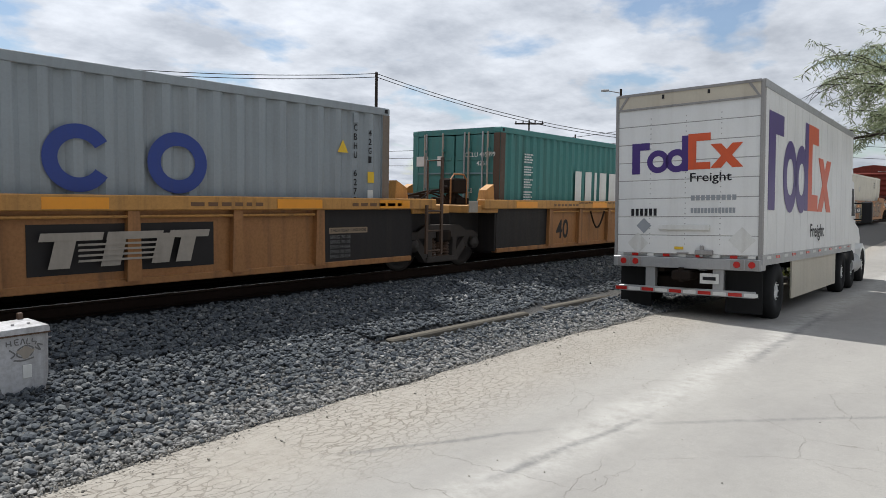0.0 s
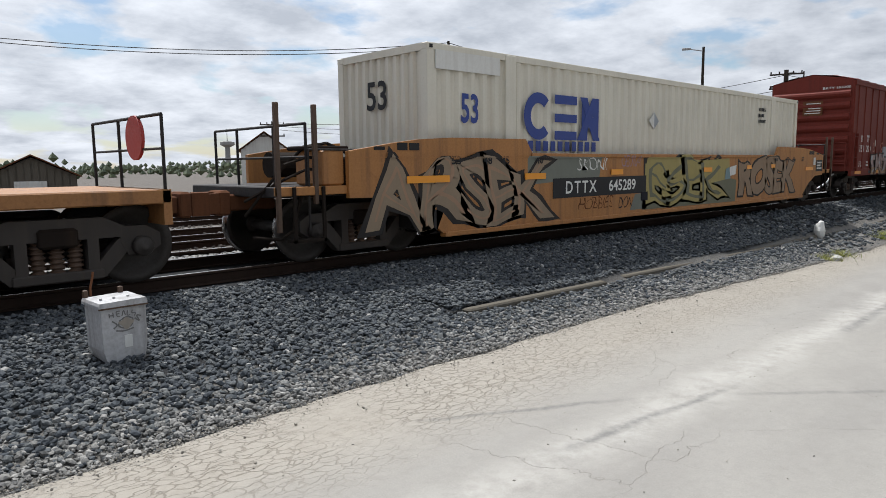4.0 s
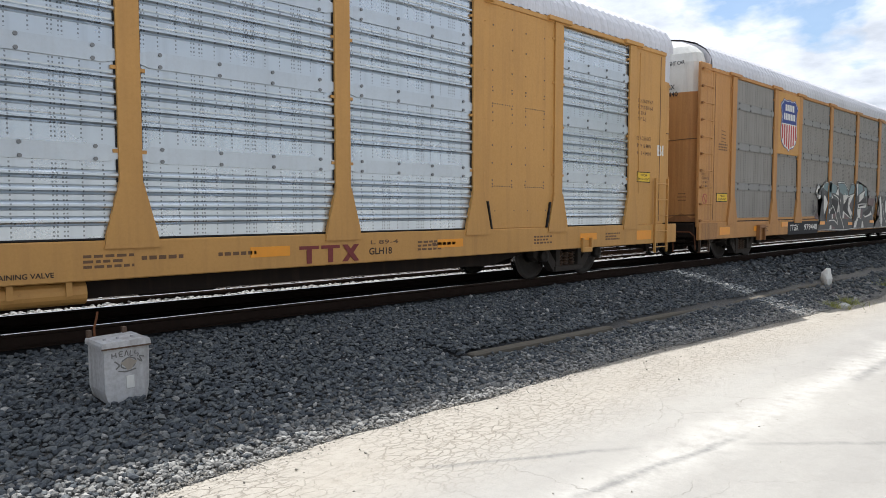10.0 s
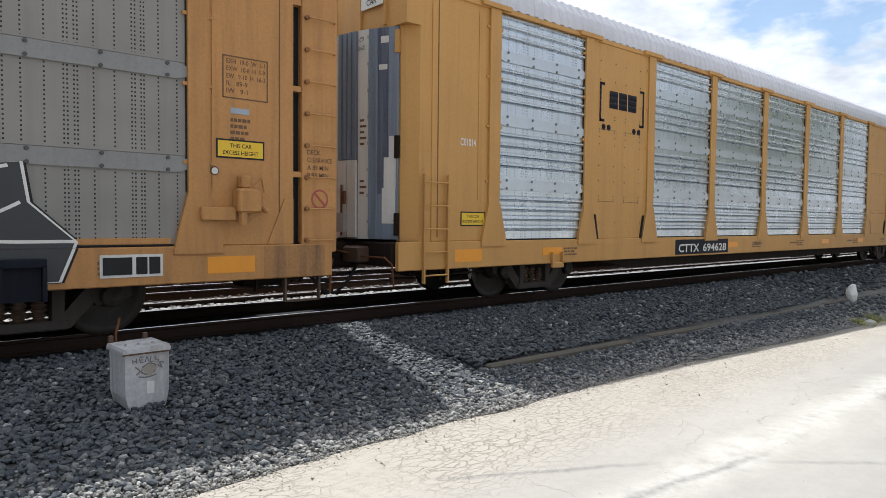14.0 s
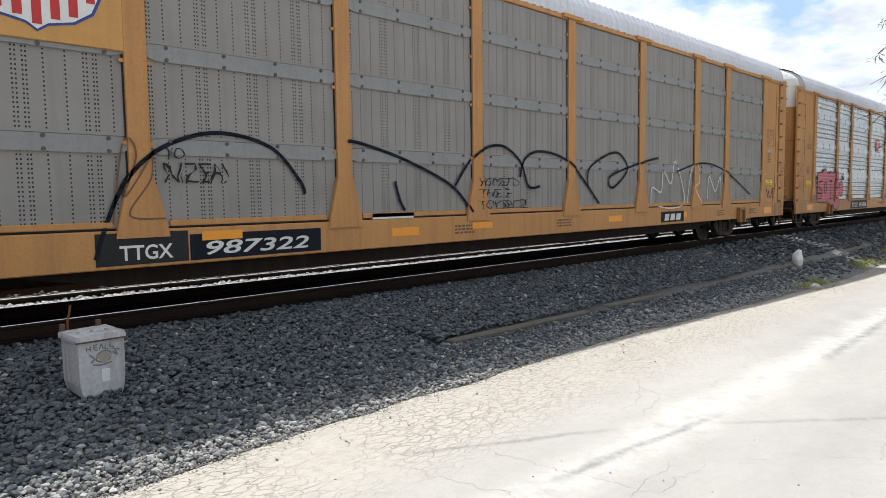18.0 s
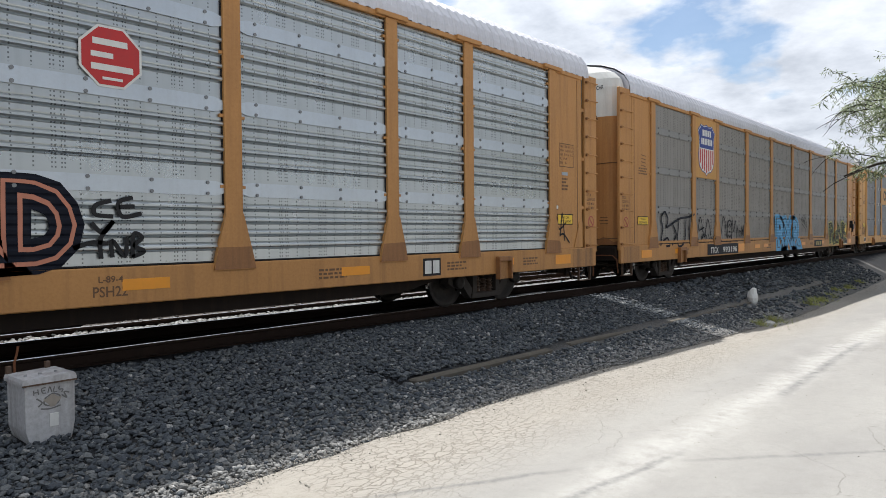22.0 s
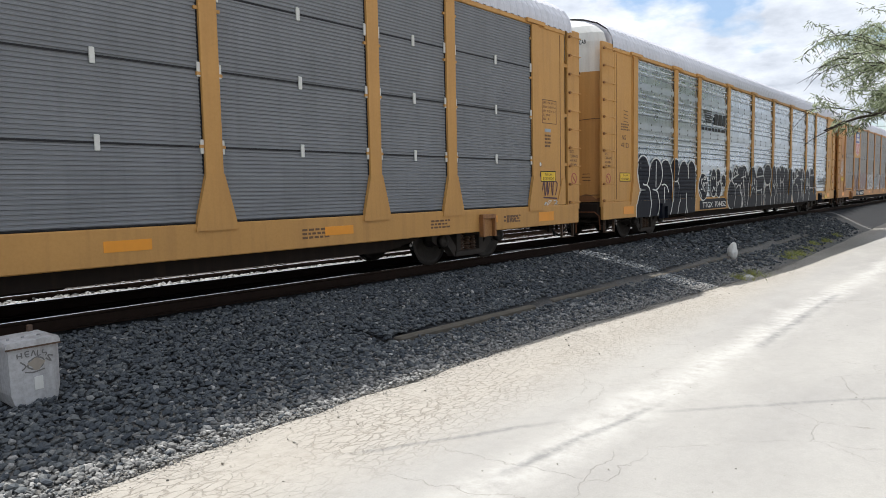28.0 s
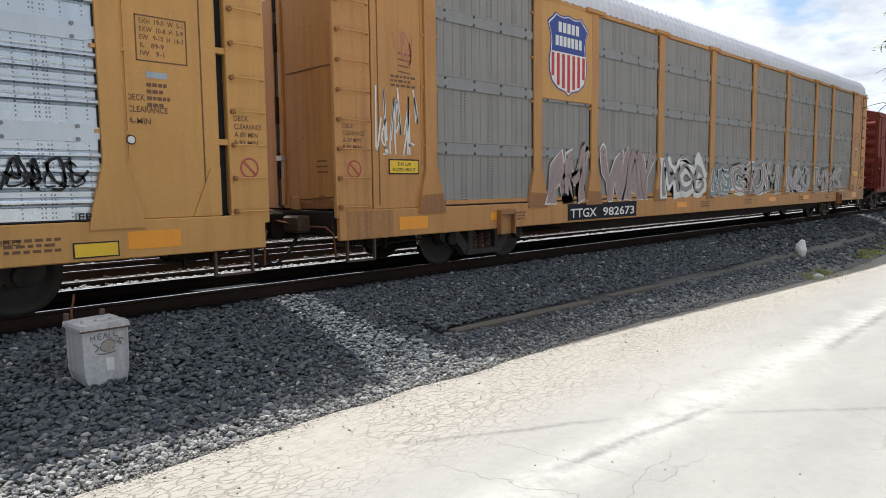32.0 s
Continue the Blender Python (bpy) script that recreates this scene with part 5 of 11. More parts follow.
    # ends
    for s in (-1, 1):
        a, b = (posts[-1], 13.05) if s > 0 else (-12.97, posts[0])
        e = part("end_panel", Mesh().box(a, b, SIDE - 0.01, SIDE + 0.05, SILL_HI, SHEET_HI + 0.05, 0.012), paint, car)
        part("panel_seam", Mesh().box(s * 12.85 - 0.008, s * 12.85 + 0.008, SIDE - 0.016, SIDE - 0.008, 1.1, 4.75), "brown_text", e)
        part("panel_rib", Mesh().box(s * 11.98 - 0.012, s * 11.98 + 0.012, SIDE - 0.02, SIDE - 0.008, 1.7, 4.7), paint, e)
        part("far_end_panel", Mesh().box(a, b, -SIDE - 0.05, -SIDE + 0.01, SILL_HI, SHEET_HI + 0.05), paint, car)
        x0, x1 = (13.17, 13.70) if s > 0 else (-13.65, -13.0)
        y = SIDE - 0.012
        if wide:
            ladder(car, -13.16 if s < 0 else 12.60, -12.68 if s < 0 else 13.12, SIDE - 0.045, 0.40, 2.05, 5, paint, 0.05)
            if s > 0:
                part("corner_sheet", Mesh().sheet([[(s * (12.95 + 0.38 * math.sin(i * 0.262)), SIDE + 0.38 * (1 - math.cos(i * 0.262)), z) for i in range(7)] for z in (1.03, 4.85)]), paint, car)
            if s > 0:
                lettering(e, "BI", 12.75, 2.56, 0.27, 0.24, y, "white", 0.012)
                for k, w in enumerate(("EXH 19-0 W 4-7", "EXW 10-8 H 16-8", "IL 89-9", "IW 9-1")):
                    lettering(e, w, 11.92, 3.66 - 0.13 * k, 0.60 if k < 2 else 0.32, 0.085, y, "brown_text", 0.002)
                for k, w in enumerate(("AAR DECK CLEARANCE", "A   89 9 16 MIN", "B   94 1 4 MIN")):
                    lettering(e, w, 11.72, 2.86 - 0.16 * k, 0.74, 0.085, y, "brown_text", 0.002)
        else:
            lp = part("ladder_panel", Mesh().box(x0, x1, SIDE - 0.02, SIDE + 0.05, 0.92, 4.95, 0.012), paint, car)
            rung_ladder(lp, x0 + 0.05, x1 - 0.05, SIDE - 0.02, 1.08, 4.78, 10, paint)
            if s > 0:
                # black plate behind the gap stands in for its shade
                part("slot", Mesh().box(13.03, 13.18, SIDE + 0.10, SIDE + 0.12, 1.0, 4.9), "black", car, "black plate seen through the slot beside the ladder")
                for z in (1.9, 3.0, 4.1):
                    part("slot_clip", Mesh().box(13.04, 13.17, SIDE, SIDE + 0.1, z, z + 0.07), paint, car)
            xc = (x0 + x1) / 2
            for k, w in enumerate(("DECK", "CLEARANCE", "A 89 MIN", "B 93 MIN")):
                lettering(lp, w, xc - 0.19, 2.20 - 0.10 * k, (0.20, 0.38, 0.32, 0.32)[k], 0.065, SIDE - 0.0225, "brown_text", 0.0)
            ring(lp, xc, 1.62, 0.13, 0.13, 0.025, SIDE - 0.023, "red_sign", name="no_riding_sign", label="round red prohibition sign, faded")
            part("sign_bar", Mesh().prism([(xc - 0.10, 1.70), (xc - 0.08, 1.72), (xc + 0.10, 1.54), (xc + 0.08, 1.52)], "y", SIDE - 0.025, SIDE - 0.022), "red_sign", lp)
            if s > 0:           # framed table of sizes
                fr = Mesh().box(12.10, 12.69, y - 0.002, y, 2.80, 2.815).box(12.10, 12.69, y - 0.002, y, 3.295, 3.31).box(12.10, 12.115, y - 0.002, y, 2.80, 3.31).box(12.675, 12.69, y - 0.002, y, 2.80, 3.31)
                part("stencil_frame", fr, "brown_text", e)
                for k, w in enumerate(("EXH  19-0  W  5-1", "EXW  10-8  H  5-9", "EW   9-10  H  16-3", "IL   89-9", "IW   9-1")):
                    lettering(e, w, 12.15, 3.215 - 0.088 * k, 0.50 if k < 3 else 0.27, 0.058, y - 0.001, "brown_text", 0.0)
                plate(e, 12.2, 12.44, 2.62, 2.69, y, "blue_grey", "label")
                bars(e, 12.2, 2.28, 0.26, 0.30, y, "brown_text", 4, seed=int(place) + 2)
            else:
                for k in range(4):
                    part("stripe", Mesh().prism([(-12.45, 3.36 - 0.09 * k), (-12.2, 3.34 - 0.09 * k), (-12.2, 3.36 - 0.09 * k), (-12.45, 3.38 - 0.09 * k)], "y", y - 0.002, y), "brown_text", e)
                bars(e, -12.6, 2.85, 0.5, 0.2, y, "brown_text", 3, seed=int(place) + 7)
        z0 = (1.95 if s > 0 else 1.27) if wide else 2.08 if s > 0 and name in "ru" else 1.55
        xs_ = (12.18 if s > 0 else -12.09) if wide else 12.33 if s > 0 else -12.36
        w_ = 0.25 if wide else 0.29
        if not (name == "f" and s > 0):
            sg = plate(e, xs_ - w_ - 0.02, xs_ + w_ + 0.02, z0, z0 + 0.23, y, "black", "warning_sign", "small yellow warning sign")
            plate(sg, xs_ - w_, xs_ + w_, z0 + 0.02, z0 + 0.21, y - 0.004, "yellow", "sign_face")
            lettering(sg, "THIS CAR", xs_ - 0.14, z0 + 0.13, 0.28, 0.05, y - 0.0085, "black")
            lettering(sg, "EXCESS HEIGHT", xs_ - 0.23, z0 + 0.045, 0.46, 0.05, y - 0.0085, "black")
        if s > 0 and not wide:
            dial = part("dial", Mesh().rod((12.0, SIDE - 0.01, 1.92), (12.0, SIDE - 0.02, 1.92), 0.055, 14), "brown_text", e)
            part("dial_face", Mesh().rod((12.0, SIDE - 0.02, 1.92), (12.0, SIDE - 0.024, 1.92), 0.04, 14), "white_paint", dial)
            # gusset at the panel's foot
            part("gusset", Mesh().prism([(12.68, 1.04), (13.04, 1.04), (13.04, 1.62), (12.92, 1.62)], "y", SIDE - 0.03, SIDE - 0.011), paint, e)
        if wide and s < 0:
            fold_door(car, number)
        for near in (-1, 1) if not (wide and s < 0) else ():
            leaf, cap = end_door_mesh(near)
            turn = Matrix.Translation((-11.862, 0, 0)) @ Matrix.Diagonal((1.9, 1, 1, 1)) if s > 0 else Matrix.Diagonal((-1, 1, 1, 1))
            for me, mt, nm in ((leaf, paint, "end_door"), (cap, top, "door_top")):
                keyed = (id(me), mt, s)
                if keyed not in _cache:
                    c = me.copy()
                    c.transform(turn)
                    if s < 0:
                        c.flip_normals()
                    c.materials.clear()
                    c.materials.append(MAT[mt])
                    _cache[keyed] = c
                q = part(nm, _cache[keyed], mt, car)
                if nm == "end_door" and near < 0:
                    door_fittings(q, s, paint)
        # stirrup, grime and draft gear under the end
        if not wide:
            st = Mesh()
            for x in (s * 12.95, s * 13.45):
                st.box(x - 0.014, x + 0.014, -1.50, -1.45, 0.28, 0.64)
            st.box(min(s * 12.95, s * 13.45), max(s * 12.95, s * 13.45), -1.50, -1.42, 0.28, 0.30)
            part("step", st, "rust_dark", car, "thin browned stirrup step")
        end_gear(car, s, wide, paint, "dark_spray" if name in "fr" and (name == "f" or s > 0) else "foot_rust")
        for x in (s * 12.2,):
            plate(car, x - 0.3, x + 0.3, 0.70, 0.90, SILL_Y, "orange")
    for x in (-3.1, 3.1, 6.3, -10.1, 10.1):
        plate(car, x - 0.28, x + 0.28, 0.76, 0.89, SILL_Y, "orange")
    for i, x in enumerate((-9.9, -2.0, 0.9, 5.6, 8.4, 10.7)):
        bars(car, x, 0.72, 0.52, 0.17, SILL_Y - 0.001, "brown_text", 3, seed=int(place) * 3 + i)
    bogie(car, -10.06)
    bogie(car, 10.06)
    couple(car, 14.2)
    return car


def number_plate(car, text, x0, x1, backing=True):
    if backing:
        p = plate(car, x0, x1, 0.68, 0.96, SILL_Y - 0.001, "black", "lettered_plate", "black plate with white car number")
    else:
        p = car
    a, b = text.split()
    w = x1 - x0
    lettering(p, a, x0 + 0.05 * w, 0.73, 0.33 * w, 0.18, SILL_Y - 0.007, "white" if backing else "brown_text", 0.004)
    lettering(p, b, x0 + 0.47 * w, 0.73, 0.48 * w, 0.18, SILL_Y - 0.007, "white" if backing else "brown_text", 0.004)


def bands_for(posts, sheet=SIDE - 0.031, post=POST_Y - 0.013, boards=()):
    out = []
    xs3 = [-13.0] + list(posts) + [13.0]
    for a, b in zip(xs3, xs3[1:]):
        lo, hi = a + (0.126 if a > -12.9 else 0), b - (0.126 if b < 12.9 else 0)
        out.append((lo, hi, SILL_HI, SHEET_HI, sheet))
    for x in posts:
        out.append((x - 0.126, x + 0.126, SILL_HI, SHEET_HI, post))
    for x in posts:        # flared feet of the posts
        out.append((x - 0.302, x + 0.302, 0.938, SILL_HI, post - 0.002))
        for z0, z1, w in [(SILL_HI, 1.10, 0.288)] + [(1.10 + 0.0622 * i, 1.10 + 0.0622 * (i + 1), 0.274 - 0.0159 * i) for i in range(9)]:
            out.append((x - w, x - 0.126, z0, z1, post - 0.002))
            out.append((x + 0.126, x + w, z0, z1, post - 0.002))
    out.append((-13.6, 13.6, 0.58, SILL_HI - 0.002, SILL_Y - 0.006))
    return out


STD_BANDS = bands_for(STD_POSTS)


def shield(car, x0, x1):
    """Yellow board with a blue, white and red striped badge, as plain shapes."""
    b = part("badge_board", Mesh().box(x0 + 0.12, x1 - 0.12, SIDE - 0.05, SIDE, 2.99, SHEET_HI, 0.01), "rack_yellow", car, "yellow board with a striped badge")
    xc, y = (x0 + x1) / 2, SIDE - 0.052
    half_ = [(0.0, 3.10), (0.10, 3.17), (0.34, 3.22), (0.52, 3.34), (0.60, 3.52), (0.615, 3.72), (0.575, 3.93), (0.555, 4.10), (0.60, 4.28), (0.66, 4.40), (0.60, 4.46), (0.50, 4.52), (0.42, 4.60), (0.30, 4.57), (0.16, 4.56), (0.0, 4.60)]
    split = 3.90

    def width_at(z):
        for (u0, z0), (u1, z1) in zip(half_, half_[1:]):
            if z0 <= z <= z1:
                return u0 + (u1 - u0) * (z - z0) / max(z1 - z0, 1e-6)
        return 0.0
    full = half_ + [(-u, z) for u, z in half_[-2:0:-1]]
    grown = [(xc + u * 1.05, 3.85 + (z - 3.85) * 1.035) for u, z in full]
    rim = part("badge", Mesh().prism(grown, "y", y, y - 0.003), "blue", b, "blue rim of the badge")
    part("white_field", Mesh().prism([(xc + u, z) for u, z in full], "y", y - 0.003, y - 0.006), "white", rim)
    top = [(u * 0.965, z) for u, z in half_ if z > split]
    top = [(width_at(split) * 0.965, split)] + [(u, z - 0.02) for u, z in top]
    part("blue_field", Mesh().prism([(xc + u, z) for u, z in top] + [(xc - u, z) for u, z in top[::-1] if u > 0], "y", y - 0.006, y - 0.009), "blue", rim)
    n, wide_ = 7, 0.088
    for i in range(n):
        u = (i - (n - 1) / 2) * 0.172
        lo = 3.12
        while lo < split and width_at(lo) < abs(u) + wide_ * 0.42:
            lo += 0.01
        part("red_stripe", Mesh().box(xc + u - wide_ / 2, xc + u + wide_ / 2, y - 0.009, y - 0.006, lo + 0.02, split - 0.03), "red", rim)
    for k, (z, nb, wb) in enumerate(((4.27, 5, 0.145), (4.01, 7, 0.13))):
        for i in range(nb):
            u = (i - (nb - 1) / 2) * wb
            part("white_block", Mesh().box(xc + u - wb * 0.36, xc + u + wb * 0.36, y - 0.012, y - 0.009, z, z + 0.19), "white", rim)


WIDE_POSTS = [-11.64, -9.09, -6.93, -4.23, -1.41, 1.41, 4.23, 6.93, 9.09, 11.64]
WIDE_BAYS = {(-9.09, -6.93), (6.93, 9.09)}
WIDE_BANDS = bands_for(WIDE_POSTS)

rack_q = autorack("q", 1.23, "silver", "rack_yellow", WIDE_POSTS, WIDE_BAYS, "yellow autorack car with silver corrugated side sheets and plain yellow boards", "roof", number="TTGX 695874")
rack_r = autorack("r", 29.62, "grey", "rack_old", STD_POSTS, set(), "yellow autorack car with dull grey sheets and black-and-white graffiti")
rack_s = autorack("s", 57.99, "silver", "rack_yellow", WIDE_POSTS, WIDE_BAYS, "yellow autorack car with silver sheets and a dark bracketed emblem", number="CTTX 694628")
rack_t = autorack("t", 86.40, "grey", "rack_old", STD_POSTS, set(), "faded yellow autorack car with grey sheets and thin black scrawls")
rack_d = autorack("d", 114.93, "silver", "rack_old", STD_POSTS, set(), "yellow autorack car with silver sheets and red bubble graffiti")
rack_u = autorack("u", 143.43, "grey", "rack_old", STD_POSTS, set(), "yellow autorack car with grey sheets and sky-blue block graffiti")
rack_v = autorack("v", 171.90, "slate", "rack_yellow", STD_POSTS, set(), "yellow autorack car with slate-grey ribbed sheets")
rack_f = autorack("f", 200.38, "silver", "rack_yellow", STD_POSTS, set(), "yellow autorack car with silver sheets and black bubble graffiti")
rack_g = autorack("g", 228.80, "grey", "rack_old", STD_POSTS, set(), "faded yellow autorack car with grey sheets and pale graffiti")

for car in (rack_r, rack_t, rack_u, rack_g):
    shield(car, -9.02, -7.10)


# ---------------------------------------------------------------- boxcars
def boxcar(place, label, marks):
    car = thing("boxcar", pose(place, TRACK, RAIL_TOP), label, "railcar", "boxcars of the train")
    TRAIN.append((car, place))
    H, lo, hi = 7.75, 1.0, 4.31
    part("body", Mesh().box(-H, H, -1.46, 1.46, lo, hi, 0.02), "boxcar", car)
    ro = Mesh()
    rows = []
    n = 60
    for i in range(n + 1):
        x = -H - 0.03 + (2 * H + 0.06) * i / n
        k = 0.025 if i % 4 in (1, 2) else 0.0
        rows.append([(x, y, z + k) for y, z in ((-1.53, hi - 0.02), (-1.50, hi + 0.05), (-0.75, hi + 0.25), (0, hi + 0.34), (0.75, hi + 0.25), (1.50, hi + 0.05), (1.53, hi - 0.02))])
    part("roof", ro.sheet(rows), "boxcar", car)
    part("eave", Mesh().box(-H - 0.02, H + 0.02, -1.52, -1.45, hi - 0.14, hi + 0.02, 0.01), "boxcar", car)
    part("side_sill", Mesh().box(-H, H, -1.50, -1.40, 0.82, 1.08, 0.015), "boxcar", car)
    for x in [-H + 0.05, -7.2, -6.35, -5.46, -4.59, -3.73, -2.83, -1.95, 2.42, 3.30, 4.14, 4.85, 5.76, 6.61, H - 0.05]:
        k = 0.045 if x < 0 else 0.075
        part("side_post", Mesh().prism([(x - k, -1.46), (x + k, -1.46), (x + k * 0.6, -1.515 if x > 0 else -1.49), (x - k * 0.6, -1.515 if x > 0 else -1.49)], "z", 1.08, hi - 0.12), "boxcar", car)
    d = part("sliding_door", Mesh().box(-1.72, 1.30, -1.54, -1.47, 1.12, hi - 0.12, 0.012), "boxcar", car)
    for x0, x1, z0, z1 in ((-1.74, -1.58, 1.12, hi - 0.12), (1.20, 1.33, 1.12, hi - 0.12), (-1.58, 1.20, 1.64, 1.74), (-1.58, 1.20, hi - 0.22, hi - 0.12), (-1.58, 1.20, 1.12, 1.22)):
        part("door_frame", Mesh().box(x0, x1, -1.575, -1.53, z0, z1, 0.01), "boxcar", d)
    for i in range(6):
        z = 2.0 + i * 0.33
        part("door_rib", Mesh().prism([(-1.54, z - 0.05), (-1.552, z - 0.01), (-1.552, z + 0.01), (-1.54, z + 0.05)], "x", -1.55, 1.18), "boxcar", d)
    for x, w, m_ in ((-1.45, 0.30, "blue_grey"), (-0.45, 0.22, "red_sign"), (0.15, 0.18, "teal_spray"), (0.55, 0.16, "boxcar")):
        plate(d, x, x + w, 1.30, 1.30 + 0.26 * (0.6 + w), -1.542, m_, "patch")
    part("door_scar", Mesh().box(-1.02, -0.94, -1.545, -1.54, 1.95, 2.42).box(0.30, 0.36, -1.545, -1.54, 2.45, 2.62).box(0.02, 0.22, -1.545, -1.54, 2.05, 2.13), "frame_dark", d, "dark scraped marks")
    for x in (-0.72, 0.92):
        part("door_stop", Mesh().box(x - 0.04, x + 0.04, -1.60, -1.54, 1.2, 1.56, 0.01), "white_paint", d)
    part("lock_rod", Mesh().rod((-1.82, -1.56, 1.15), (-1.82, -1.56, hi - 0.2), 0.022).box(-1.92, -1.74, -1.62, -1.52, 2.82, 2.98, 0.02).box(-1.92, -1.50, -1.66, -1.54, 1.64, 1.80, 0.03).tube([(-1.82, -1.6, 2.85), (-1.72, -1.62, 2.6)], 0.02), "frame_dark", d, "dark lock rod with its lever")
    part("door_track", Mesh().box(-1.6, 5.2, -1.58, -1.46, 1.02, 1.10), "rust", car)
    for s in (-1, 1):
        e = part("end_wall", Mesh().box(s * H - 0.03, s * H + 0.03, -1.45, 1.45, lo, hi), "boxcar", car)
        for i in range(7):
            z = 1.35 + i * 0.42
            part("end_rib", Mesh().prism([(s * (H + u), z + w) for u, w in ((0.0, -0.17), (0.05, -0.15), (0.12, -0.09), (0.155, -0.01), (0.14, 0.06), (0.09, 0.11), (0.03, 0.14), (0.0, 0.15))], "y", -1.36, 1.36), "boxcar", e)
        g = part("gable", Mesh().prism([(-1.46, hi - 0.02), (1.46, hi - 0.02), (1.40, hi + 0.08), (0, hi + 0.33), (-1.40, hi + 0.08)], "x", s * H - 0.02, s * H + 0.06), "boxcar", e)
        x0, x1 = (-H + 0.03, -H + 0.5) if s < 0 else (H - 0.5, H - 0.03)
        ladder(car, x0, x1, -1.46, 1.0, 2.4, 4, "boxcar")
        grab = Mesh()
        for z in (1.45, 1.85, 2.25, 2.6):
            grab.tube([(s * (H + 0.02), -1.3, z), (s * (H + 0.14), -1.28, z), (s * (H + 0.14), -0.82, z), (s * (H + 0.02), -0.8, z)], 0.013)
        part("grab_irons", grab, "boxcar", e)
        xo = s * (H + 0.22)
        rail_ = part("end_handrail", Mesh().tube([(s * H, -1.36, 2.02), (xo, -1.34, 2.05), (xo, 0.6, 2.05), (xo, 1.3, 2.05), (s * H, 1.32, 2.02)], 0.017), "boxcar", e)
        for y0 in (-1.34, -0.92, 0.35, 1.2):
            part("stanchion", Mesh().box(xo - 0.018, xo + 0.018, y0 - 0.018, y0 + 0.018, 1.05, 2.05), "boxcar", rail_)
        for z0 in (1.28, 1.55, 1.80):
            part("rung", Mesh().rod((xo, -1.34, z0), (xo, -0.92, z0), 0.013, 6), "boxcar", rail_)
        part("brake_housing", Mesh().box(min(s * (H + 0.05), s * (H + 0.32)), max(s * (H + 0.05), s * (H + 0.32)), -0.2, 0.25, 1.25, 1.75, 0.03), "rust_dark", e, "dark brake housing")
        part("draft_gear", Mesh().box(min(s * H, s * (H + 0.45)), max(s * H, s * (H + 0.45)), -0.55, 0.55, 0.55, 0.98, 0.03), "frame_dark", e)
        part("air_pipe", Mesh().tube([(s * (H + 0.1), -0.95, 0.9), (s * (H + 0.45), -0.98, 0.86), (s * (H + 0.62), -0.9, 0.6), (s * (H + 0.75), -0.6, 0.35)], 0.03), "trim_grey", e, "pale bent brake pipe")
        part("platform", Mesh().box(min(s * H, s * (H + 0.45)), max(s * H, s * (H + 0.45)), -0.9, 1.2, 1.02, 1.07), "rust", car)
    box = part("placard_board", Mesh().box(-H - 0.14, -H - 0.11, -0.45, 0.25, 3.1, 3.65, 0.006), "rust", car, "small board with white print on the end")
    for i in range(5):
        part("print_line", Mesh().box(-H - 0.145, -H - 0.14, -0.38, 0.18 - 0.06 * (i % 3), 3.18 + i * 0.09, 3.21 + i * 0.09), "white", box)
    part("defect_card_board", Mesh().box(-H - 0.15, -H - 0.12, -0.95, -0.35, 1.55, 1.95, 0.006), "boxcar", car)
    part("underframe", Mesh().box(-H + 0.1, H - 0.1, -0.3, 0.3, 0.5, 0.95).box(-H, H, -1.3, 1.3, 0.9, 1.0).box(-1.2, 0.6, -1.2, -0.8, 0.55, 0.85, 0.02), "frame_dark", car)
    bogie(car, -6.4)
    bogie(car, 6.2)
    couple(car, 8.55)
    y = -1.462
    if marks:
        lettering(car, "BK", -6.57, 2.10, 0.36, 0.26, y, "white", 0.006)
        lettering(car, "TY", -5.84, 2.10, 0.33, 0.26, y, "white", 0.006)
        lettering(car, "153", -6.70, 1.72, 0.55, 0.26, y, "white", 0.006)
        lettering(car, "200", -5.86, 1.72, 0.58, 0.26, y, "white", 0.006)
        lettering(car, "LD LMT", -6.72, 1.28, 0.46, 0.09, y, "white")
        lettering(car, "LT WT", -6.72, 1.15, 0.40, 0.09, y, "white")
        bars(car, -5.78, 1.15, 0.4, 0.24, y - 0.001, "white", 2, 4)
        for x, z, w in ((-2.49, 2.11, 0.28), (-2.62, 1.83, 0.24), (-4.72, 1.95, 0.12)):
            plate(car, x, x + w, z, z + 0.24, y, "white_paint", "paper_label", "small white paper label")
        part("tack_plate", Mesh().box(-3.59, -2.91, -1.50, -1.462, 1.47, 1.95, 0.006), "grey_spray", car, "grey galvanised plate with scratches")
        lettering(car, "2005", -3.24, 0.855, 0.46, 0.10, -1.503, "black", 0.004)
        for x, w, m in ((-7.3, 0.75, "orange"), (-5.58, 0.30, "black"), (-5.06, 0.15, "red"), (-4.48, 0.46, "orange"), (-2.71, 0.46, "orange"), (1.5, 0.5, "orange"), (4.7, 0.6, "yellow"), (6.6, 0.3, "orange")):
            plate(car, x, x + w, 0.89, 1.0, -1.502, m)
        for x, w in ((-5.2, 0.4), (-3.95, 0.6), (-2.9, 0.16)):
            plate(car, x, x + w, 0.84, 1.04, -1.5012, "primer", "primer_patch", "tan primer patch")
        e = lettering(car, "BKTY 153200", -0.40, 4.06, 0.95, 0.085, -H - 0.05, "white", 0.004, face="end")
        flat_b = [(-7.8, -1.52, 1.0, 4.2, -1.518), (-1.5, 1.55, 1.0, 4.1, -1.565), (1.56, 7.8, 1.0, 4.2, -1.518), (-7.8, 7.8, 0.8, 1.0, -1.502)]
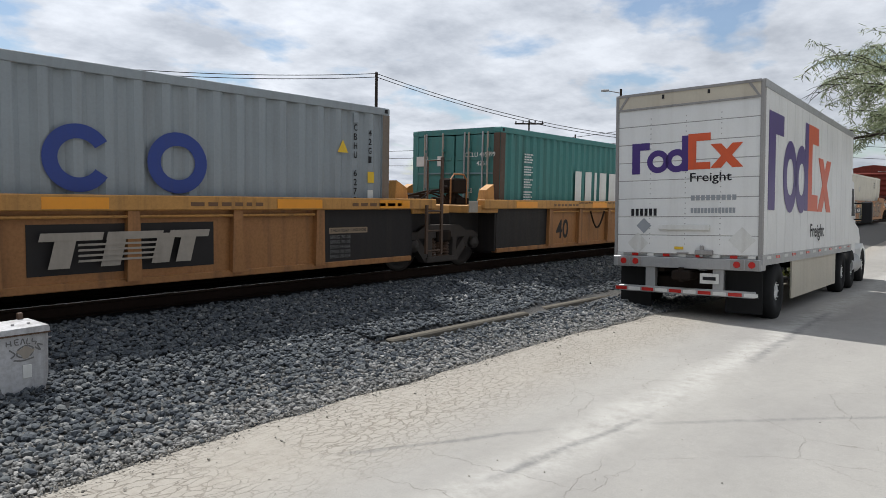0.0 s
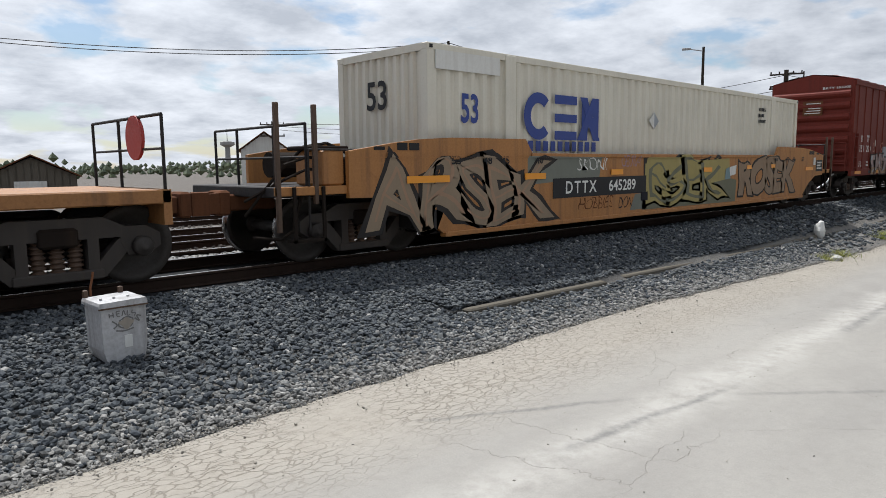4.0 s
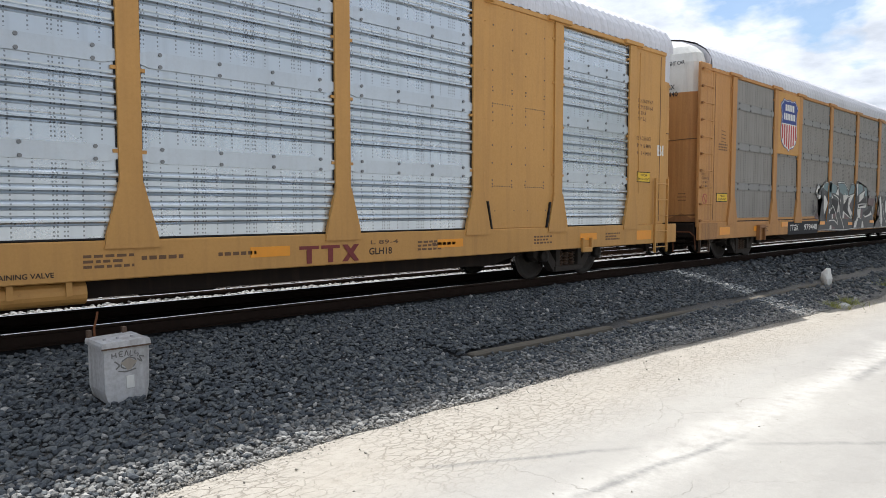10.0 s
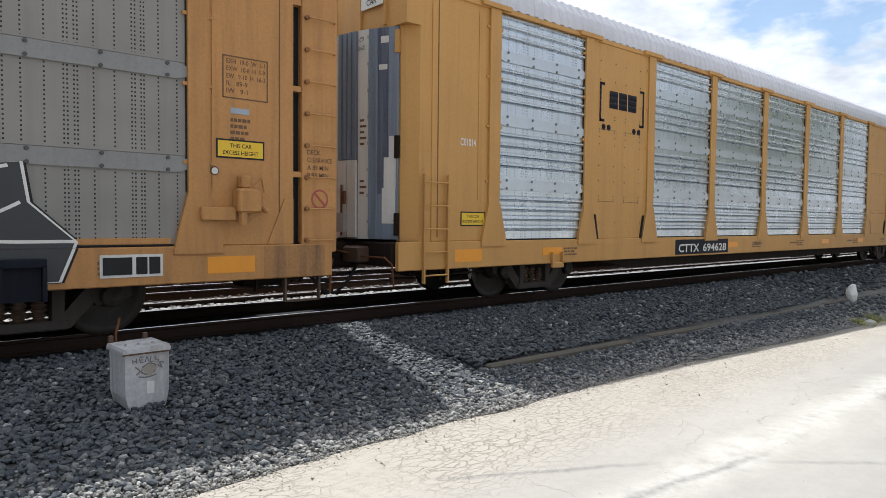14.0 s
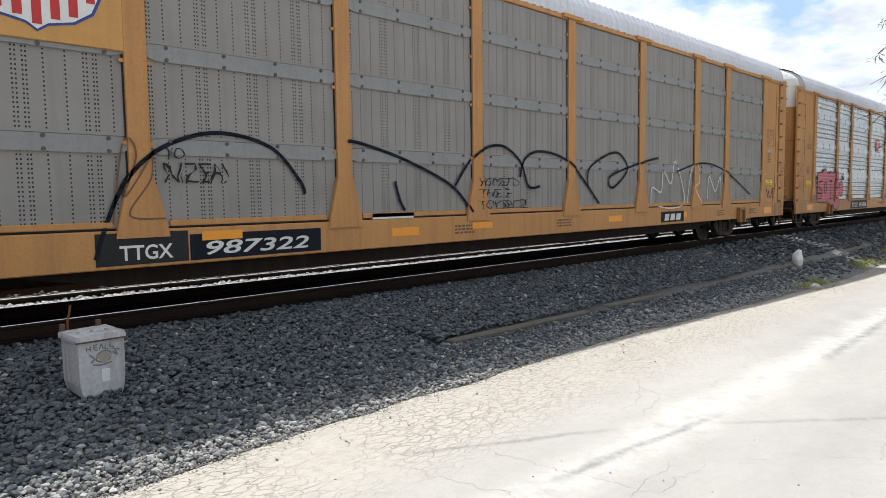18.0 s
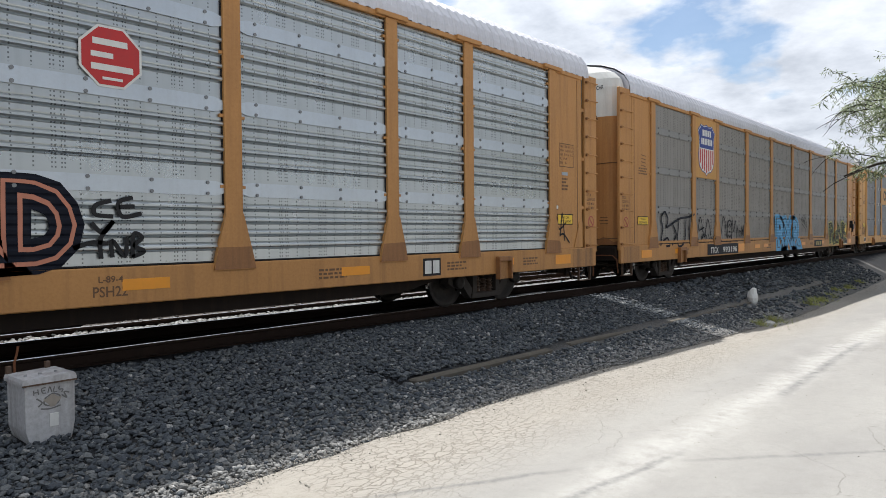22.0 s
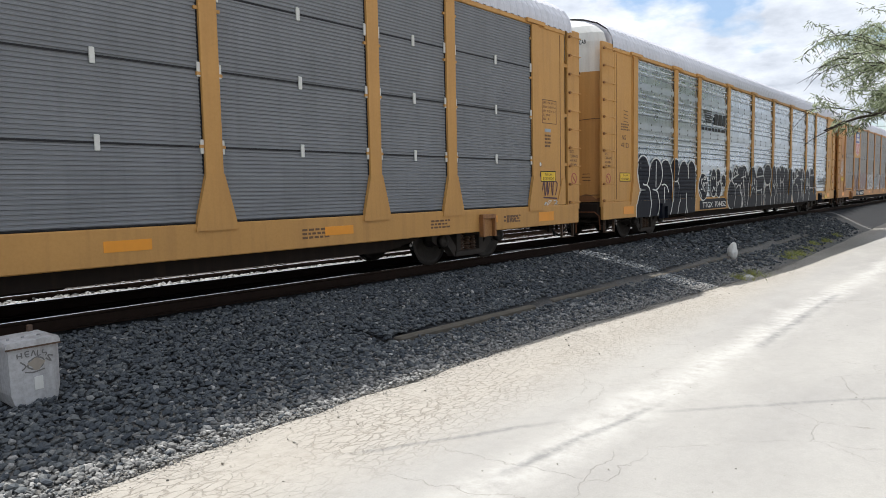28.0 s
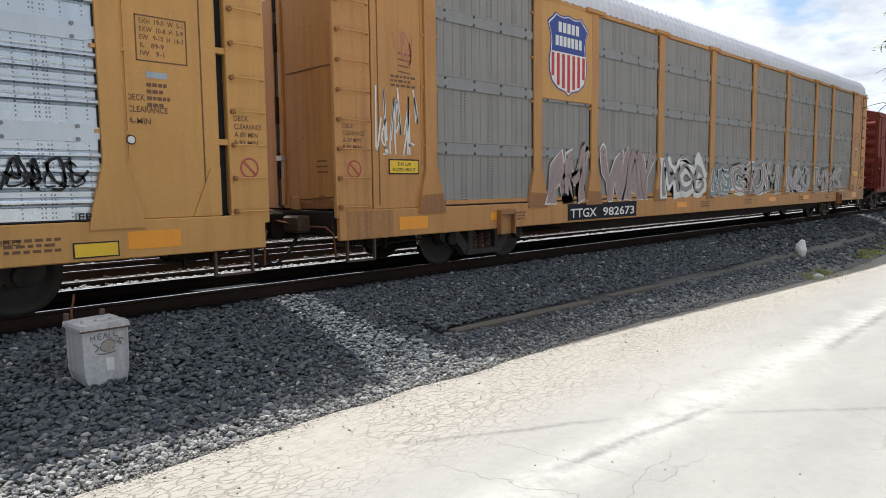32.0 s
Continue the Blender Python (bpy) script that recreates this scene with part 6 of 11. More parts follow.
        for x0, x1, z1 in ((-5.35, -4.95, 1.35), (-4.7, -4.3, 1.28), (-3.9, -3.3, 1.4), (-3.1, -2.85, 1.3)):
            fill(car, [[(x0, 1.0), (x1, 0.98), (x1 + 0.05, z1 - 0.1), (x0 + 0.2, z1)]], flat_b, "primer", 0, "graffiti")
        s_ = [(-5.41, 1.60), (-4.78, 1.62), (-4.79, 1.41), (-5.05, 1.38), (-4.86, 1.20), (-4.87, 0.84), (-5.30, 0.84), (-5.18, 1.04), (-5.27, 1.19), (-5.42, 1.34)]
        m_ = [(-4.71, 1.63), (-4.53, 1.66), (-4.40, 1.37), (-4.27, 1.66), (-4.00, 1.65), (-4.01, 0.86), (-4.21, 0.86), (-4.25, 1.21), (-4.40, 1.09), (-4.50, 1.20), (-4.50, 0.84), (-4.72, 0.85)]
        i_ = [(-3.96, 1.65), (-3.83, 1.66), (-3.83, 0.86), (-3.97, 0.86)]
        z_ = [(-3.77, 1.66), (-3.58, 1.67), (-3.55, 1.52), (-2.86, 1.52), (-3.20, 1.23), (-3.23, 0.85), (-3.80, 0.86), (-3.49, 1.28), (-3.77, 1.39)]
        for k, q in enumerate((s_, m_, i_, z_)):
            fill(car, [blown(q, 0.05)], flat_b, "black", 0.8 + 0.1 * k, label="pale and brown block graffiti, weathered" if k == 0 else "")
            fill(car, [q], flat_b, "mauve_wash", 1.6 + 0.1 * k)
            low = [(x, min(z, 1.08 + 0.06 * math.sin(9 * x))) for x, z in q]
            fill(car, [low], flat_b, "primer", 2.4 + 0.1 * k)
            stroke(car, [q + q[:1]], 0.018, flat_b, "frame_dark", "graffiti", "", 3.6)
        for x, z, r in ((-5.28, 1.50, 0.10), (-4.95, 0.98, 0.08), (-4.62, 1.05, 0.07), (-4.12, 1.30, 0.07), (-3.90, 1.10, 0.05), (-3.5, 1.02, 0.09), (-3.35, 1.42, 0.06), (-3.68, 1.55, 0.06)):
            fill(car, [[(u + 0.03 * math.sin(17 * w), w) for u, w in oval(x, z, r, r * 0.9, 11)]], flat_b, "blue_grey", 4.2)
        hatch = [[(x, z), (x + 0.05, z - 0.09)] for x, z in ((-4.84, 1.55), (-4.83, 1.38), (-4.82, 1.2), (-4.8, 1.02), (-3.9, 1.6), (-3.79, 1.3), (-3.0, 1.48), (-3.15, 1.44))]
        stroke(car, hatch, 0.035, flat_b, "black", "graffiti", "", 4.4)
        stroke(car, [[(-5.3, 1.95), (-5.1, 2.1), (-5.2, 1.75), (-4.9, 1.8)], [(-4.3, 2.05), (-4.05, 1.9), (-4.15, 1.7), (-3.95, 1.75), (-4.2, 2.0), (-3.9, 2.1)], [(-2.85, 1.55), (-2.6, 1.3), (-2.45, 1.55), (-2.7, 1.5)], [(-2.5, 2.9), (-2.3, 2.8)]], 0.022, flat_b, "salmon", "scrawl", "thin pale scrawl", 5)
        between = [(1.3, 2.32, 1.08, 4.2, -1.468), (2.53, 3.17, 1.08, 4.2, -1.468), (3.41, 4.04, 1.08, 4.2, -1.468), (4.24, 4.77, 1.08, 4.2, -1.468), (4.77, 4.93, 1.08, 4.2, -1.518), (4.93, 5.68, 1.08, 4.2, -1.468), (5.68, 5.84, 1.08, 4.2, -1.518), (5.84, 6.4, 1.08, 4.2, -1.468), (1.3, 6.4, 0.82, 1.08, -1.503)]
        fill(car, [[(1.32, 1.73), (1.46, 1.77), (1.48, 2.08), (1.59, 2.12), (1.61, 2.54), (2.29, 2.56), (2.30, 2.38), (2.60, 2.38), (3.12, 2.41), (3.45, 2.56), (4.33, 2.57), (5.56, 2.46), (5.41, 1.76), (6.0, 1.38), (6.0, 1.0), (1.3, 1.0)]], between, "blue_grey", 0, "graffiti", "mauve block graffiti with white rims on a pale field")
        j_ = [(1.95, 2.28), (2.25, 2.29), (2.28, 0.95), (1.80, 0.95), (2.07, 1.20), (2.04, 1.53), (1.72, 1.61), (1.99, 1.75)]
        u_ = [(2.59, 2.16), (2.76, 2.17), (2.80, 1.20), (2.84, 2.21), (3.04, 2.20), (3.02, 1.71), (3.16, 1.59), (3.16, 1.46), (2.96, 1.45), (3.16, 1.33), (3.16, 0.93), (2.62, 0.93)]
        n_ = [(3.45, 2.21), (3.68, 2.22), (3.69, 1.92), (3.99, 2.03), (4.02, 0.95), (3.84, 0.95), (3.73, 1.71), (3.72, 0.95), (3.50, 0.95)]
        e_ = [(4.46, 2.17), (5.26, 2.25), (5.23, 1.83), (4.92, 1.81), (4.71, 1.90), (4.64, 1.41), (5.02, 1.49), (5.27, 1.51), (5.27, 0.97), (4.40, 0.97)]
        fill(car, [[(1.90, 2.38), (2.32, 2.38), (2.32, 0.95), (1.66, 0.95), (1.77, 1.2), (1.64, 1.52), (1.62, 1.75), (1.88, 1.85)], [(4.26, 2.44), (5.42, 2.37), (5.62, 2.08), (5.42, 1.53), (5.42, 0.96), (4.26, 0.96)], [(2.54, 2.28), (3.16, 2.31), (3.16, 0.95), (2.54, 0.95)], [(3.42, 2.32), (4.02, 2.15), (4.02, 0.95), (3.42, 0.95)]], between, "oxblood", 0.8)
        for k, q in enumerate((j_, u_, n_, e_)):
            fill(car, [q], between, "lilac", 1.6)
            stroke(car, [[(x + 0.012 * math.sin(31 * z), z) for x, z in q + q[:1]]], 0.034, between, "white", "graffiti", "", 2.4)
        stroke(car, [[(1.93, 2.40), (2.30, 2.40)], [(1.68, 1.03), (1.80, 1.2), (1.66, 1.55)], [(4.30, 2.42), (5.40, 2.36), (5.58, 2.1)], [(2.56, 2.3), (3.1, 2.32)], [(5.4, 1.55), (5.44, 1.0)]], 0.045, between, "black", "graffiti", "", 3.0)
        fill(car, [oval(1.76, 2.02, 0.10, 0.12, 14)], between, "black", 3.0)
        for tx, x, z, w in (("RTM", 1.66, 2.42, 0.42), ("NOS", 1.66, 2.28, 0.36), ("KING", 2.62, 2.34, 0.4), ("TSUNO", 3.52, 2.36, 0.5), ("OKAY", 5.44, 1.22, 0.4), ("YES", 5.46, 1.06, 0.3)):
            scrawl(car, tx, x, z, w, 0.13, between, "black", 3)
        plate(car, 5.22, 5.60, 1.74, 1.95, -1.52, "black", "sticker", "black sticker")
        plate(car, 5.22, 5.60, 1.44, 1.68, -1.52, "black", "placard")
        plate(car, 5.25, 5.40, 1.47, 1.65, -1.524, "white_paint", "placard_field")
        plate(car, 5.43, 5.57, 1.47, 1.65, -1.524, "white_paint", "placard_field")
        for z in (3.02,):
            for x, h in ((2.42, 3.03), (3.30, 3.02), (4.14, 2.92)):
                part("repaint_strip", Mesh().box(x - 0.065, x + 0.065, -1.5175, -1.515, 1.1, h), "oxblood", car, "darker touched-up paint on the post")
        plate(car, 4.98, 5.18, 1.75, 1.95, -1.535, "lime", "sticker")
        for tx, x, z, w in (("TAXA", 6.1, 1.95, 0.4), ("MEMES", 6.08, 1.83, 0.5)):
            scrawl(car, tx, x, z, w, 0.1, [(5.9, 7.6, 1, 4, -1.518)], "white_paint", 4)
    return car


box_red = boxcar(-21.70, "oxide-red boxcar with ribbed ends and sprayed lower side", True)
boxcar(252.5, "dark red boxcar at the back of the train", False)
boxcar(269.8, "dark red boxcar last seen of the train", False)


# ---------------------------------------------------------------- containers and well cars
def corrugated(x0, x1, y0, z0, z1, pitch, deep):
    rows = []
    n = int((x1 - x0) / pitch)
    w = (x1 - x0) / n
    line = []
    for i in range(n):
        a = x0 + i * w
        line += [(a, y0), (a + 0.30 * w, y0), (a + 0.5 * w, y0 + deep), (a + 0.8 * w, y0 + deep)]
    line.append((x1, y0))
    return Mesh().sheet([[(x, y, z) for x, y in line] for z in (z0, z1)])


def container(place, length, base, height, paint, label, doors_left=True, pitch=0.278):
    c = thing("shipping_container", pose(place, TRACK, RAIL_TOP + base), label, "container", "containers on the train")
    TRAIN.append((c, place))
    h, W = length / 2, 1.22
    part("near_wall", corrugated(-h + 0.12, h - 0.12, -W + 0.012, 0.16, height - 0.10, pitch, 0.05), paint, c, "corrugated steel wall")
    part("far_wall", Mesh().box(-h + 0.1, h - 0.1, W - 0.05, W, 0.1, height - 0.1), paint, c)
    part("top_panel", Mesh().box(-h + 0.05, h - 0.05, -W + 0.02, W - 0.02, height - 0.06, height - 0.025), paint, c)
    for z0, z1 in ((0.0, 0.17), (height - 0.12, height)):
        part("side_rail", Mesh().box(-h + 0.1, h - 0.1, -W, -W + 0.08, z0, z1, 0.008), paint, c)
        part("side_rail", Mesh().box(-h + 0.1, h - 0.1, W - 0.08, W, z0, z1, 0.008), paint, c)
    for sx in (-1, 1):
        for sy in (-1, 1):
            p = part("corner_post", Mesh().box(min(sx * h, sx * (h - 0.16)), max(sx * h, sx * (h - 0.16)), min(sy * W, sy * (W - 0.16)), max(sy * W, sy * (W - 0.16)), 0.1, height - 0.1, 0.01), paint, c)
            for z in (0, height - 0.118):
                part("corner_casting", Mesh().box(min(sx * (h + .004), sx * (h - 0.178)), max(sx * (h + .004), sx * (h - 0.178)), min(sy * (W + .004), sy * (W - 0.162)), max(sy * (W + .004), sy * (W - 0.162)), z, z + 0.118, 0.015), paint, p)
                part("casting_hole", Mesh().box(min(sx * (h - 0.05), sx * (h - 0.12)), max(sx * (h - 0.05), sx * (h - 0.12)), sy * (W + 0.006) - 0.002, sy * (W + 0.006) + 0.002, z + 0.03, z + 0.09), "black", p)
    # end at the low side of x
    if doors_left:
        for s in (-1, 1):
            a, b = (-W + 0.16, -0.02) if s < 0 else (0.02, W - 0.16)
            d = part("door", Mesh().box(-h + 0.01, -h + 0.05, a, b, 0.16, height - 0.14, 0.008), paint, c)
            for z in (0.75, 1.35, 1.95):
                part("door_groove", Mesh().box(-h - 0.004, -h + 0.012, a + 0.06, b - 0.06, z - 0.03, z + 0.03), "cont_maroon" if paint == "cont_red" else paint, d)
            for y in (a + 0.28, b - 0.28):
                part("lock_rod", Mesh().rod((-h - 0.03, y, 0.1), (-h - 0.03, y, height - 0.08), 0.02, 8), "trim_grey", d)
                part("lock_handle", Mesh().box(-h - 0.06, -h - 0.03, y, y + 0.3, 1.0, 1.05), "trim_grey", d)
    else:
        rows = []
        line = []
        n = 10
        for i in range(n):
            a = -W + 0.16 + (2 * W - 0.32) * i / n
            w = (2 * W - 0.32) / n
            line += [(a, 0.0), (a + 0.3 * w, 0.0), (a + 0.5 * w, 0.05), (a + 0.8 * w, 0.05)]
        line.append((W - 0.16, 0.0))
        part("end_wall", Mesh().sheet([[(-h + 0.02 + y, x, z) for x, y in line] for z in (0.1, height - 0.1)]), paint, c)
    part("back_wall", Mesh().box(h - 0.05, h - 0.01, -W + 0.1, W - 0.1, 0.1, height - 0.1), paint, c)
    for z in (0.0, height - 0.12):
        part("end_rail", Mesh().box(-h + 0.005, -h + 0.10, -W + 0.1, W - 0.1, z, z + 0.12), paint, c)
        part("end_rail", Mesh().box(h - 0.10, h - 0.005, -W + 0.1, W - 0.1, z, z + 0.12), paint, c)
    return c


def emblem_blocks(parent, xs_, z, height, y, material, slant=0.0, name="emblem", label="row of plain painted blocks"):
    """A trade mark as plain blocks, one a letter."""
    m = Mesh()
    for x, w in xs_:
        m.prism([(x, z), (x + w, z), (x + w + slant * height, z + height), (x + slant * height, z + height)], "y", y - 0.003, y)
    return part(name, m, material, parent, label)


def well_unit(place, label, end_left, end_right, logo, number="", forty=True):
    """One 40-foot well of an articulated car, with deep ribbed side plates."""
    car = thing("well_car", pose(place, TRACK, RAIL_TOP), label, "railcar", "well cars of the train")
    TRAIN.append((car, place))
    L = 6.45
    for s in (-1, 1):
        y0, y1 = (-1.52, -1.34) if s < 0 else (1.34, 1.52)
        ch = part("top_chord", Mesh().box(-7.0, 7.0, y0, y1, 1.13, 1.31, 0.012), "well_yellow", car)
        if s < 0:
            for x, w in ((-5.9, 0.8), (-2.6, 0.75), (0.6, 0.7), (3.6, 0.8), (5.6, 0.7)):
                plate(ch, x, x + w, 1.15, 1.28, -1.52, "orange")
            for i, x in enumerate((-4.4, -0.9, 2.3, 5.0)):
                bars(ch, x, 1.16, 1.1, 0.09, -1.522, "brown_text", 1, seed=i + int(place))
        part("side_plate", Mesh().box(-4.5, 4.4, -1.40 if s < 0 else 1.34, -1.34 if s < 0 else 1.40, 0.27, 1.14), "well_brown", car, "browned yellow side plate of the well")
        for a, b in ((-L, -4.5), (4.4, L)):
            part("end_plate", Mesh().box(a, b, -1.41 if s < 0 else 1.34, -1.34 if s < 0 else 1.41, 0.27, 1.14), "well_dark", car, "near-black plate at the well's end")
        if s < 0:
            part("bottom_chord", Mesh().box(-L, L, -1.44, -1.30, 0.24, 0.33, 0.01), "well_brown", car)
            for x in (-4.45, -3.1, -1.6, -0.14, 0.14, 1.6, 3.0, 4.4):
                part("rib", Mesh().prism([(x - 0.09, 0.30), (x + 0.09, 0.30), (x + 0.07, 1.14), (x - 0.07, 1.14)], "y", -1.49, -1.39), "well_brown", car)
            part("hand_line", Mesh().rod((-4.4, -1.46, 1.06), (4.3, -1.46, 1.06), 0.018), "well_yellow", car)
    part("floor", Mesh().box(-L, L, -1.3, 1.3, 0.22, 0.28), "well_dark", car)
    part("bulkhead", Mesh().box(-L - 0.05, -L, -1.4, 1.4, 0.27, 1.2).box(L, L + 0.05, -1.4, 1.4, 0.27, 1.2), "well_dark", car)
    # end platforms with their clutter
    for s in (-1, 1):
        a, b = sorted((s * L, s * 7.45))
        part("platform", Mesh().box(a, b, -1.45, 1.45, 1.05, 1.20, 0.01).prism([(s * 6.45, 0.6), (s * 7.2, 0.86), (s * 7.2, 1.1), (s * 6.45, 1.1)], "y", -0.5, 0.5), "well_yellow", car)
        for y in (-1.12, 1.12):
            part("guide", Mesh().prism([(s * 6.25, 1.2), (s * 6.62, 1.2), (s * 6.55, 1.5), (s * 6.3, 1.62)], "y", y - 0.09, y + 0.09), "well_yellow", car)
        cl = Mesh().box(min(s * 6.7, s * 7.1), max(s * 6.7, s * 7.1), -0.9, -0.2, 1.2, 1.34, 0.02).rod((s * 6.9, 0.2, 1.3), (s * 6.9, 0.9, 1.3), 0.12, 10)
        cl.tube([(s * 6.6, -0.7, 1.3), (s * 6.9, -0.5, 1.52), (s * 7.15, -0.1, 1.45), (s * 7.3, 0.3, 1.35)], 0.022)
        cl.tube([(s * 6.6, -0.4, 1.25), (s * 6.95, -0.1, 1.42), (s * 7.2, 0.4, 1.36)], 0.018)
        part("brake_gear", cl, "frame_dark", car, "tangle of dark pipes and valves")
    # ladder frame at one end
    fr = Mesh()
    for x in (6.72, 7.12):
        fr.box(x - 0.025, x + 0.025, -1.56, -1.52, 0.35, 1.2 if x < 7 else 2.05)
    for z in (0.4, 0.75, 1.1):
        fr.rod((6.72, -1.54, z), (7.12, -1.54, z), 0.016)
    fr.tube([(7.12, -1.54, 2.0), (7.12, -1.2, 2.0), (7.12, -1.2, 1.3)], 0.018)
    part("step_ladder", fr, "rust_dark", car, "thin browned step ladder")
    # what sits over and under the joint of two wells
    # dark boxes added to stop light showing through the joint
    for s in (-1, 1):
        a, b = sorted((s * 6.5, s * 7.45))
        part("draft_box", Mesh().box(a, b, -1.0, 1.0, 0.45, 1.05, 0.02), "well_dark", car)
    part("air_tank", Mesh().rod((6.85, 0.25, 1.46), (7.55, 0.25, 1.46), 0.17, 14), "well_brown", car, "tan air tank lying on the platform")
    part("walkway", Mesh().box(6.5, 7.45, 0.5, 1.1, 1.62, 1.68, 0.01).box(6.6, 6.64, 0.55, 0.6, 1.2, 1.62).box(7.35, 7.39, 0.55, 0.6, 1.2, 1.62), "frame_dark", car)
    valve = part("brake_valve", Mesh().box(-7.25, -6.85, -0.95, -0.55, 1.42, 1.72, 0.03).box(-7.15, -6.95, -0.85, -0.65, 1.2, 1.42, 0.02).rod((-6.85, -0.75, 1.6), (-6.68, -0.75, 1.6), 0.07, 10).rod((-7.25, -0.75, 1.52), (-7.36, -0.75, 1.52), 0.06, 10), "frame_dark", car, "dark brake control valve")
    part("pipe", Mesh().tube([(-7.3, -0.9, 1.22), (-7.3, -0.9, 1.7), (-7.2, -0.9, 1.8), (-6.9, -0.9, 1.8), (-6.8, -0.9, 1.7), (-6.8, -0.9, 1.22)], 0.018), "well_brown", valve)
    part("hose", Mesh().tube([(-7.9, -0.6, 1.25), (-7.6, -0.65, 1.45), (-7.35, -0.7, 1.42), (-7.2, -0.75, 1.3)], 0.022), "frame_dark", valve)
    part("tag_plate", Mesh().box(-7.42, -7.15, -1.47, -1.45, 1.06, 1.28, 0.005), "faded_mark", car)
    if end_right:
        bogie(car, 8.2)
        part("end_deck", Mesh().box(7.0, 9.4, -1.3, 1.3, 0.95, 1.12, 0.015).box(9.3, 9.4, -1.3, 1.3, 0.7, 1.12), "well_brown", car)
        rails = Mesh()
        for y in (-1.25, 0.2, 1.25):
            rails.tube([(9.35, y, 1.1), (9.35, y, 2.0)], 0.02)
        rails.tube([(9.35, -1.25, 2.0), (9.35, 1.25, 2.0)], 0.02).tube([(9.35, -1.25, 1.6), (9.35, 1.25, 1.6)], 0.016)
        part("end_railing", rails, "well_dark", car)
        part("brake_wheel", Mesh().rod((9.32, -0.4, 1.75), (9.36, -0.4, 1.75), 0.28, 20), "cont_red", car, "red brake wheel")
        part("coupler", COUPLER, "rust", car, "rusty knuckle coupler", pose(9.7, 0, 0))
    if end_left:
        bogie(car, -7.75)
    y = -1.415
    if logo:
        a, b = logo
        p = plate(car, a, b, 0.42, 0.98, y + 0.014, "well_dark", "emblem_plate", "dark plate with pale slanted blocks")
        w = (b - a)
        emblem_blocks(p, [(a + 0.08 * w, 0.10 * w), (a + 0.33 * w, 0.10 * w), (a + 0.60 * w, 0.10 * w), (a + 0.74 * w, 0.09 * w)], 0.50, 0.36, y - 0.078, "faded_mark", 0.25)
        emblem_blocks(p, [(a + 0.04 * w, 0.30 * w), (a + 0.36 * w, 0.30 * w), (a + 0.70 * w, 0.24 * w)], 0.80, 0.09, y - 0.082, "faded_mark", 0.25)
        for i in range(4):
            emblem_blocks(p, [(a + 0.22 * w, 0.44 * w)], 0.56 + i * 0.06, 0.025, y - 0.086, "faded_mark", 0.25)
    if number:
        lettering(car, number, *((-4.09, 0.44, 0.55, 0.44) if len(number) == 2 else (-2.97, 0.46, 1.15, 0.24)), y + 0.012, "well_dark" if len(number) == 2 else "faded_mark", 0.01)
    ch_ = Mesh()
    ch_.tube([(-2.65 + 0.06 * i, -1.50, 1.06 - 0.40 * math.sin(math.pi * i / 12)) for i in range(13)], 0.022)
    if number == "40":
        part("chain", ch_, "frame_dark", car, "slack dark chain loop")
        lettering(car, "52,900 LBS MAX GROSS WT FOR 20 FT CONTAINERS", -3.3, 1.235, 2.4, 0.055, -1.523, "black", 0.002)
    pl = plate(car, 4.62, 5.42, 0.76, 0.85, y, "tan_spray", "brake_plate", "tan stencil plate")
    lettering(pl, "2 INCH TREAD COND SHOES", 4.65, 0.785, 0.74, 0.045, y - 0.006, "black", 0.0)
    for i, w in enumerate(("SPRG 70-05", "SPRG 70 05", "SPRG 74 06A", "SPRG 70 353", "SPRG 78-534")):
        lettering(car, w, 4.64, 0.68 - 0.075 * i, 0.42, 0.052, y - 0.002, "faint_ink", 0.0)
    return car


well_unit(-95.17, "yellow well car carrying a grey container", False, False, (0.48, 2.68))
well_unit(-79.73, "yellow well car carrying a teal container", True, False, (0.45, 2.75), "40")
well_unit(-64.14, "yellow well car carrying two red containers", True, True, None, "741222")

c_grey = container(-95.17, 12.19, 0.22, 2.59, "cont_grey", "grey corrugated shipping container with deep-blue rings", True, 0.35)
ring(c_grey, 1.10, 1.50, 0.385, 0.385, 0.165, -1.226, "blue", 33, 327, label="open blue ring")
ring(c_grey, 2.30, 1.50, 0.40, 0.385, 0.17, -1.226, "blue", label="closed blue ring")
plate(c_grey, 5.60, 5.74, 1.34, 1.52, -1.222, "yellow", "label", "small yellow label")
plate(c_grey, 5.60, 5.72, 1.08, 1.22, -1.222, "white", "label")
part("warning_triangle", Mesh().prism([(4.95, 1.80), (5.17, 1.80), (5.06, 2.0)], "y", -1.226, -1.222), "yellow", c_grey, "yellow warning triangle")
for k, (txt, xm, zt) in enumerate((("CBHU 627247", 5.29, 2.16), ("42G1", 5.61, 2.10))):
    for i, ch in enumerate(txt):
        if ch != " ":
            lettering(c_grey, ch, xm, zt - i * 0.145, 0.07, 0.105, -1.226, "black", 0.006)
part("vent", Mesh().box(5.27, 5.37, -1.245, -1.215, 2.28, 2.44, 0.01), "cont_grey", c_grey)
part("weathered_corner", Mesh().box(5.936, 6.094, -1.2235, -1.221, 0.12, 2.47), "post_rust", c_grey, "rust-streaked corner post")
part("scrape", Mesh().box(3.92, 3.935, -1.226, -1.222, 0.2, 0.42), "black", c_grey)

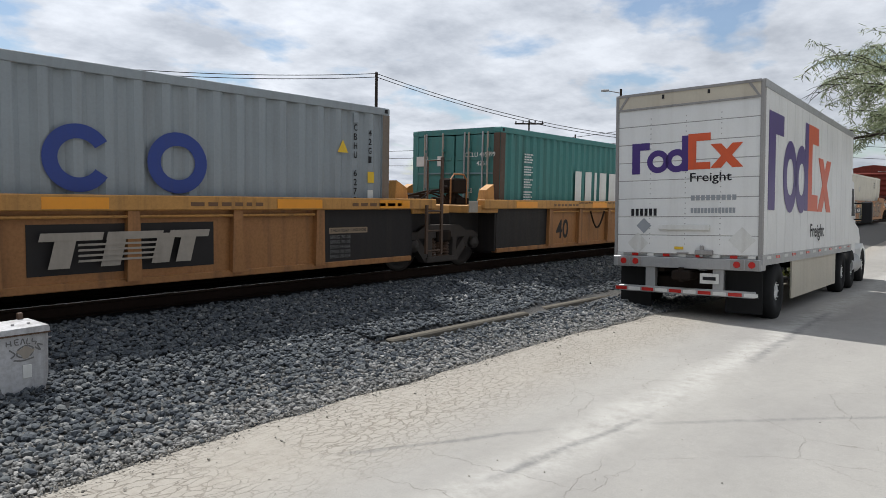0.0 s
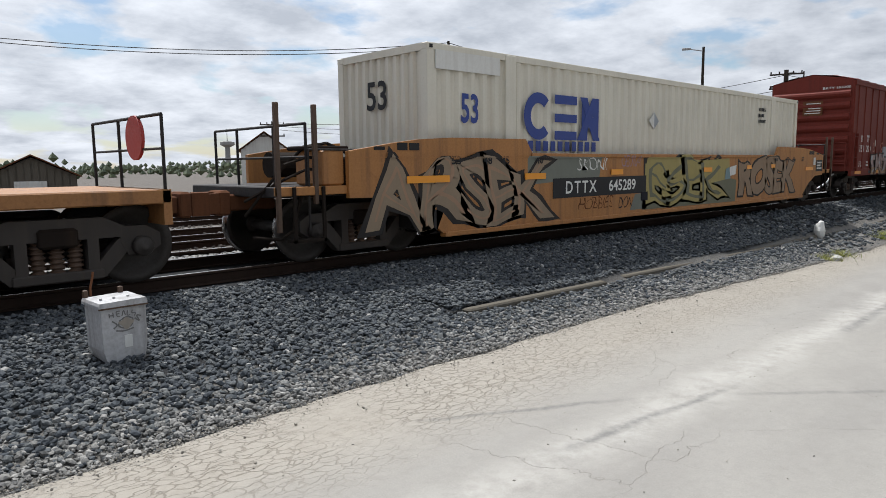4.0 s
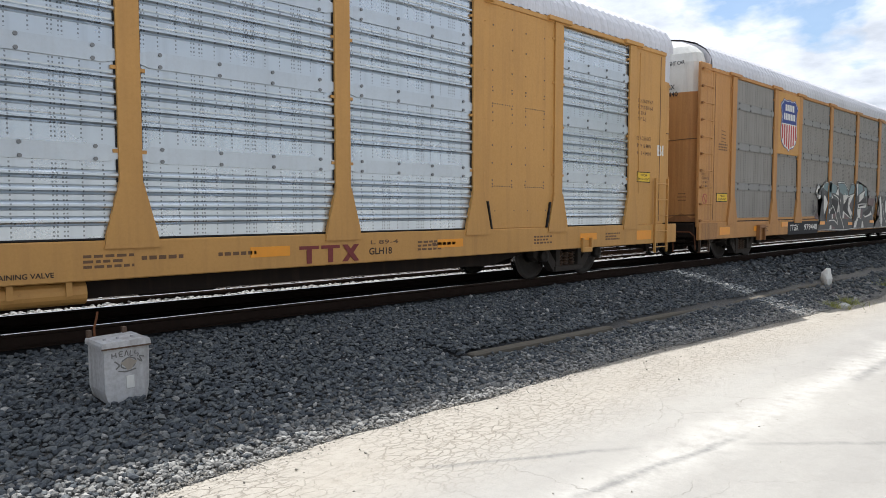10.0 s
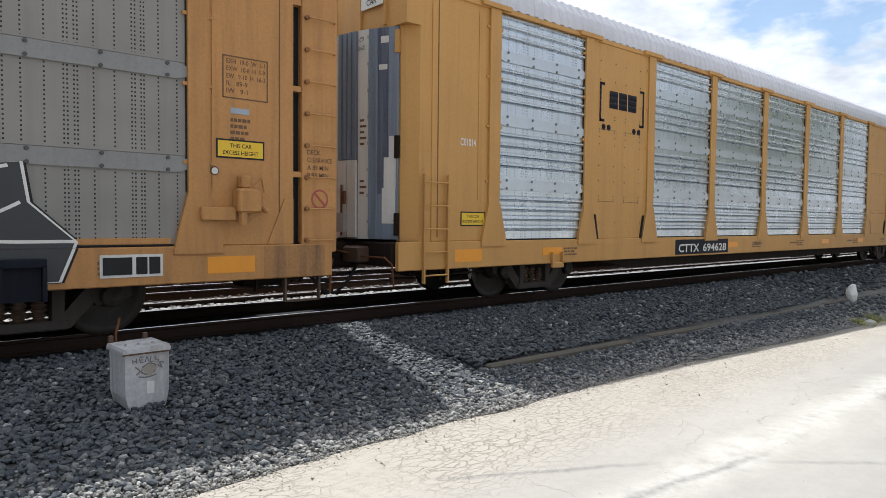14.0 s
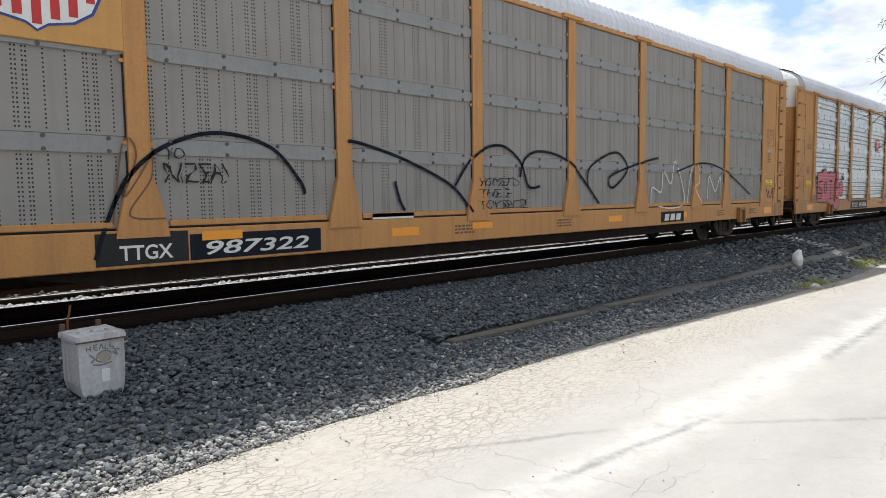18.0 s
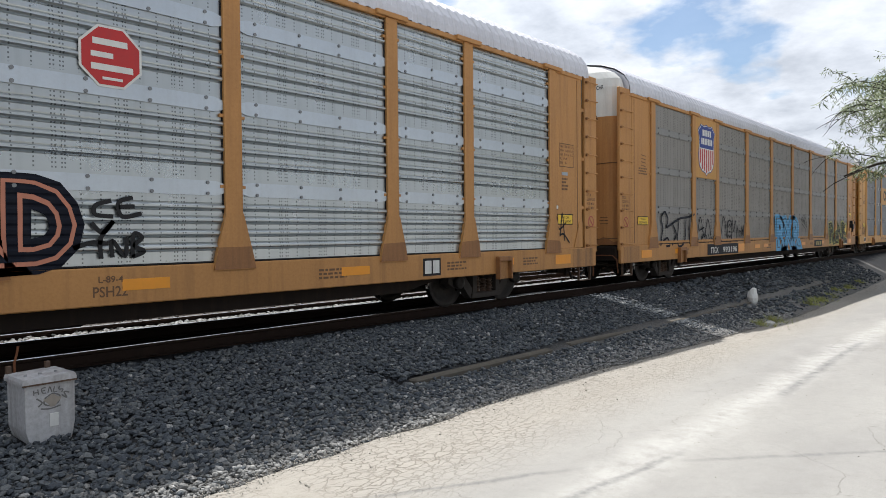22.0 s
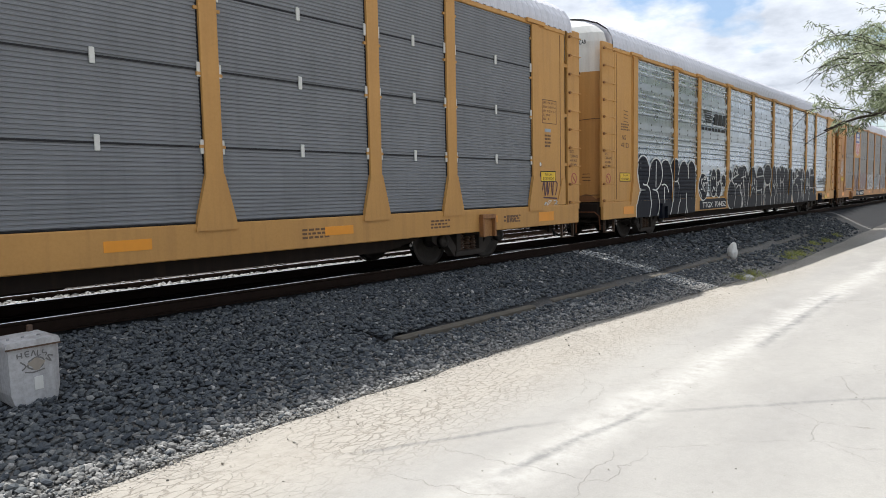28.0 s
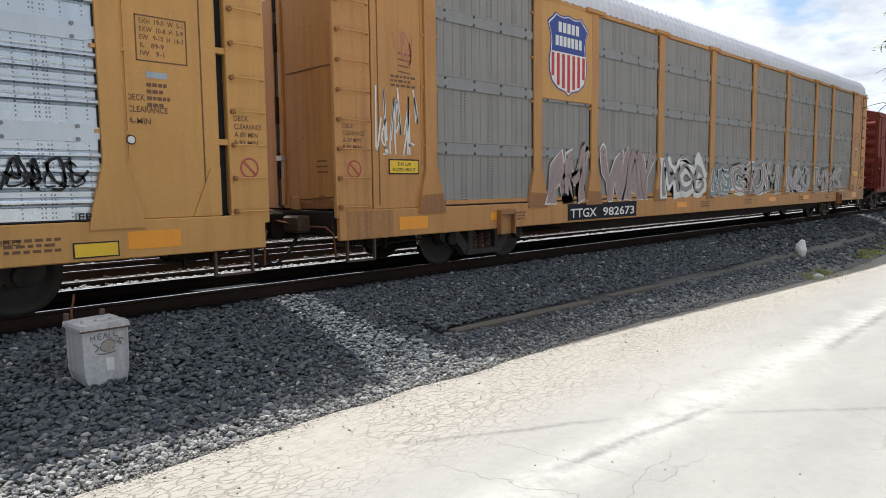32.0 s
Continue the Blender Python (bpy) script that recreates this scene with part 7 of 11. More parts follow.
c_teal = container(-79.73, 12.19, 0.22, 2.59, "cont_teal", "teal corrugated shipping container with big white blocks", True)
for i in range(4):
    bars(c_teal, -5.2, 1.88 - i * 0.27, 0.34, 0.22, -1.222, "white", 4, 11 + i, "print_mark")
emblem_blocks(c_teal, [(-2.96, 0.30), (-2.46, 0.32), (-1.98, 0.12), (-1.70, 0.36), (-1.18, 0.40)], 1.06, 0.74, -1.222, "white")
emblem_blocks(c_teal, [(-0.23, 0.32), (0.28, 0.34), (0.80, 0.12), (1.08, 0.32), (1.56, 0.32), (2.02, 0.12), (2.30, 0.36), (2.84, 0.40)], 1.06, 0.72, -1.222, "white")
lettering(c_teal, "CCLU 445499", 5.08, 2.12, 0.80, 0.11, -1.222, "white", 0.0)
lettering(c_teal, "4261", 5.20, 1.95, 0.26, 0.11, -1.222, "white", 0.0)
part("flat_panel", Mesh().box(4.35, 5.93, -1.217, -1.205, 0.17, 2.47), "cont_teal", c_teal, "flat teal panel that carries the marks")
part("panel_joint", Mesh().box(4.80, 4.812, -1.219, -1.216, 0.2, 2.45), "black", c_teal)
part("rusty_corner", Mesh().box(5.936, 6.094, -1.2235, -1.221, 0.12, 2.47), "rust_dark", c_teal, "rust over the corner post")
plate(c_teal, 5.38, 5.49, 1.58, 1.72, -1.222, "faded_mark", "label")
plate(c_teal, 5.66, 5.78, 1.54, 1.70, -1.222, "yellow", "label")
for y0, w_ in ((0.92, 0.17), (0.40, 0.07)):
    part("door_label", Mesh().box(-6.112, -6.106, y0 - w_, y0 + w_, 1.80, 2.02), "white", c_teal)
for txt, y0, z0_, w_ in (("CCLU 445499", -0.30, 1.98, 0.80), ("4261", -0.62, 1.80, 0.26), ("MAX GROSS", -0.12, 1.22, 0.40), ("TARE", -0.12, 1.02, 0.22), ("30 480", -0.70, 1.22, 0.28), ("3 980", -0.70, 1.02, 0.24)):
    lettering(c_teal, txt, y0, z0_, w_, 0.10, -6.112, "white", 0.0, face="end")
for y0 in (-0.92, -0.42, 0.30, 0.82):
    part("lock_rod", Mesh().rod((-6.135, y0, 0.1), (-6.135, y0, 2.5), 0.022, 8), "faded_mark", c_teal, "pale locking rod")
    for z0_ in (0.45, 1.25, 2.1):
        part("rod_guide", Mesh().box(-6.15, -6.10, y0 - 0.05, y0 + 0.05, z0_, z0_ + 0.06), "cont_teal", c_teal)
for z0_ in (0.86, 1.62):
    for y0 in (-0.56, 0.56):
        part("door_rib", Mesh().box(-6.115, -6.095, y0 - 0.48, y0 + 0.48, z0_, z0_ + 0.035), "teal_spray", c_teal)
part("rusty_corner_post", Mesh().box(-6.098, -5.93, -1.2245, -1.22, 0.12, 2.47), "rust_dark", c_teal, "rust over the corner post")
part("rusty_corner_face", Mesh().box(-6.104, -6.098, -1.21, -1.05, 0.12, 2.47), "rust_dark", c_teal)

for dx, paint_, lab in ((-3.03, "cont_red", "bright red twenty-foot shipping container"), (3.03, "cont_maroon", "maroon twenty-foot shipping container")):
    c = container(-64.14 + dx, 6.06, 0.22, 2.59, paint_, lab, False)
    if dx < 0:
        ring(c, -0.10, 2.02, 0.25, 0.25, 0.25, -1.226, "white", label="white round emblem")
        part("emblem_bar", Mesh().box(-0.16, -0.04, -1.232, -1.228, 1.86, 2.2), "cont_red", c)
        emblem_blocks(c, [(-0.96 + i * 0.22, 0.15) for i in range(8)], 1.40, 0.26, -1.226, "white")
        for i in range(10):
            part("print_mark", Mesh().box(-3.06, -3.05, 0.28 - 0.10, 0.28, 2.2 - i * 0.18, 2.30 - i * 0.18), "white", c)
    else:
        plate(c, -2.29, -1.89, 1.90, 2.32, -1.222, "yellow", "emblem", "small dark and yellow label")
        plate(c, -2.29, -1.89, 1.97, 2.16, -1.228, "blue", "emblem")


def long_well():
    """Single well car for 53-foot boxes: low body, raised humps at both ends, sprayed all over."""
    place = -42.45
    car = thing("well_car", pose(place, TRACK, RAIL_TOP), "orange-brown single well car sprayed all over with graffiti", "railcar", "well cars of the train")
    TRAIN.append((car, place))
    half = [(7.95, 0.24), (8.55, 0.66), (9.15, 0.90), (9.85, 0.92), (9.85, 1.58), (9.0, 1.71), (8.5, 1.77), (7.8, 1.81), (5.95, 1.82), (5.75, 1.56)]
    side = half + [(-x, z) for x, z in half[::-1]]
    part("near_side", Mesh().prism(side, "y", -1.50, -1.42), "long_brown", car, "orange-brown side plate with humps at its ends")
    part("far_side", Mesh().prism(side, "y", 1.42, 1.50), "long_brown", car)
    part("bottom_chord", Mesh().box(-8.0, 8.0, -1.54, -1.40, 0.22, 0.30, 0.01), "long_brown", car)
    part("top_chord", Mesh().box(-5.8, 5.8, -1.53, -1.36, 1.49, 1.57, 0.01), "long_brown", car)
    part("floor", Mesh().box(-8.2, 8.2, -1.4, 1.4, 0.28, 0.34), "well_dark", car)
    for s in (-1, 1):
        bogie(car, s * 9.3)
        part("end_deck", Mesh().box(min(s * 8.6, s * 10.9), max(s * 8.6, s * 10.9), -1.3, 1.3, 0.95, 1.10, 0.015).box(min(s * 8.5, s * 8.6), max(s * 8.5, s * 8.6), -1.4, 1.4, 0.4, 1.5), "well_dark", car)
        r = Mesh()
        for y in (-1.35, -0.5, 0.6, 1.35):
            r.tube([(s * 10.45, y, 1.1), (s * 10.45, y, 1.95)], 0.022)
        r.tube([(s * 10.45, -1.35, 1.95), (s * 10.45, 1.35, 1.95)], 0.02).tube([(s * 10.45, -1.35, 1.5), (s * 10.45, 1.35, 1.5)], 0.018)
        r.tube([(s * 9.6, -1.4, 1.6), (s * 10.45, -1.4, 1.6), (s * 10.45, -1.4, 0.5)], 0.02)
        part("end_railing", r, "well_dark", car)
        for x_, z_ in ((10.36, 0.86), (10.94, 0.50)):
            part("corner_post", Mesh().box(s * x_ - 0.03, s * x_ + 0.03, -1.46, -1.40, z_, 2.20, 0.006), "rust_dark", car, "tall browned corner post")
        part("deck_edge", Mesh().box(min(s * 9.85, s * 10.97), max(s * 9.85, s * 10.97), -1.45, -1.36, 0.98, 1.10, 0.01), "long_brown", car)
        part("brake_cabinet", Mesh().box(min(s * 9.86, s * 10.22), max(s * 9.86, s * 10.22), -1.40, -0.7, 1.10, 1.60, 0.03), "long_brown", car, "brown brake cabinet")
        part("cabinet_top", Mesh().box(min(s * 9.7, s * 10.3), max(s * 9.7, s * 10.3), -1.3, -0.6, 1.60, 1.66, 0.015), "frame_dark", car)
        for x_ in (8.62, 8.86, 9.30):
            part("hump_opening", Mesh().box(s * x_ - 0.10, s * x_ + 0.10, -1.508, -1.498, 1.60, 1.71 - 0.06 * (x_ > 9)), "black", car, "dark opening below the hump's top")
        for k_, (za, zb) in enumerate(((1.25, 1.34), (1.45, 1.50))):
            part("air_line", Mesh().tube([(s * 9.8, -1.2, za), (s * 10.3, -1.15, zb), (s * 10.7, -1.2, za - 0.05), (s * 11.1, -0.8, 0.9 - 0.2 * k_)], 0.022), "frame_dark", car)
        part("safety_chain", Mesh().tube([(s * 10.5, -1.3, 1.0), (s * 10.62, -1.25, 0.5), (s * 10.8, -1.2, 0.38), (s * 11.1, -1.0, 0.42)], 0.024), "frame_dark", car)
        g = Mesh().box(min(s * 9.3, s * 9.9), max(s * 9.3, s * 9.9), -1.2, -0.5, 1.1, 1.5, 0.03).rod((s * 9.2, 0.1, 1.4), (s * 10.2, 0.1, 1.4), 0.2, 12)
        g.tube([(s * 9.2, -0.8, 1.5), (s * 9.6, -0.6, 1.72), (s * 10.2, -0.9, 1.65), (s * 10.6, -0.9, 1.3)], 0.025)
        part("brake_gear", g, "frame_dark", car, "dark brake cylinder and pipes")
        part("step", Mesh().box(s * 10.5 - 0.25, s * 10.5 + 0.25, -1.5, -1.3, 0.35, 0.39).box(s * 10.5 - 0.25, s * 10.5 - 0.21, -1.5, -1.46, 0.35, 1.1).box(s * 10.5 + 0.21, s * 10.5 + 0.25, -1.5, -1.46, 0.35, 1.1), "frame_dark", car)
        part("coupler", COUPLER, "rust", car, "rusty knuckle coupler", pose(s * 10.75, 0, 0, 0, 0, 0 if s > 0 else 180))
    flat_b = [(-9.84, 9.84, 0.30, 1.49, -1.501), (-9.84, 9.84, 1.49, 1.57, -1.531), (5.9, 9.84, 1.57, 1.82, -1.501), (-9.84, -5.9, 1.57, 1.82, -1.501)]
    p = plate(car, -5.15, -1.75, 0.72, 1.10, -1.505, "black", "lettered_plate", "black plate with white car number")
    lettering(p, "DTTX", -4.75, 0.80, 1.05, 0.24, -1.512, "white", 0.006, spacing=1.3)
    lettering(p, "645289", -3.25, 0.80, 1.05, 0.24, -1.512, "white", 0.006)
    fill(car, [[(-9.8, 0.95), (-8.9, 0.88), (-8.2, 0.36), (-5.25, 0.34), (-5.3, 1.5), (-9.8, 1.5)]], flat_b, "long_brown", -0.5)
    fill(car, [[(-5.9, 1.0), (-3.6, 1.1), (-3.5, 1.5), (-5.9, 1.52)]], flat_b, "teal_grey", -0.3)
    spray(car, "ARSEK", -9.75, -4.9, 0.32, 1.50, flat_b, [(0.085, "well_dark"), (0.04, "tan_spray"), (-0.03, "primer")], seed=2, jitter=0.34, spacing=0.76, label="tan wildstyle graffiti with dark outlines")
    fill(car, [[(-1.9, 0.34), (2.95, 0.32), (3.0, 0.9), (2.6, 0.95), (1.5, 0.85), (0.2, 0.95), (-1.2, 0.85), (-1.85, 0.95)]], flat_b, "olive_spray", 0)
    fill(car, [[(-1.85, 0.95), (-1.2, 0.85), (0.2, 0.95), (1.5, 0.85), (2.6, 0.95), (2.5, 1.48), (0.9, 1.42), (0.0, 1.5), (-1.7, 1.5)]], flat_b, "khaki", 0.3)
    spray(car, "ESEK", -1.85, 2.7, 0.38, 1.52, flat_b, [(0.08, "well_dark"), (0.045, "khaki"), (-0.02, "olive_spray")], seed=3, jitter=0.36, spacing=0.76, label="khaki and olive wildstyle graffiti")
    fill(car, [[(2.45, 1.0), (2.9, 1.05), (2.95, 1.3), (2.55, 1.25)]], flat_b, "white_paint", 4)
    fill(car, [[(2.25, 0.92), (2.6, 0.95), (2.5, 1.25), (2.3, 1.2)]], flat_b, "teal_spray", 4.2)
    spray(car, "ROSEK", 3.05, 7.45, 0.40, 1.52, flat_b, [(0.085, "well_dark"), (0.05, "pale_tan")], seed=5, jitter=0.22, spacing=0.84, shear=0.05, label="black outlined tan graffiti")
    for txt, x, z, w, m_ in (("SKONI", -4.35, 1.24, 1.0, "white_paint"), ("GEONA", -2.75, 1.30, 0.75, "lilac"), ("HOBBIES", -4.3, 0.46, 1.2, "rust"), ("DON", -2.85, 0.42, 0.55, "dark_spray")):
        scrawl(car, txt, x, z, w, 0.24, flat_b, m_, int(40 + x))
    fill(car, [[(-2.4, 0.36), (-1.7, 0.36), (-1.7, 0.72), (-2.2, 0.7)]], flat_b, "teal_grey", 0)
    plate(car, -1.95, -1.68, 0.55, 0.74, -1.512, "dark_spray", "patch")
    for x, w, z in ((-8.8, 0.9, 1.10), (-6.0, 0.6, 1.10), (-3.2, 0.45, 1.14), (1.0, 0.45, 1.14), (3.6, 0.3, 1.18), (5.3, 0.3, 1.2), (8.16, 0.68, 1.09)):
        plate(car, x, x + w, z, z + 0.11, -1.530, "orange")
    for x, s_ in ((-7.85, "53"), (-7.1, "48"), (-6.65, "45"), (-5.7, "40"), (5.55, "40"), (6.45, "45"), (6.95, "48"), (7.75, "53")):
        lettering(car, s_, x, 1.38, 0.22, 0.13, -1.531, "black", 0.01)
    sgn = plate(car, 9.19, 9.78, 1.05, 1.42, -1.505, "black", "info_plate", "black plate with white print")
    bars(sgn, 9.25, 1.10, 0.46, 0.28, -1.511, "white", 3, 1)
    plate(car, 8.92, 9.12, 1.26, 1.5, -1.505, "white_paint", "label")
    return car


long_well()
c_white = container(-42.45, 16.15, 0.42, 2.9, "cont_white", "cream fifty-three-foot container with dark blue blocks", False, 0.30)
for x in (-6.05, 6.05):
    part("lift_post", Mesh().box(x - 0.14, x + 0.14, -1.235, -1.15, 0.1, 2.88, 0.01), "cont_white", c_white)
emblem_blocks(c_white, [(-3.85, 0.20), (-3.45, 0.20)], 1.42, 0.86, -1.226, "blue", 0.0)
ring(c_white, -5.25, 1.85, 0.43, 0.44, 0.20, -1.229, "blue", 45, 315)
emblem_blocks(c_white, [(-4.75, 0.72)], 1.42, 0.17, -1.232, "blue")
emblem_blocks(c_white, [(-4.75, 0.72)], 1.76, 0.16, -1.232, "blue")
emblem_blocks(c_white, [(-4.75, 0.72)], 2.11, 0.17, -1.232, "blue")
emblem_blocks(c_white, [(-3.45, 0.24)], 1.42, 0.86, -1.235, "blue", -0.55)
emblem_blocks(c_white, [(-4.02, 0.24)], 1.42, 0.86, -1.238, "blue", 0.6)
emblem_blocks(c_white, [(-5.56 + i * 0.23, 0.15) for i in range(10)], 1.20, 0.19, -1.226, "blue")
lettering(c_white, "53", -7.32, 1.65, 0.42, 0.50, -1.226, "blue", 0.01)
lettering(c_white, "53", 0.35, 1.9, 0.55, 0.5, -8.085, "black", 0.005, face="end")
bars(c_white, 5.0, 2.05, 0.5, 0.5, -1.226, "black", 3, 8)
part("diamond", Mesh().prism([(-1.20, 1.92), (-0.98, 1.72), (-0.76, 1.92), (-0.98, 2.12)], "y", -1.230, -1.226), "grey_spray", c_white, "grey painted diamond mark")
part("diamond_half", Mesh().prism([(-1.20, 1.92), (-0.98, 1.72), (-0.98, 2.12)], "y", -1.234, -1.230), "white_paint", c_white)
part("sheet_patch", Mesh().box(-7.9, -6.35, -1.232, -1.226, 2.5, 2.8), "white_paint", c_white, "patched panel")

# ---------------------------------------------------------------- paint and print on the racks
BOARD_BANDS = [(-13.0, 13.0, SILL_HI, SHEET_HI, SIDE - 0.022), (-13.6, 13.6, 0.58, SILL_HI, SILL_Y - 0.005)]
PANEL = SIDE - 0.014


def end_print(car, mark, number):
    """Marks on the near leaf of the low end's door."""
    lettering(car, mark, -0.42, 4.36, 0.40, 0.12, -13.612, "black", 0.004, face="end")
    lettering(car, number, -0.38, 4.18, 0.52, 0.12, -13.612, "black", 0.004, face="end")
    lettering(car, "EXCESS HEIGHT CAR", -0.12, 4.95, 0.95, 0.10, -13.612, "black", 0.003, face="end")


def black_sill(car, x0, x1, text, a, b, label="sill painted over in black"):
    """Car number in white on a stretch of sill painted black; a, b: the two words' x and width."""
    p = plate(car, x0, x1, 0.64, 0.975, SILL_Y - 0.0005, "dark_spray", "lettered_plate", label)
    for word, (x, w) in zip(text.split(), (a, b)):
        lettering(p, word, x, 0.69, w, 0.185, SILL_Y - 0.008, "white", 0.006)


def small_print(car, x, text, z=0.74, height=0.14, material="brown_text", width=None):
    lettering(car, text, x, z, width or 0.085 * len(text), height, SILL_Y - 0.003, material, 0.003)


def valve(car, material="black"):
    bx = part("valve_box", Mesh().box(12.22, 12.52, SIDE - 0.2, SIDE - 0.02, 1.42, 1.72, 0.03).box(12.28, 12.40, SIDE - 0.15, SIDE - 0.02, 1.72, 1.88, 0.02).rod((12.45, SIDE - 0.1, 1.6), (12.66, SIDE - 0.05, 1.45), 0.035).rod((12.3, SIDE - 0.14, 1.28), (12.3, SIDE - 0.14, 1.45), 0.05), material, car, "valve box on the end panel")
    part("handle", Mesh().tube([(12.42, SIDE - 0.18, 1.75), (12.5, SIDE - 0.22, 1.85), (12.56, SIDE - 0.18, 1.68)], 0.016), material, bx)
    part("bracket", Mesh().box(11.80, 12.22, SIDE - 0.12, SIDE - 0.01, 1.33, 1.49, 0.01), "rack_old", car)


# silver car with red emblem
black_sill(rack_q, -5.88, -3.42, "TTGX 695874", (-5.76, 0.85), (-4.68, 1.17), "black plate with white car number")
small_print(rack_q, -7.5, "SPECIAL NO 18", 0.90, 0.06)
small_print(rack_q, -7.53, "BRAKE BEAM REQUIRED", 0.80, 0.06, width=0.85)
small_print(rack_q, 4.70, "L 89-4", 0.86, 0.06)
small_print(rack_q, 4.67, "GLH18", 0.71, 0.10, "black", 0.42)
small_print(rack_q, 0.0, "RETAINING VALVE", 0.66, 0.055, "black", 0.62)
lettering(rack_q, "GTW", -12.62, 2.72, 0.36, 0.13, PANEL, "brown_text", 0.004)
lettering(rack_q, "695874", -12.62, 2.54, 0.56, 0.13, PANEL, "brown_text", 0.004)
ring(rack_q, -8.52, 4.24, 0.40, 0.32, 0.14, SIDE - 0.024, "red", 30, 330, label="plain red open ring")
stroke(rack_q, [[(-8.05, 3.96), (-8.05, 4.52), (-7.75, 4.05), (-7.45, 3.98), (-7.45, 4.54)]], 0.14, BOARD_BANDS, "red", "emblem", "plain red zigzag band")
bars(rack_q, -8.85, 3.66, 1.72, 0.14, SIDE - 0.022, "red", 1, 2)
em = emblem_blocks(rack_q, [(3.52, 0.30)], 0.83, 0.045, SILL_Y - 0.004, "cont_maroon", 0.0, label="dark red bar-shaped blocks")
emblem_blocks(em, [(3.63, 0.08), (3.97, 0.08)], 0.64, 0.19, SILL_Y - 0.004, "cont_maroon")
emblem_blocks(em, [(3.86, 0.30)], 0.83, 0.045, SILL_Y - 0.004, "cont_maroon")
emblem_blocks(em, [(4.20, 0.09)], 0.64, 0.235, SILL_Y - 0.004, "cont_maroon", 0.85)
emblem_blocks(em, [(4.40, 0.09)], 0.64, 0.235, SILL_Y - 0.0075, "cont_maroon", -0.85)
for x in (1.5, 2.4, 5.9):
    bars(rack_q, x, 0.78, 0.5, 0.08, SILL_Y - 0.002, "brown_text", 1, int(x * 9))
part("air_tank", Mesh().rod((0.05, -1.35, 0.47), (0.95, -1.35, 0.47), 0.13, 18).box(0.2, 0.26, -1.5, -1.2, 0.45, 0.62).box(0.74, 0.80, -1.5, -1.2, 0.45, 0.62), "rack_yellow", rack_q, "yellow air tank under the sill")
# silver car with a dark bracketed emblem
black_sill(rack_s, -5.84, -3.34, "CTTX 694628", (-5.70, 0.92), (-4.60, 1.15), "dark plate with white car number")
lettering(rack_s, "C01014", -12.38, 2.54, 0.34, 0.12, PANEL, "white", 0.004)
em = emblem_blocks(rack_s, [(-8.42, 0.28), (-8.10, 0.28), (-7.78, 0.30)], 3.58, 0.34, SIDE - 0.022, "dark_spray", 0.0, label="dark blocks between brackets")
for x0, sg in ((-8.74, 1), (-7.2, -1)):
    part("bracket", Mesh().box(min(x0, x0 + sg * 0.05), max(x0, x0 + sg * 0.05), SIDE - 0.026, SIDE - 0.022, 3.30, 4.05).box(min(x0, x0 + sg * 0.16), max(x0, x0 + sg * 0.16), SIDE - 0.026, SIDE - 0.022, 4.0, 4.05).box(min(x0, x0 + sg * 0.16), max(x0, x0 + sg * 0.16), SIDE - 0.026, SIDE - 0.022, 3.30, 3.35), "dark_spray", em)
for x0 in (-8.60, -8.43, -7.55, -7.38):
    part("dot", Mesh().rod((x0, SIDE - 0.022, 3.20), (x0, SIDE - 0.027, 3.20), 0.06, 12), "dark_spray", em)
for k, w in enumerate(("SPRG 5 OC D5", "3 IC D5", "2 OC 51241-1", "2 IC 51241-2")):
    small_print(rack_s, 10.35, w, 0.94 - 0.075 * k, 0.05, width=0.05 * len(w))
for k, w in enumerate(("DDE 57", "M-1912", "BRACE CPLR")):
    small_print(rack_s, 11.05, w, 0.94 - 0.075 * k, 0.05, width=0.05 * len(w))
plate(rack_s, 11.58, 11.84, 1.03, 1.12, POST_Y - 0.014, "white", "info_plate", "small white plate")
for x in (-1.9, 0.4, 5.0):
    bars(rack_s, x, 0.78, 0.5, 0.08, SILL_Y - 0.002, "brown_text", 1, int(x * 9) + 50)

# grey car with the large black-and-white piece
plate(rack_r, -7.9, -5.3, 0.585, 0.985, SILL_Y - 0.0005, "dark_spray", "painted_over_sill", "sill painted over in black")
lettering(rack_r, "TTGX", -7.74, 0.70, 0.70, 0.19, SILL_Y - 0.008, "white", 0.006)
lettering(rack_r, "979440", -6.55, 0.70, 1.16, 0.19, SILL_Y - 0.008, "white", 0.006)
DB = STD_BANDS
DERM = [(-5.27, 0.68), (-5.23, 1.23), (-5.22, 1.56), (-4.94, 1.65), (-5.04, 1.85), (-5.27, 1.69), (-5.53, 1.93), (-5.32, 2.2), (-5.14, 2.18), (-5.16, 2.08), (-4.88, 2.09), (-4.72, 2.22), (-4.22, 2.3), (-4.11, 2.28), (-3.64, 2.19), (-3.34, 2.12), (-3.38, 2.28), (-2.68, 2.28), (-2.21, 2.03), (-1.93, 2.29), (-1.52, 2.27), (-1.4, 2.42), (-1.02, 2.28), (-0.75, 2.3), (-0.44, 2.21), (-0.07, 2.2), (0.05, 1.87), (0.05, 1.47), (0.74, 1.48), (0.78, 1.02), (1.0, 0.65), (-1.54, 0.67), (-2.66, 0.64), (-3.6, 0.66), (-4.39, 0.67)]
fill(rack_r, [blown(DERM, 0.06)], DB, "black", 0, label="black, white and grey-blue wildstyle graffiti")
fill(rack_r, [blown(DERM, 0.03)], DB, "white", 0.5)
fill(rack_r, [DERM], DB, "slate_spray", 1)
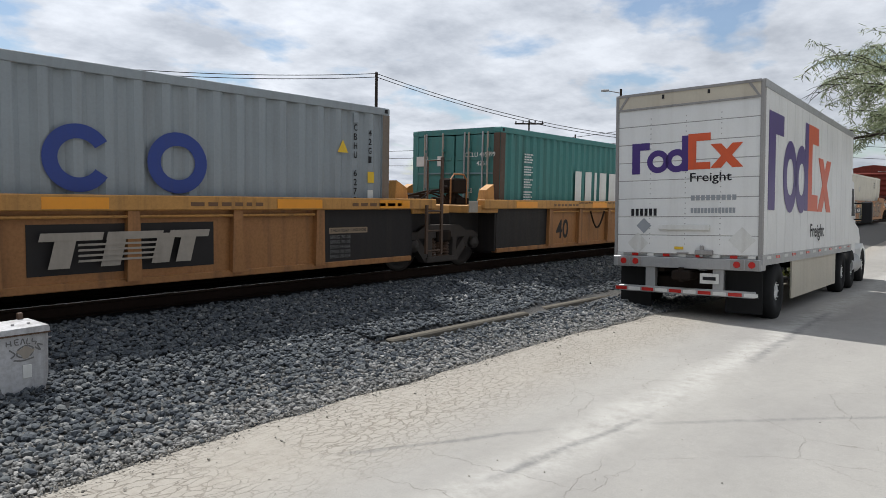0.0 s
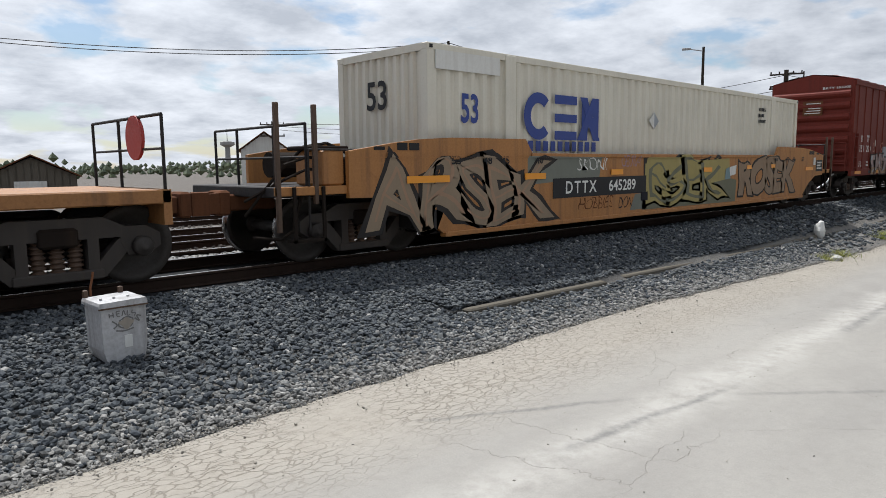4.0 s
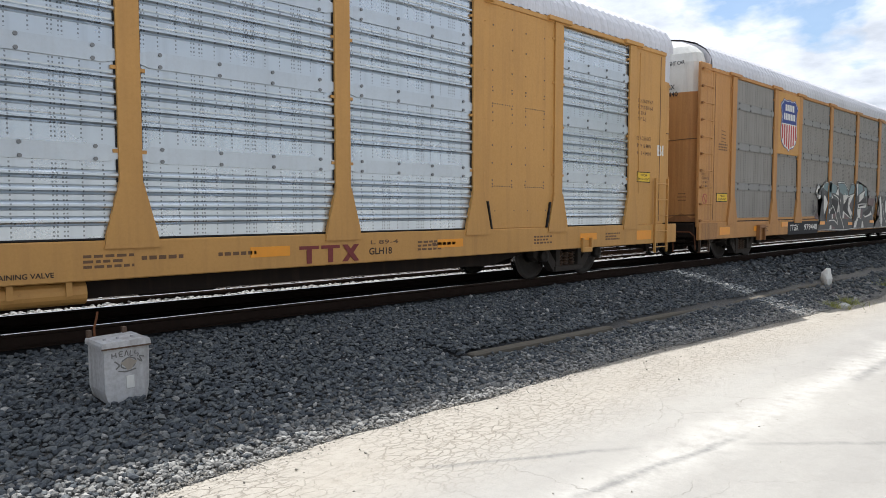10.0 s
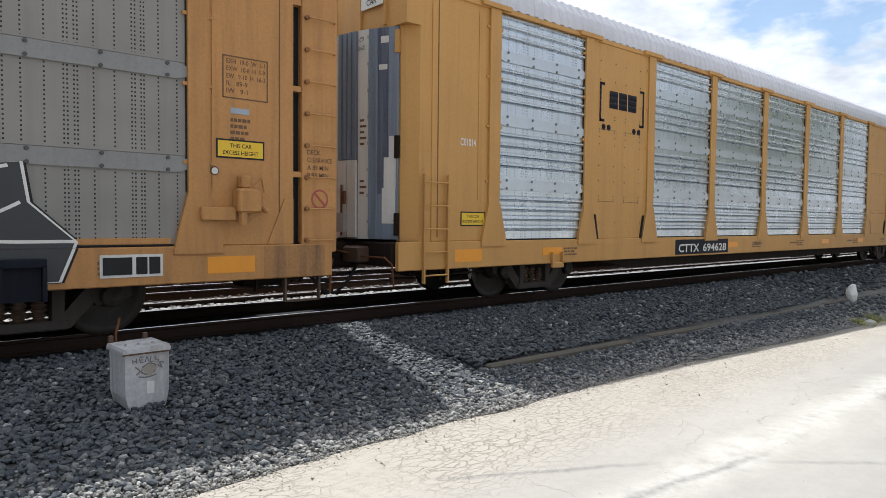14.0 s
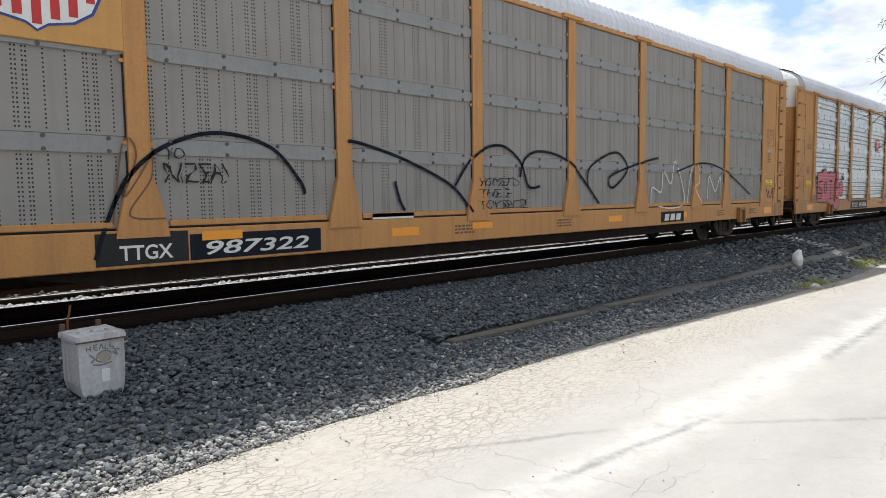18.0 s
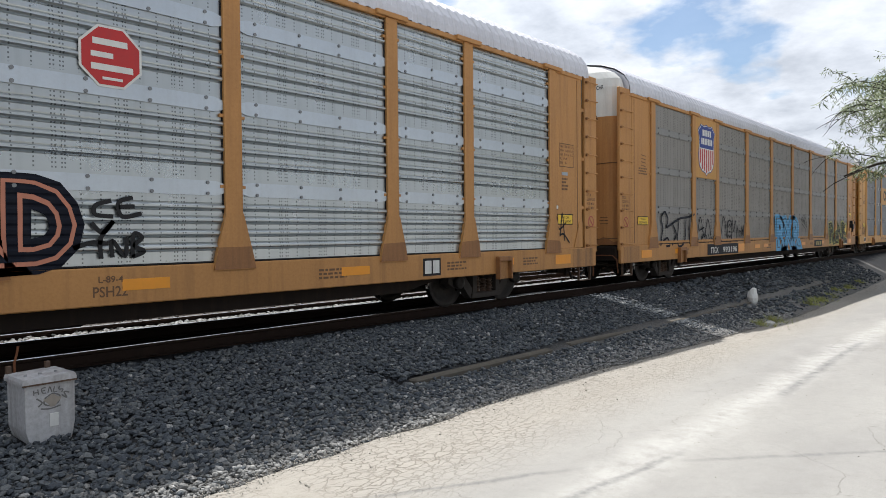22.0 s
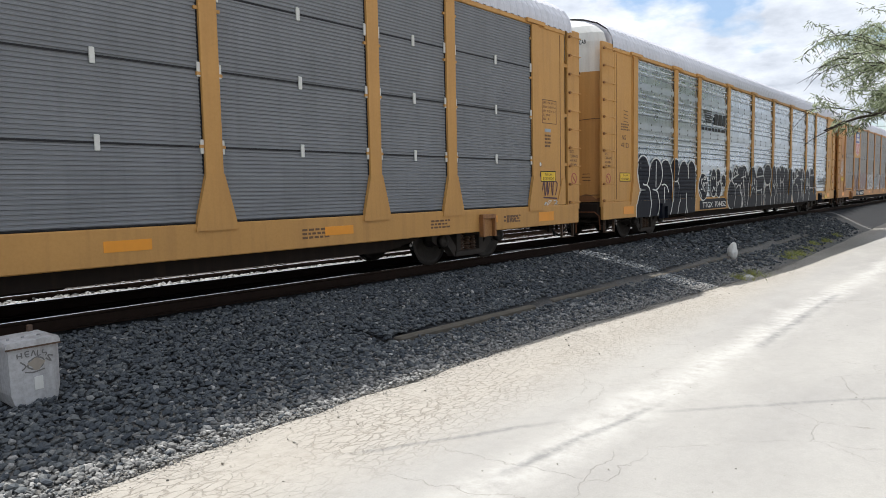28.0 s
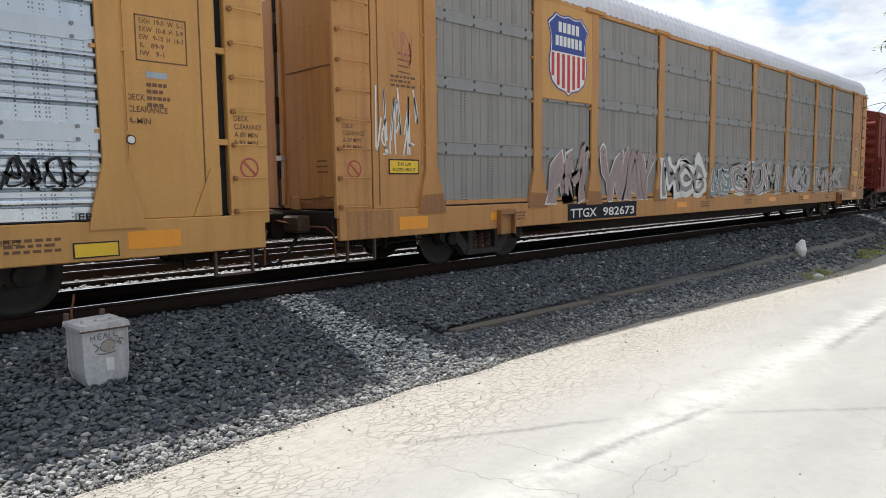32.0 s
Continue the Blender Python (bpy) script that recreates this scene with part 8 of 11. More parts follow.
fill(rack_r, [[(-4.88, 2.09), (-4.72, 2.2), (-4.16, 2.3), (-4.17, 1.79), (-4.35, 1.78), (-4.4, 1.95), (-4.73, 2.01)], [(-4.33, 2.27), (-3.64, 2.19), (-3.49, 2.11), (-3.6, 1.9), (-4.08, 1.93), (-4.35, 1.94)], [(-3.36, 2.26), (-2.7, 2.25), (-2.42, 2.1), (-2.27, 1.88), (-2.83, 1.87), (-3.16, 1.95), (-3.28, 2.13)], [(-1.9, 2.26), (-1.52, 2.21), (-1.59, 1.97), (-2.11, 1.88), (-2.19, 1.93)]], DB, "teal_spray", 2)
fill(rack_r, [[(-1.27, 2.29), (-0.65, 2.28), (-0.54, 2.05), (-0.95, 1.92), (-1.28, 1.84)], [(-0.4, 2.18), (-0.09, 2.17), (-0.03, 1.84), (-0.25, 1.86)]], DB, "teal_spray", 2)
fill(rack_r, [[(-4.76, 1.84), (-4.49, 1.75), (-4.44, 1.39), (-4.71, 1.58)], [(-5.63, 1.13), (-5.32, 1.25), (-5.23, 1.02), (-5.59, 1.05)], [(-3.87, 1.32), (-3.41, 1.23), (-3.58, 1.07), (-3.88, 1.05)], [(-2.62, 1.25), (-2.01, 1.09), (-2.23, 0.99), (-2.6, 1.03)]], DB, "mauve_dark", 2.4)
fill(rack_r, [[(-0.86, 1.34), (-0.51, 1.37), (-0.58, 1.01), (-0.76, 1.02)], [(-2.0, 1.62), (-1.85, 1.68), (-1.86, 1.44), (-1.97, 1.49)], [(0.09, 1.78), (1.04, 1.78), (0.78, 1.48), (0.09, 1.53)], [(-3.97, 0.78), (-3.68, 0.74), (-3.57, 0.67), (-3.96, 0.68)]], DB, "mauve_dark", 2.4)
fill(rack_r, [[(-5.53, 1.93), (-5.33, 2.17), (-5.18, 2.08), (-5.38, 2.01), (-5.43, 1.91), (-5.31, 1.84)], [(-4.78, 2.08), (-4.78, 1.82), (-4.65, 1.81), (-4.35, 1.56), (-4.74, 1.17), (-4.79, 1.39)], [(-5.33, 1.81), (-5.07, 1.84), (-5.12, 1.72), (-5.27, 1.69)], [(-4.07, 1.89), (-3.89, 1.77), (-3.94, 1.48), (-4.09, 1.71)]], DB, "white", 3)
fill(rack_r, [[(-3.6, 1.9), (-3.36, 2.1), (-3.3, 1.84), (-3.5, 1.86)], [(-3.35, 1.61), (-3.12, 1.66), (-3.2, 1.28), (-3.4, 1.25)], [(-2.81, 1.85), (-2.22, 1.88), (-2.48, 1.74), (-2.74, 1.55)], [(-2.19, 1.75), (-1.76, 1.9), (-1.59, 1.91), (-2.11, 1.49), (-1.77, 1.2), (-1.95, 1.06), (-2.28, 1.28)]], DB, "white", 3)
fill(rack_r, [[(-1.46, 2.27), (-1.27, 2.29), (-1.31, 1.84), (-1.45, 1.95)], [(-0.95, 1.89), (-0.25, 2.07), (-0.47, 1.82), (-0.96, 1.63)], [(-1.15, 1.51), (-0.03, 1.56), (-0.18, 1.41), (-1.09, 1.4)], [(-1.28, 1.34), (-0.75, 1.4), (-0.79, 1.05), (-1.22, 1.08)]], DB, "white", 3)
fill(rack_r, [[(-0.4, 1.13), (0.45, 1.35), (0.65, 1.15), (-0.18, 1.04)], [(-4.16, 0.81), (-4.0, 0.81), (-3.99, 0.68), (-4.2, 0.68)], [(-1.54, 0.86), (-1.29, 1.05), (-1.13, 0.97), (-1.29, 0.71), (-1.57, 0.67)], [(-4.37, 1.36), (-4.22, 1.41), (-4.37, 1.21)]], DB, "white", 3)
fill(rack_r, [[(-4.05, 1.32), (-3.87, 1.41), (-3.9, 1.05), (-4.08, 1.03)], [(-2.8, 1.28), (-2.59, 1.33), (-2.65, 1.05), (-2.83, 1.03)], [(-0.62, 0.89), (-0.47, 0.91), (-0.37, 0.67), (-0.65, 0.67)]], DB, "white", 3)
fill(rack_r, [[(-3.99, 1.74), (-3.28, 1.63), (-3.38, 1.42), (-3.58, 1.21), (-4.37, 1.19), (-4.14, 1.41), (-3.9, 1.48)], [(-3.26, 1.82), (-3.07, 1.74), (-3.13, 1.28), (-3.27, 1.21)], [(-2.74, 1.53), (-2.27, 1.77), (-2.33, 1.59), (-2.44, 1.43), (-1.89, 1.06), (-2.23, 1.1), (-2.84, 1.33)], [(-1.78, 1.06), (-1.53, 1.28), (-1.46, 2.22), (-1.33, 1.73), (-1.28, 1.28), (-1.6, 0.67), (-1.78, 0.68)]], DB, "black", 3.6)
fill(rack_r, [[(-1.12, 1.57), (-0.18, 1.8), (0.01, 1.53), (-0.96, 1.45)], [(-0.47, 1.22), (0.28, 1.41), (0.65, 1.48), (0.45, 1.22), (-0.18, 1.07)]], DB, "black", 3.6)
stroke(rack_r, [[(-4.37, 1.21), (-4.1, 1.41), (-3.9, 1.48), (-3.58, 1.21), (-3.37, 0.85)], [(-4.38, 0.97), (-3.8, 0.98), (-3.37, 0.83)], [(-3.85, 1.86), (-3.39, 1.75), (-3.28, 1.63), (-3.38, 1.25)], [(-3.07, 1.74), (-3.16, 1.28), (-2.68, 0.67)], [(-2.74, 1.55), (-2.4, 1.77), (-1.56, 1.91)], [(-2.11, 1.65), (-2.17, 1.44), (-1.77, 1.2), (-1.95, 1.04), (-2.8, 1.3)]], 0.035, DB, "white", "graffiti", "", 4.4)
stroke(rack_r, [[(-1.29, 1.17), (-1.15, 1.51), (-0.03, 1.56)], [(-0.96, 1.63), (-0.47, 1.82), (-0.75, 1.81)], [(-1.54, 0.67), (-1.29, 1.05), (-0.76, 1.02)], [(-2.68, 1.93), (-2.43, 1.74), (-2.72, 1.55)], [(-0.26, 1.07), (0.61, 1.19)]], 0.035, DB, "white", "graffiti", "", 4.4)
NERO = [(0.96, 0.65), (1.55, 1.11), (1.17, 1.82), (1.4, 1.9), (1.59, 1.56), (1.78, 1.91), (2.02, 1.89), (2.08, 1.57), (2.54, 1.95), (3.04, 1.89), (3.38, 2.06), (3.93, 1.96), (4.13, 1.61), (3.4, 2.12), (3.93, 1.96), (3.95, 2.07), (4.18, 1.98), (4.27, 1.82), (4.2, 1.65), (4.3, 1.58), (4.28, 1.46), (4.08, 1.39), (4.69, 1.2), (4.95, 0.89), (4.98, 0.66), (4.4, 0.67), (3.95, 0.67), (3.37, 0.66)]
for q, grow, m_, dp in ((oval(4.97, 1.36, 0.74, 0.69), 0.045, "black", 0), (oval(4.97, 1.36, 0.74, 0.69), 0.02, "white", 0.5), (oval(4.87, 1.36, 0.58, 0.66), 0.0, "dark_spray", 1), (oval(4.76, 1.42, 0.07, 0.13), 0.0, "white", 2)):
    fill(rack_r, [blown(q, grow)], DB, m_, dp, label="black-and-white block graffiti" if dp == 0 else "")
for grow, m_, dp in ((0.055, "black", 2.4), (0.03, "white", 2.8), (0.0, "slate_spray", 3.2)):
    fill(rack_r, [blown(NERO, grow)], DB, m_, dp)
fill(rack_r, [[(1.49, 1.7), (1.83, 1.88), (1.98, 1.43), (2.09, 0.86), (1.9, 0.65), (1.69, 1.29)], [(2.44, 1.69), (2.76, 1.81), (2.61, 1.29), (2.5, 1.18)], [(2.77, 1.25), (3.22, 1.33), (3.29, 0.98), (2.84, 0.95)], [(3.22, 1.44), (3.62, 1.91), (3.93, 1.85), (3.83, 1.29)]], DB, "white", 4)
fill(rack_r, [[(3.83, 1.21), (4.2, 1.37), (4.23, 0.64), (3.78, 0.66)], [(3.36, 2.08), (3.47, 2.06), (3.35, 1.69), (3.25, 1.34)], [(3.7, 1.99), (3.91, 1.96), (3.86, 1.82), (3.7, 1.86)], [(3.99, 1.18), (4.18, 1.25), (4.17, 0.68), (3.89, 0.68)]], DB, "white", 4)
fill(rack_r, [[(3.23, 1.43), (3.3, 1.39), (3.22, 1.17)], [(3.96, 1.53), (4.24, 1.56), (4.17, 1.44), (3.97, 1.41)]], DB, "white", 4)
fill(rack_r, [[(1.22, 1.29), (1.41, 1.35), (1.55, 1.11), (1.27, 1.12)], [(4.21, 1.23), (4.36, 1.2), (4.35, 0.67), (4.19, 0.67)]], DB, "mauve_dark", 4)
stroke(rack_r, [[(1.17, 1.82), (1.6, 1.01), (2.1, 0.64)], [(2.08, 1.57), (2.56, 0.85), (3.54, 0.78)], [(3.04, 1.89), (2.77, 1.29), (3.52, 1.17), (3.42, 0.79)], [(3.38, 2.06), (3.76, 1.53), (3.22, 1.29)], [(3.22, 1.26), (3.57, 1.39), (3.7, 1.34), (3.55, 0.94), (3.37, 0.66)], [(3.49, 2.09), (3.87, 1.98), (3.88, 1.8)], [(3.74, 1.7), (3.98, 1.69), (4.26, 1.53)], [(4.04, 1.39), (4.46, 1.25), (4.78, 1.0), (4.98, 0.66)], [(3.95, 2.05), (3.98, 1.8), (4.2, 1.65)]], 0.034, DB, "white", "graffiti", "", 4.6)
VARE = [(6.26, 1.52), (6.39, 1.63), (6.99, 1.94), (7.13, 2.05), (7.42, 2.05), (7.38, 1.9), (7.72, 2.01), (7.87, 2.08), (7.99, 1.89), (8.11, 2.09), (8.36, 2.0), (8.93, 1.8), (9.02, 1.93), (9.59, 1.85), (10.0, 1.9), (10.06, 1.5), (10.49, 1.1), (10.33, 0.69), (9.03, 0.67), (8.15, 0.68), (6.67, 0.65), (6.16, 0.79), (5.95, 1.16), (6.16, 1.14), (6.67, 1.09), (6.29, 1.35)]
for grow, m_, dp in ((0.055, "black", 0), (0.03, "white", 0.5), (0.0, "slate_spray", 1)):
    fill(rack_r, [blown(VARE, grow)], DB, m_, dp, label="slate graffiti with white rims" if dp == 0 else "")
fill(rack_r, [[(6.29, 1.57), (6.42, 1.61), (6.38, 1.44), (6.81, 1.15), (6.61, 1.18), (6.32, 1.41)], [(7.3, 1.75), (7.6, 1.97), (7.83, 1.92), (7.76, 1.73), (7.49, 1.6)], [(6.81, 1.12), (7.02, 1.26), (7.05, 0.99), (6.91, 0.97)], [(7.75, 0.98), (8.07, 1.03), (7.99, 0.72), (7.79, 0.69)]], DB, "white", 2)
fill(rack_r, [[(8.66, 1.42), (8.89, 1.63), (8.84, 1.32)], [(9.4, 1.57), (9.8, 1.64), (9.8, 1.36), (9.4, 1.32)], [(8.24, 1.0), (8.53, 0.99), (8.67, 0.69), (8.36, 0.7)], [(6.04, 1.05), (6.35, 1.01), (6.67, 0.83), (6.34, 0.7), (6.11, 0.85)]], DB, "white", 2)
stroke(rack_r, [[(6.38, 1.41), (6.98, 1.59), (7.13, 2.04)], [(6.94, 1.17), (7.38, 1.9)], [(7.23, 1.41), (7.75, 1.35), (8.07, 1.55), (7.87, 1.92)], [(8.07, 1.9), (8.03, 1.42), (8.67, 1.16), (9.12, 0.67)], [(8.15, 1.55), (8.58, 1.69), (8.89, 1.79)], [(9.02, 1.9), (8.89, 1.42), (9.6, 1.29), (9.41, 0.94), (9.03, 0.88)], [(9.02, 1.63), (9.9, 1.86)], [(10.0, 1.5), (9.5, 1.15), (10.49, 1.1)], [(5.95, 1.14), (6.67, 1.09), (7.37, 0.99), (7.3, 0.65)], [(7.75, 1.32), (7.67, 0.73)], [(7.02, 1.94), (7.23, 1.41)]], 0.034, DB, "white", "graffiti", "", 2.6)
scrawl(rack_r, "APE", 5.76, 1.46, 0.42, 0.17, DB, "white", 7)
scrawl(rack_r, "JHF", 5.76, 1.26, 0.42, 0.17, DB, "white", 7)
scrawl(rack_r, "IMOK", 4.46, 0.8, 0.4, 0.15, DB, "white", 7)
for x, w, z in ((-5.18, 0.48, 0.85), (-2.27, 0.48, 0.79), (0.34, 0.55, 0.83), (2.75, 0.5, 0.83), (5.6, 0.5, 0.83), (8.3, 0.5, 0.83)):
    plate(rack_r, x, x + w, z, z + 0.11, SILL_Y - 0.024, "orange")
plate(rack_r, -8.4, -7.9, 0.84, 0.98, SILL_Y - 0.004, "orange")
for k, w in enumerate(("IN", "TILL", "DEATH")):
    scrawl(rack_r, w, -5.93 + 0.02 * k, 1.54 - 0.15 * k, (0.2, 0.42, 0.58)[k], 0.11, STD_BANDS, "dark_spray", 7)
ip = plate(rack_r, 10.72, 11.38, 0.70, 0.95, SILL_Y - 0.006, "white_paint", "info_plate", "white plates with black squares")
for x, w in ((10.75, 0.30), (11.09, 0.12), (11.23, 0.12)):
    plate(ip, x, x + w, 0.73, 0.92, SILL_Y - 0.011, "black", "square")
valve(rack_r, "rack_old")

# grey car with thin arcs
plate(rack_t, -7.62, -6.58, 0.64, 1.0, SILL_Y - 0.001, "black", "lettered_plate", "black plate with white letters")
plate(rack_t, -6.56, -4.69, 0.64, 0.95, SILL_Y - 0.001, "dark_spray", "lettered_plate")
lettering(rack_t, "TTGX", -7.37, 0.69, 0.60, 0.17, SILL_Y - 0.008, "white", 0.006)
lettering(rack_t, "987322", -6.36, 0.69, 1.47, 0.17, SILL_Y - 0.008, "white_paint", 0.004, shear=0.2)
plate(rack_t, -6.41, -5.88, 0.87, 0.98, SILL_Y - 0.009, "orange")
plate(rack_t, -1.57, -1.05, 0.80, 0.91, SILL_Y - 0.004, "orange")
plate(rack_t, -3.75, -2.92, 1.035, 1.12, SIDE - 0.03, "white_paint", "paper_label", "worn white paper strip")
ARCS = [[(-7.62, 0.72), (-7.52, 1.03), (-7.22, 1.65), (-6.75, 2.01), (-6.12, 2.17), (-5.42, 2.02), (-5.0, 1.6), (-4.92, 1.42)], [(-4.2, 2.16), (-3.93, 2.14), (-3.05, 1.92), (-2.05, 1.53), (-1.57, 1.09)], [(-1.98, 1.53), (-1.48, 2.06), (-0.81, 2.25), (-0.25, 1.99), (0.01, 1.53), (0.36, 1.53)], [(-0.25, 1.7), (-0.08, 2.05), (0.45, 2.19), (1.39, 1.98), (2.45, 1.17)], [(2.01, 1.53), (2.11, 1.94), (3.12, 2.27), (3.61, 1.91), (3.0, 1.5), (2.9, 1.75), (4.11, 2.05), (5.05, 2.21)], [(-3.3, 1.6), (-3.2, 1.3), (-3.1, 1.15)]]
stroke(rack_t, ARCS, 0.05, STD_BANDS, "dark_spray", "scrawl", "long thin black sprayed arcs")
stroke(rack_t, [[(6.0, 1.9), (7.5, 2.15), (9.0, 1.95), (10.8, 1.3)]], 0.04, STD_BANDS, "dark_spray", "scrawl")
scrawl(rack_t, "NIZER!", -6.84, 1.56, 0.80, 0.24, STD_BANDS, "black", 7)
scrawl(rack_t, "YO", -6.80, 1.84, 0.22, 0.13, STD_BANDS, "black", 7)
for k, w in enumerate(("HOMETO", "THE E", "TOYSBOZ")):
    scrawl(rack_t, w, -1.40, 1.53 - 0.2 * k, (1.1, 0.9, 1.4)[k], 0.15, STD_BANDS, "black", 7)
stroke(rack_t, [[(4.7, 1.05), (4.75, 1.5), (5.2, 1.4), (5.3, 1.9), (5.7, 1.6), (5.9, 2.15), (6.3, 1.6), (6.4, 1.1), (5.6, 1.0), (4.9, 1.1)], [(6.6, 1.1), (6.8, 1.9), (7.1, 2.1), (7.3, 1.7), (7.0, 1.5), (7.4, 1.1)], [(7.8, 1.2), (7.9, 1.8), (8.3, 1.4), (8.6, 1.8), (8.7, 1.2)]], 0.03, STD_BANDS, "white_paint", "scrawl", "pale outlined scrawl")
stroke(rack_t, [[(-7.42, 1.1), (-7.3, 1.9), (-7.22, 2.05), (-7.15, 1.85), (-7.3, 1.4), (-7.05, 1.75), (-6.95, 1.95), (-7.0, 1.6), (-7.25, 1.2), (-6.85, 1.15)]], 0.02, STD_BANDS, "brown_text", "scrawl")
plate(rack_t, 5.2, 6.4, 0.66, 0.92, SILL_Y - 0.001, "dark_spray", "emblem_plate", "dark plate with pale blocks")
emblem_blocks(rack_t, [(5.35, 0.22), (5.65, 0.22), (5.95, 0.24)], 0.70, 0.16, SILL_Y - 0.008, "white_paint", 0.3)
stroke(rack_t, [[(12.1, 1.25), (12.15, 1.45), (12.25, 1.2), (12.35, 1.42), (12.4, 1.2), (12.55, 1.25), (12.6, 1.45)], [(12.6, 1.45), (12.8, 1.48)], [(12.68, 1.46), (12.68, 1.15)]], 0.035, [(11.9, 13.0, 1, 3, PANEL - 0.002)], "dark_spray", "scrawl", "thick dark scrawl")

# silver car with red bubbles
black_sill(rack_d, -6.98, -4.43, "TTGX 993316", (-6.82, 0.89), (-5.71, 1.16), "black plate with white car number")
lettering(rack_d, "KCS", -12.57, 2.14, 0.26, 0.11, PANEL, "black", 0.004)
lettering(rack_d, "9370", -12.59, 2.00, 0.32, 0.11, PANEL, "black", 0.004)
RED = [[(-11.32, 0.98), (-11.35, 2.02), (-10.75, 2.06), (-10.72, 0.98)], [(-10.78, 0.95), (-10.72, 2.1), (-10.45, 2.2), (-10.15, 2.02), (-10.1, 1.0)], [(-10.2, 1.0), (-10.1, 2.08), (-9.95, 1.98), (-9.85, 2.1), (-9.35, 2.02), (-9.38, 0.95), (-9.5, 0.66), (-9.75, 0.60), (-10.0, 0.72)], [(-9.5, 0.95), (-9.45, 2.08), (-8.78, 2.08), (-8.8, 1.75), (-8.68, 1.5), (-8.62, 1.0), (-8.72, 0.78), (-8.95, 0.66), (-9.25, 0.70)]]
for i, q in enumerate(RED):
    fill(rack_d, [blown(q, 0.042)], STD_BANDS, "dark_spray", 0.1 * i, label="red bubble graffiti with black outlines" if i == 0 else "")
    fill(rack_d, [q], STD_BANDS, "pink", 1 + 0.1 * i)
fill(rack_d, [oval(-8.38, 1.45, 0.31, 0.31)], STD_BANDS, "dark_spray", 0)
fill(rack_d, [oval(-8.38, 1.45, 0.27, 0.27)], STD_BANDS, "pink", 1)
stroke(rack_d, [[(-10.85, 1.75), (-11.15, 1.7), (-11.15, 1.5), (-10.85, 1.4), (-10.9, 1.15), (-11.2, 1.1)], oval(-10.42, 1.5, 0.14, 0.2, 10) + [(-10.28, 1.5)], [(-9.9, 1.75), (-9.62, 1.75), (-9.75, 1.7), (-9.75, 1.0)], [(-9.0, 1.8), (-9.25, 1.75), (-9.25, 1.5), (-9.0, 1.5), (-9.25, 1.45), (-9.25, 1.15), (-8.95, 1.1)], [(-11.3, 1.3), (-10.8, 1.28)]], 0.05, STD_BANDS, "dark_spray", "graffiti", "", 2.5)
stroke(rack_d, [[(-11.72, 1.95), (-11.68, 1.6), (-11.5, 1.62), (-11.45, 1.95)], [(-11.58, 2.0), (-11.56, 1.2), (-11.42, 1.05)]], 0.045, STD_BANDS, "black")
scrawl(rack_d, "CEK", -8.72, 1.80, 0.70, 0.28, STD_BANDS, "black", 7)
spray(rack_d, "AKWRD", -1.16, 2.42, 0.98, 2.04, STD_BANDS, [(0.13, "dark_spray"), (0.05, "salmon"), (0.004, "dark_spray")], jitter=0.06, seed=4, label="dark block graffiti with salmon letters")
stroke(rack_d, [[(2.72, 1.78), (2.55, 1.72), (2.55, 1.62), (2.74, 1.60)], [(2.96, 1.82), (2.80, 1.76), (2.84, 1.60), (3.06, 1.64)], [(2.80, 1.71), (2.98, 1.72)], [(2.50, 1.53), (2.62, 1.42), (2.74, 1.55), (2.60, 1.36), (2.60, 1.13)],
                [(2.31, 1.25), (2.50, 1.31), (2.68, 1.30)], [(2.72, 1.14), (2.72, 1.33), (2.86, 1.15), (2.88, 1.36)], [(2.95, 1.14), (2.96, 1.40), (3.06, 1.36), (2.97, 1.27), (3.08, 1.20), (2.94, 1.14)]], 0.05, STD_BANDS, "black", "scrawl", "black hand-sprayed tag")
stroke(rack_d, [[(11.86, 1.2), (11.95, 1.75), (12.1, 1.3), (12.2, 1.8), (12.3, 1.2)], [(11.85, 1.55), (12.1, 1.45), (12.35, 1.6)], [(11.9, 1.12), (12.2, 1.35), (12.5, 1.15)]], 0.035, [(11.8, 13.0, 1.0, 4.0, PANEL - 0.004)], "black", "scrawl", "black tag on the end panel")
lettering(rack_d, "L-89-4", 2.56, 0.86, 0.27, 0.075, SILL_Y - 0.006, "brown_text", 0.004)
plate(rack_d, 7.78, 8.22, 0.66, 0.96, SILL_Y - 0.003, "black", "placard", "black and white placard")
for x in (7.82, 8.02):
    plate(rack_d, x, x + 0.16, 0.70, 0.92, SILL_Y - 0.007, "white_paint", "placard_field")
for x0 in (-2.83, 2.75):
    pts = [(x0 + 0.34 * math.cos(radians(22.5 + 45 * i)), 3.38 + 0.34 * math.sin(radians(22.5 + 45 * i))) for i in range(8)]
    bdg = part("badge", Mesh().prism(blown(pts, 0.03), "y", SIDE - 0.032, SIDE - 0.026), "white", rack_d, "red octagonal badge with a white rim and bars")
    part("badge_field", Mesh().prism(pts, "y", SIDE - 0.036, SIDE - 0.031), "red", bdg)
    part("badge_bars", Mesh().box(x0 - 0.20, x0 + 0.18, SIDE - 0.040, SIDE - 0.036, 3.50, 3.57).box(x0 - 0.22, x0 + 0.02, SIDE - 0.040, SIDE - 0.036, 3.36, 3.42).box(x0 - 0.22, x0 + 0.24, SIDE - 0.040, SIDE - 0.036, 3.22, 3.29).box(x0 - 0.1, x0 + 0.12, SIDE - 0.040, SIDE - 0.036, 3.12, 3.15), "white", bdg)
lettering(rack_d, "R1", -3.30, 0.77, 0.34, 0.14, SILL_Y - 0.006, "brown_text", 0.006)
small_print(rack_d, 2.50, "PSH22", 0.70, 0.12, "brown_text", 0.38)
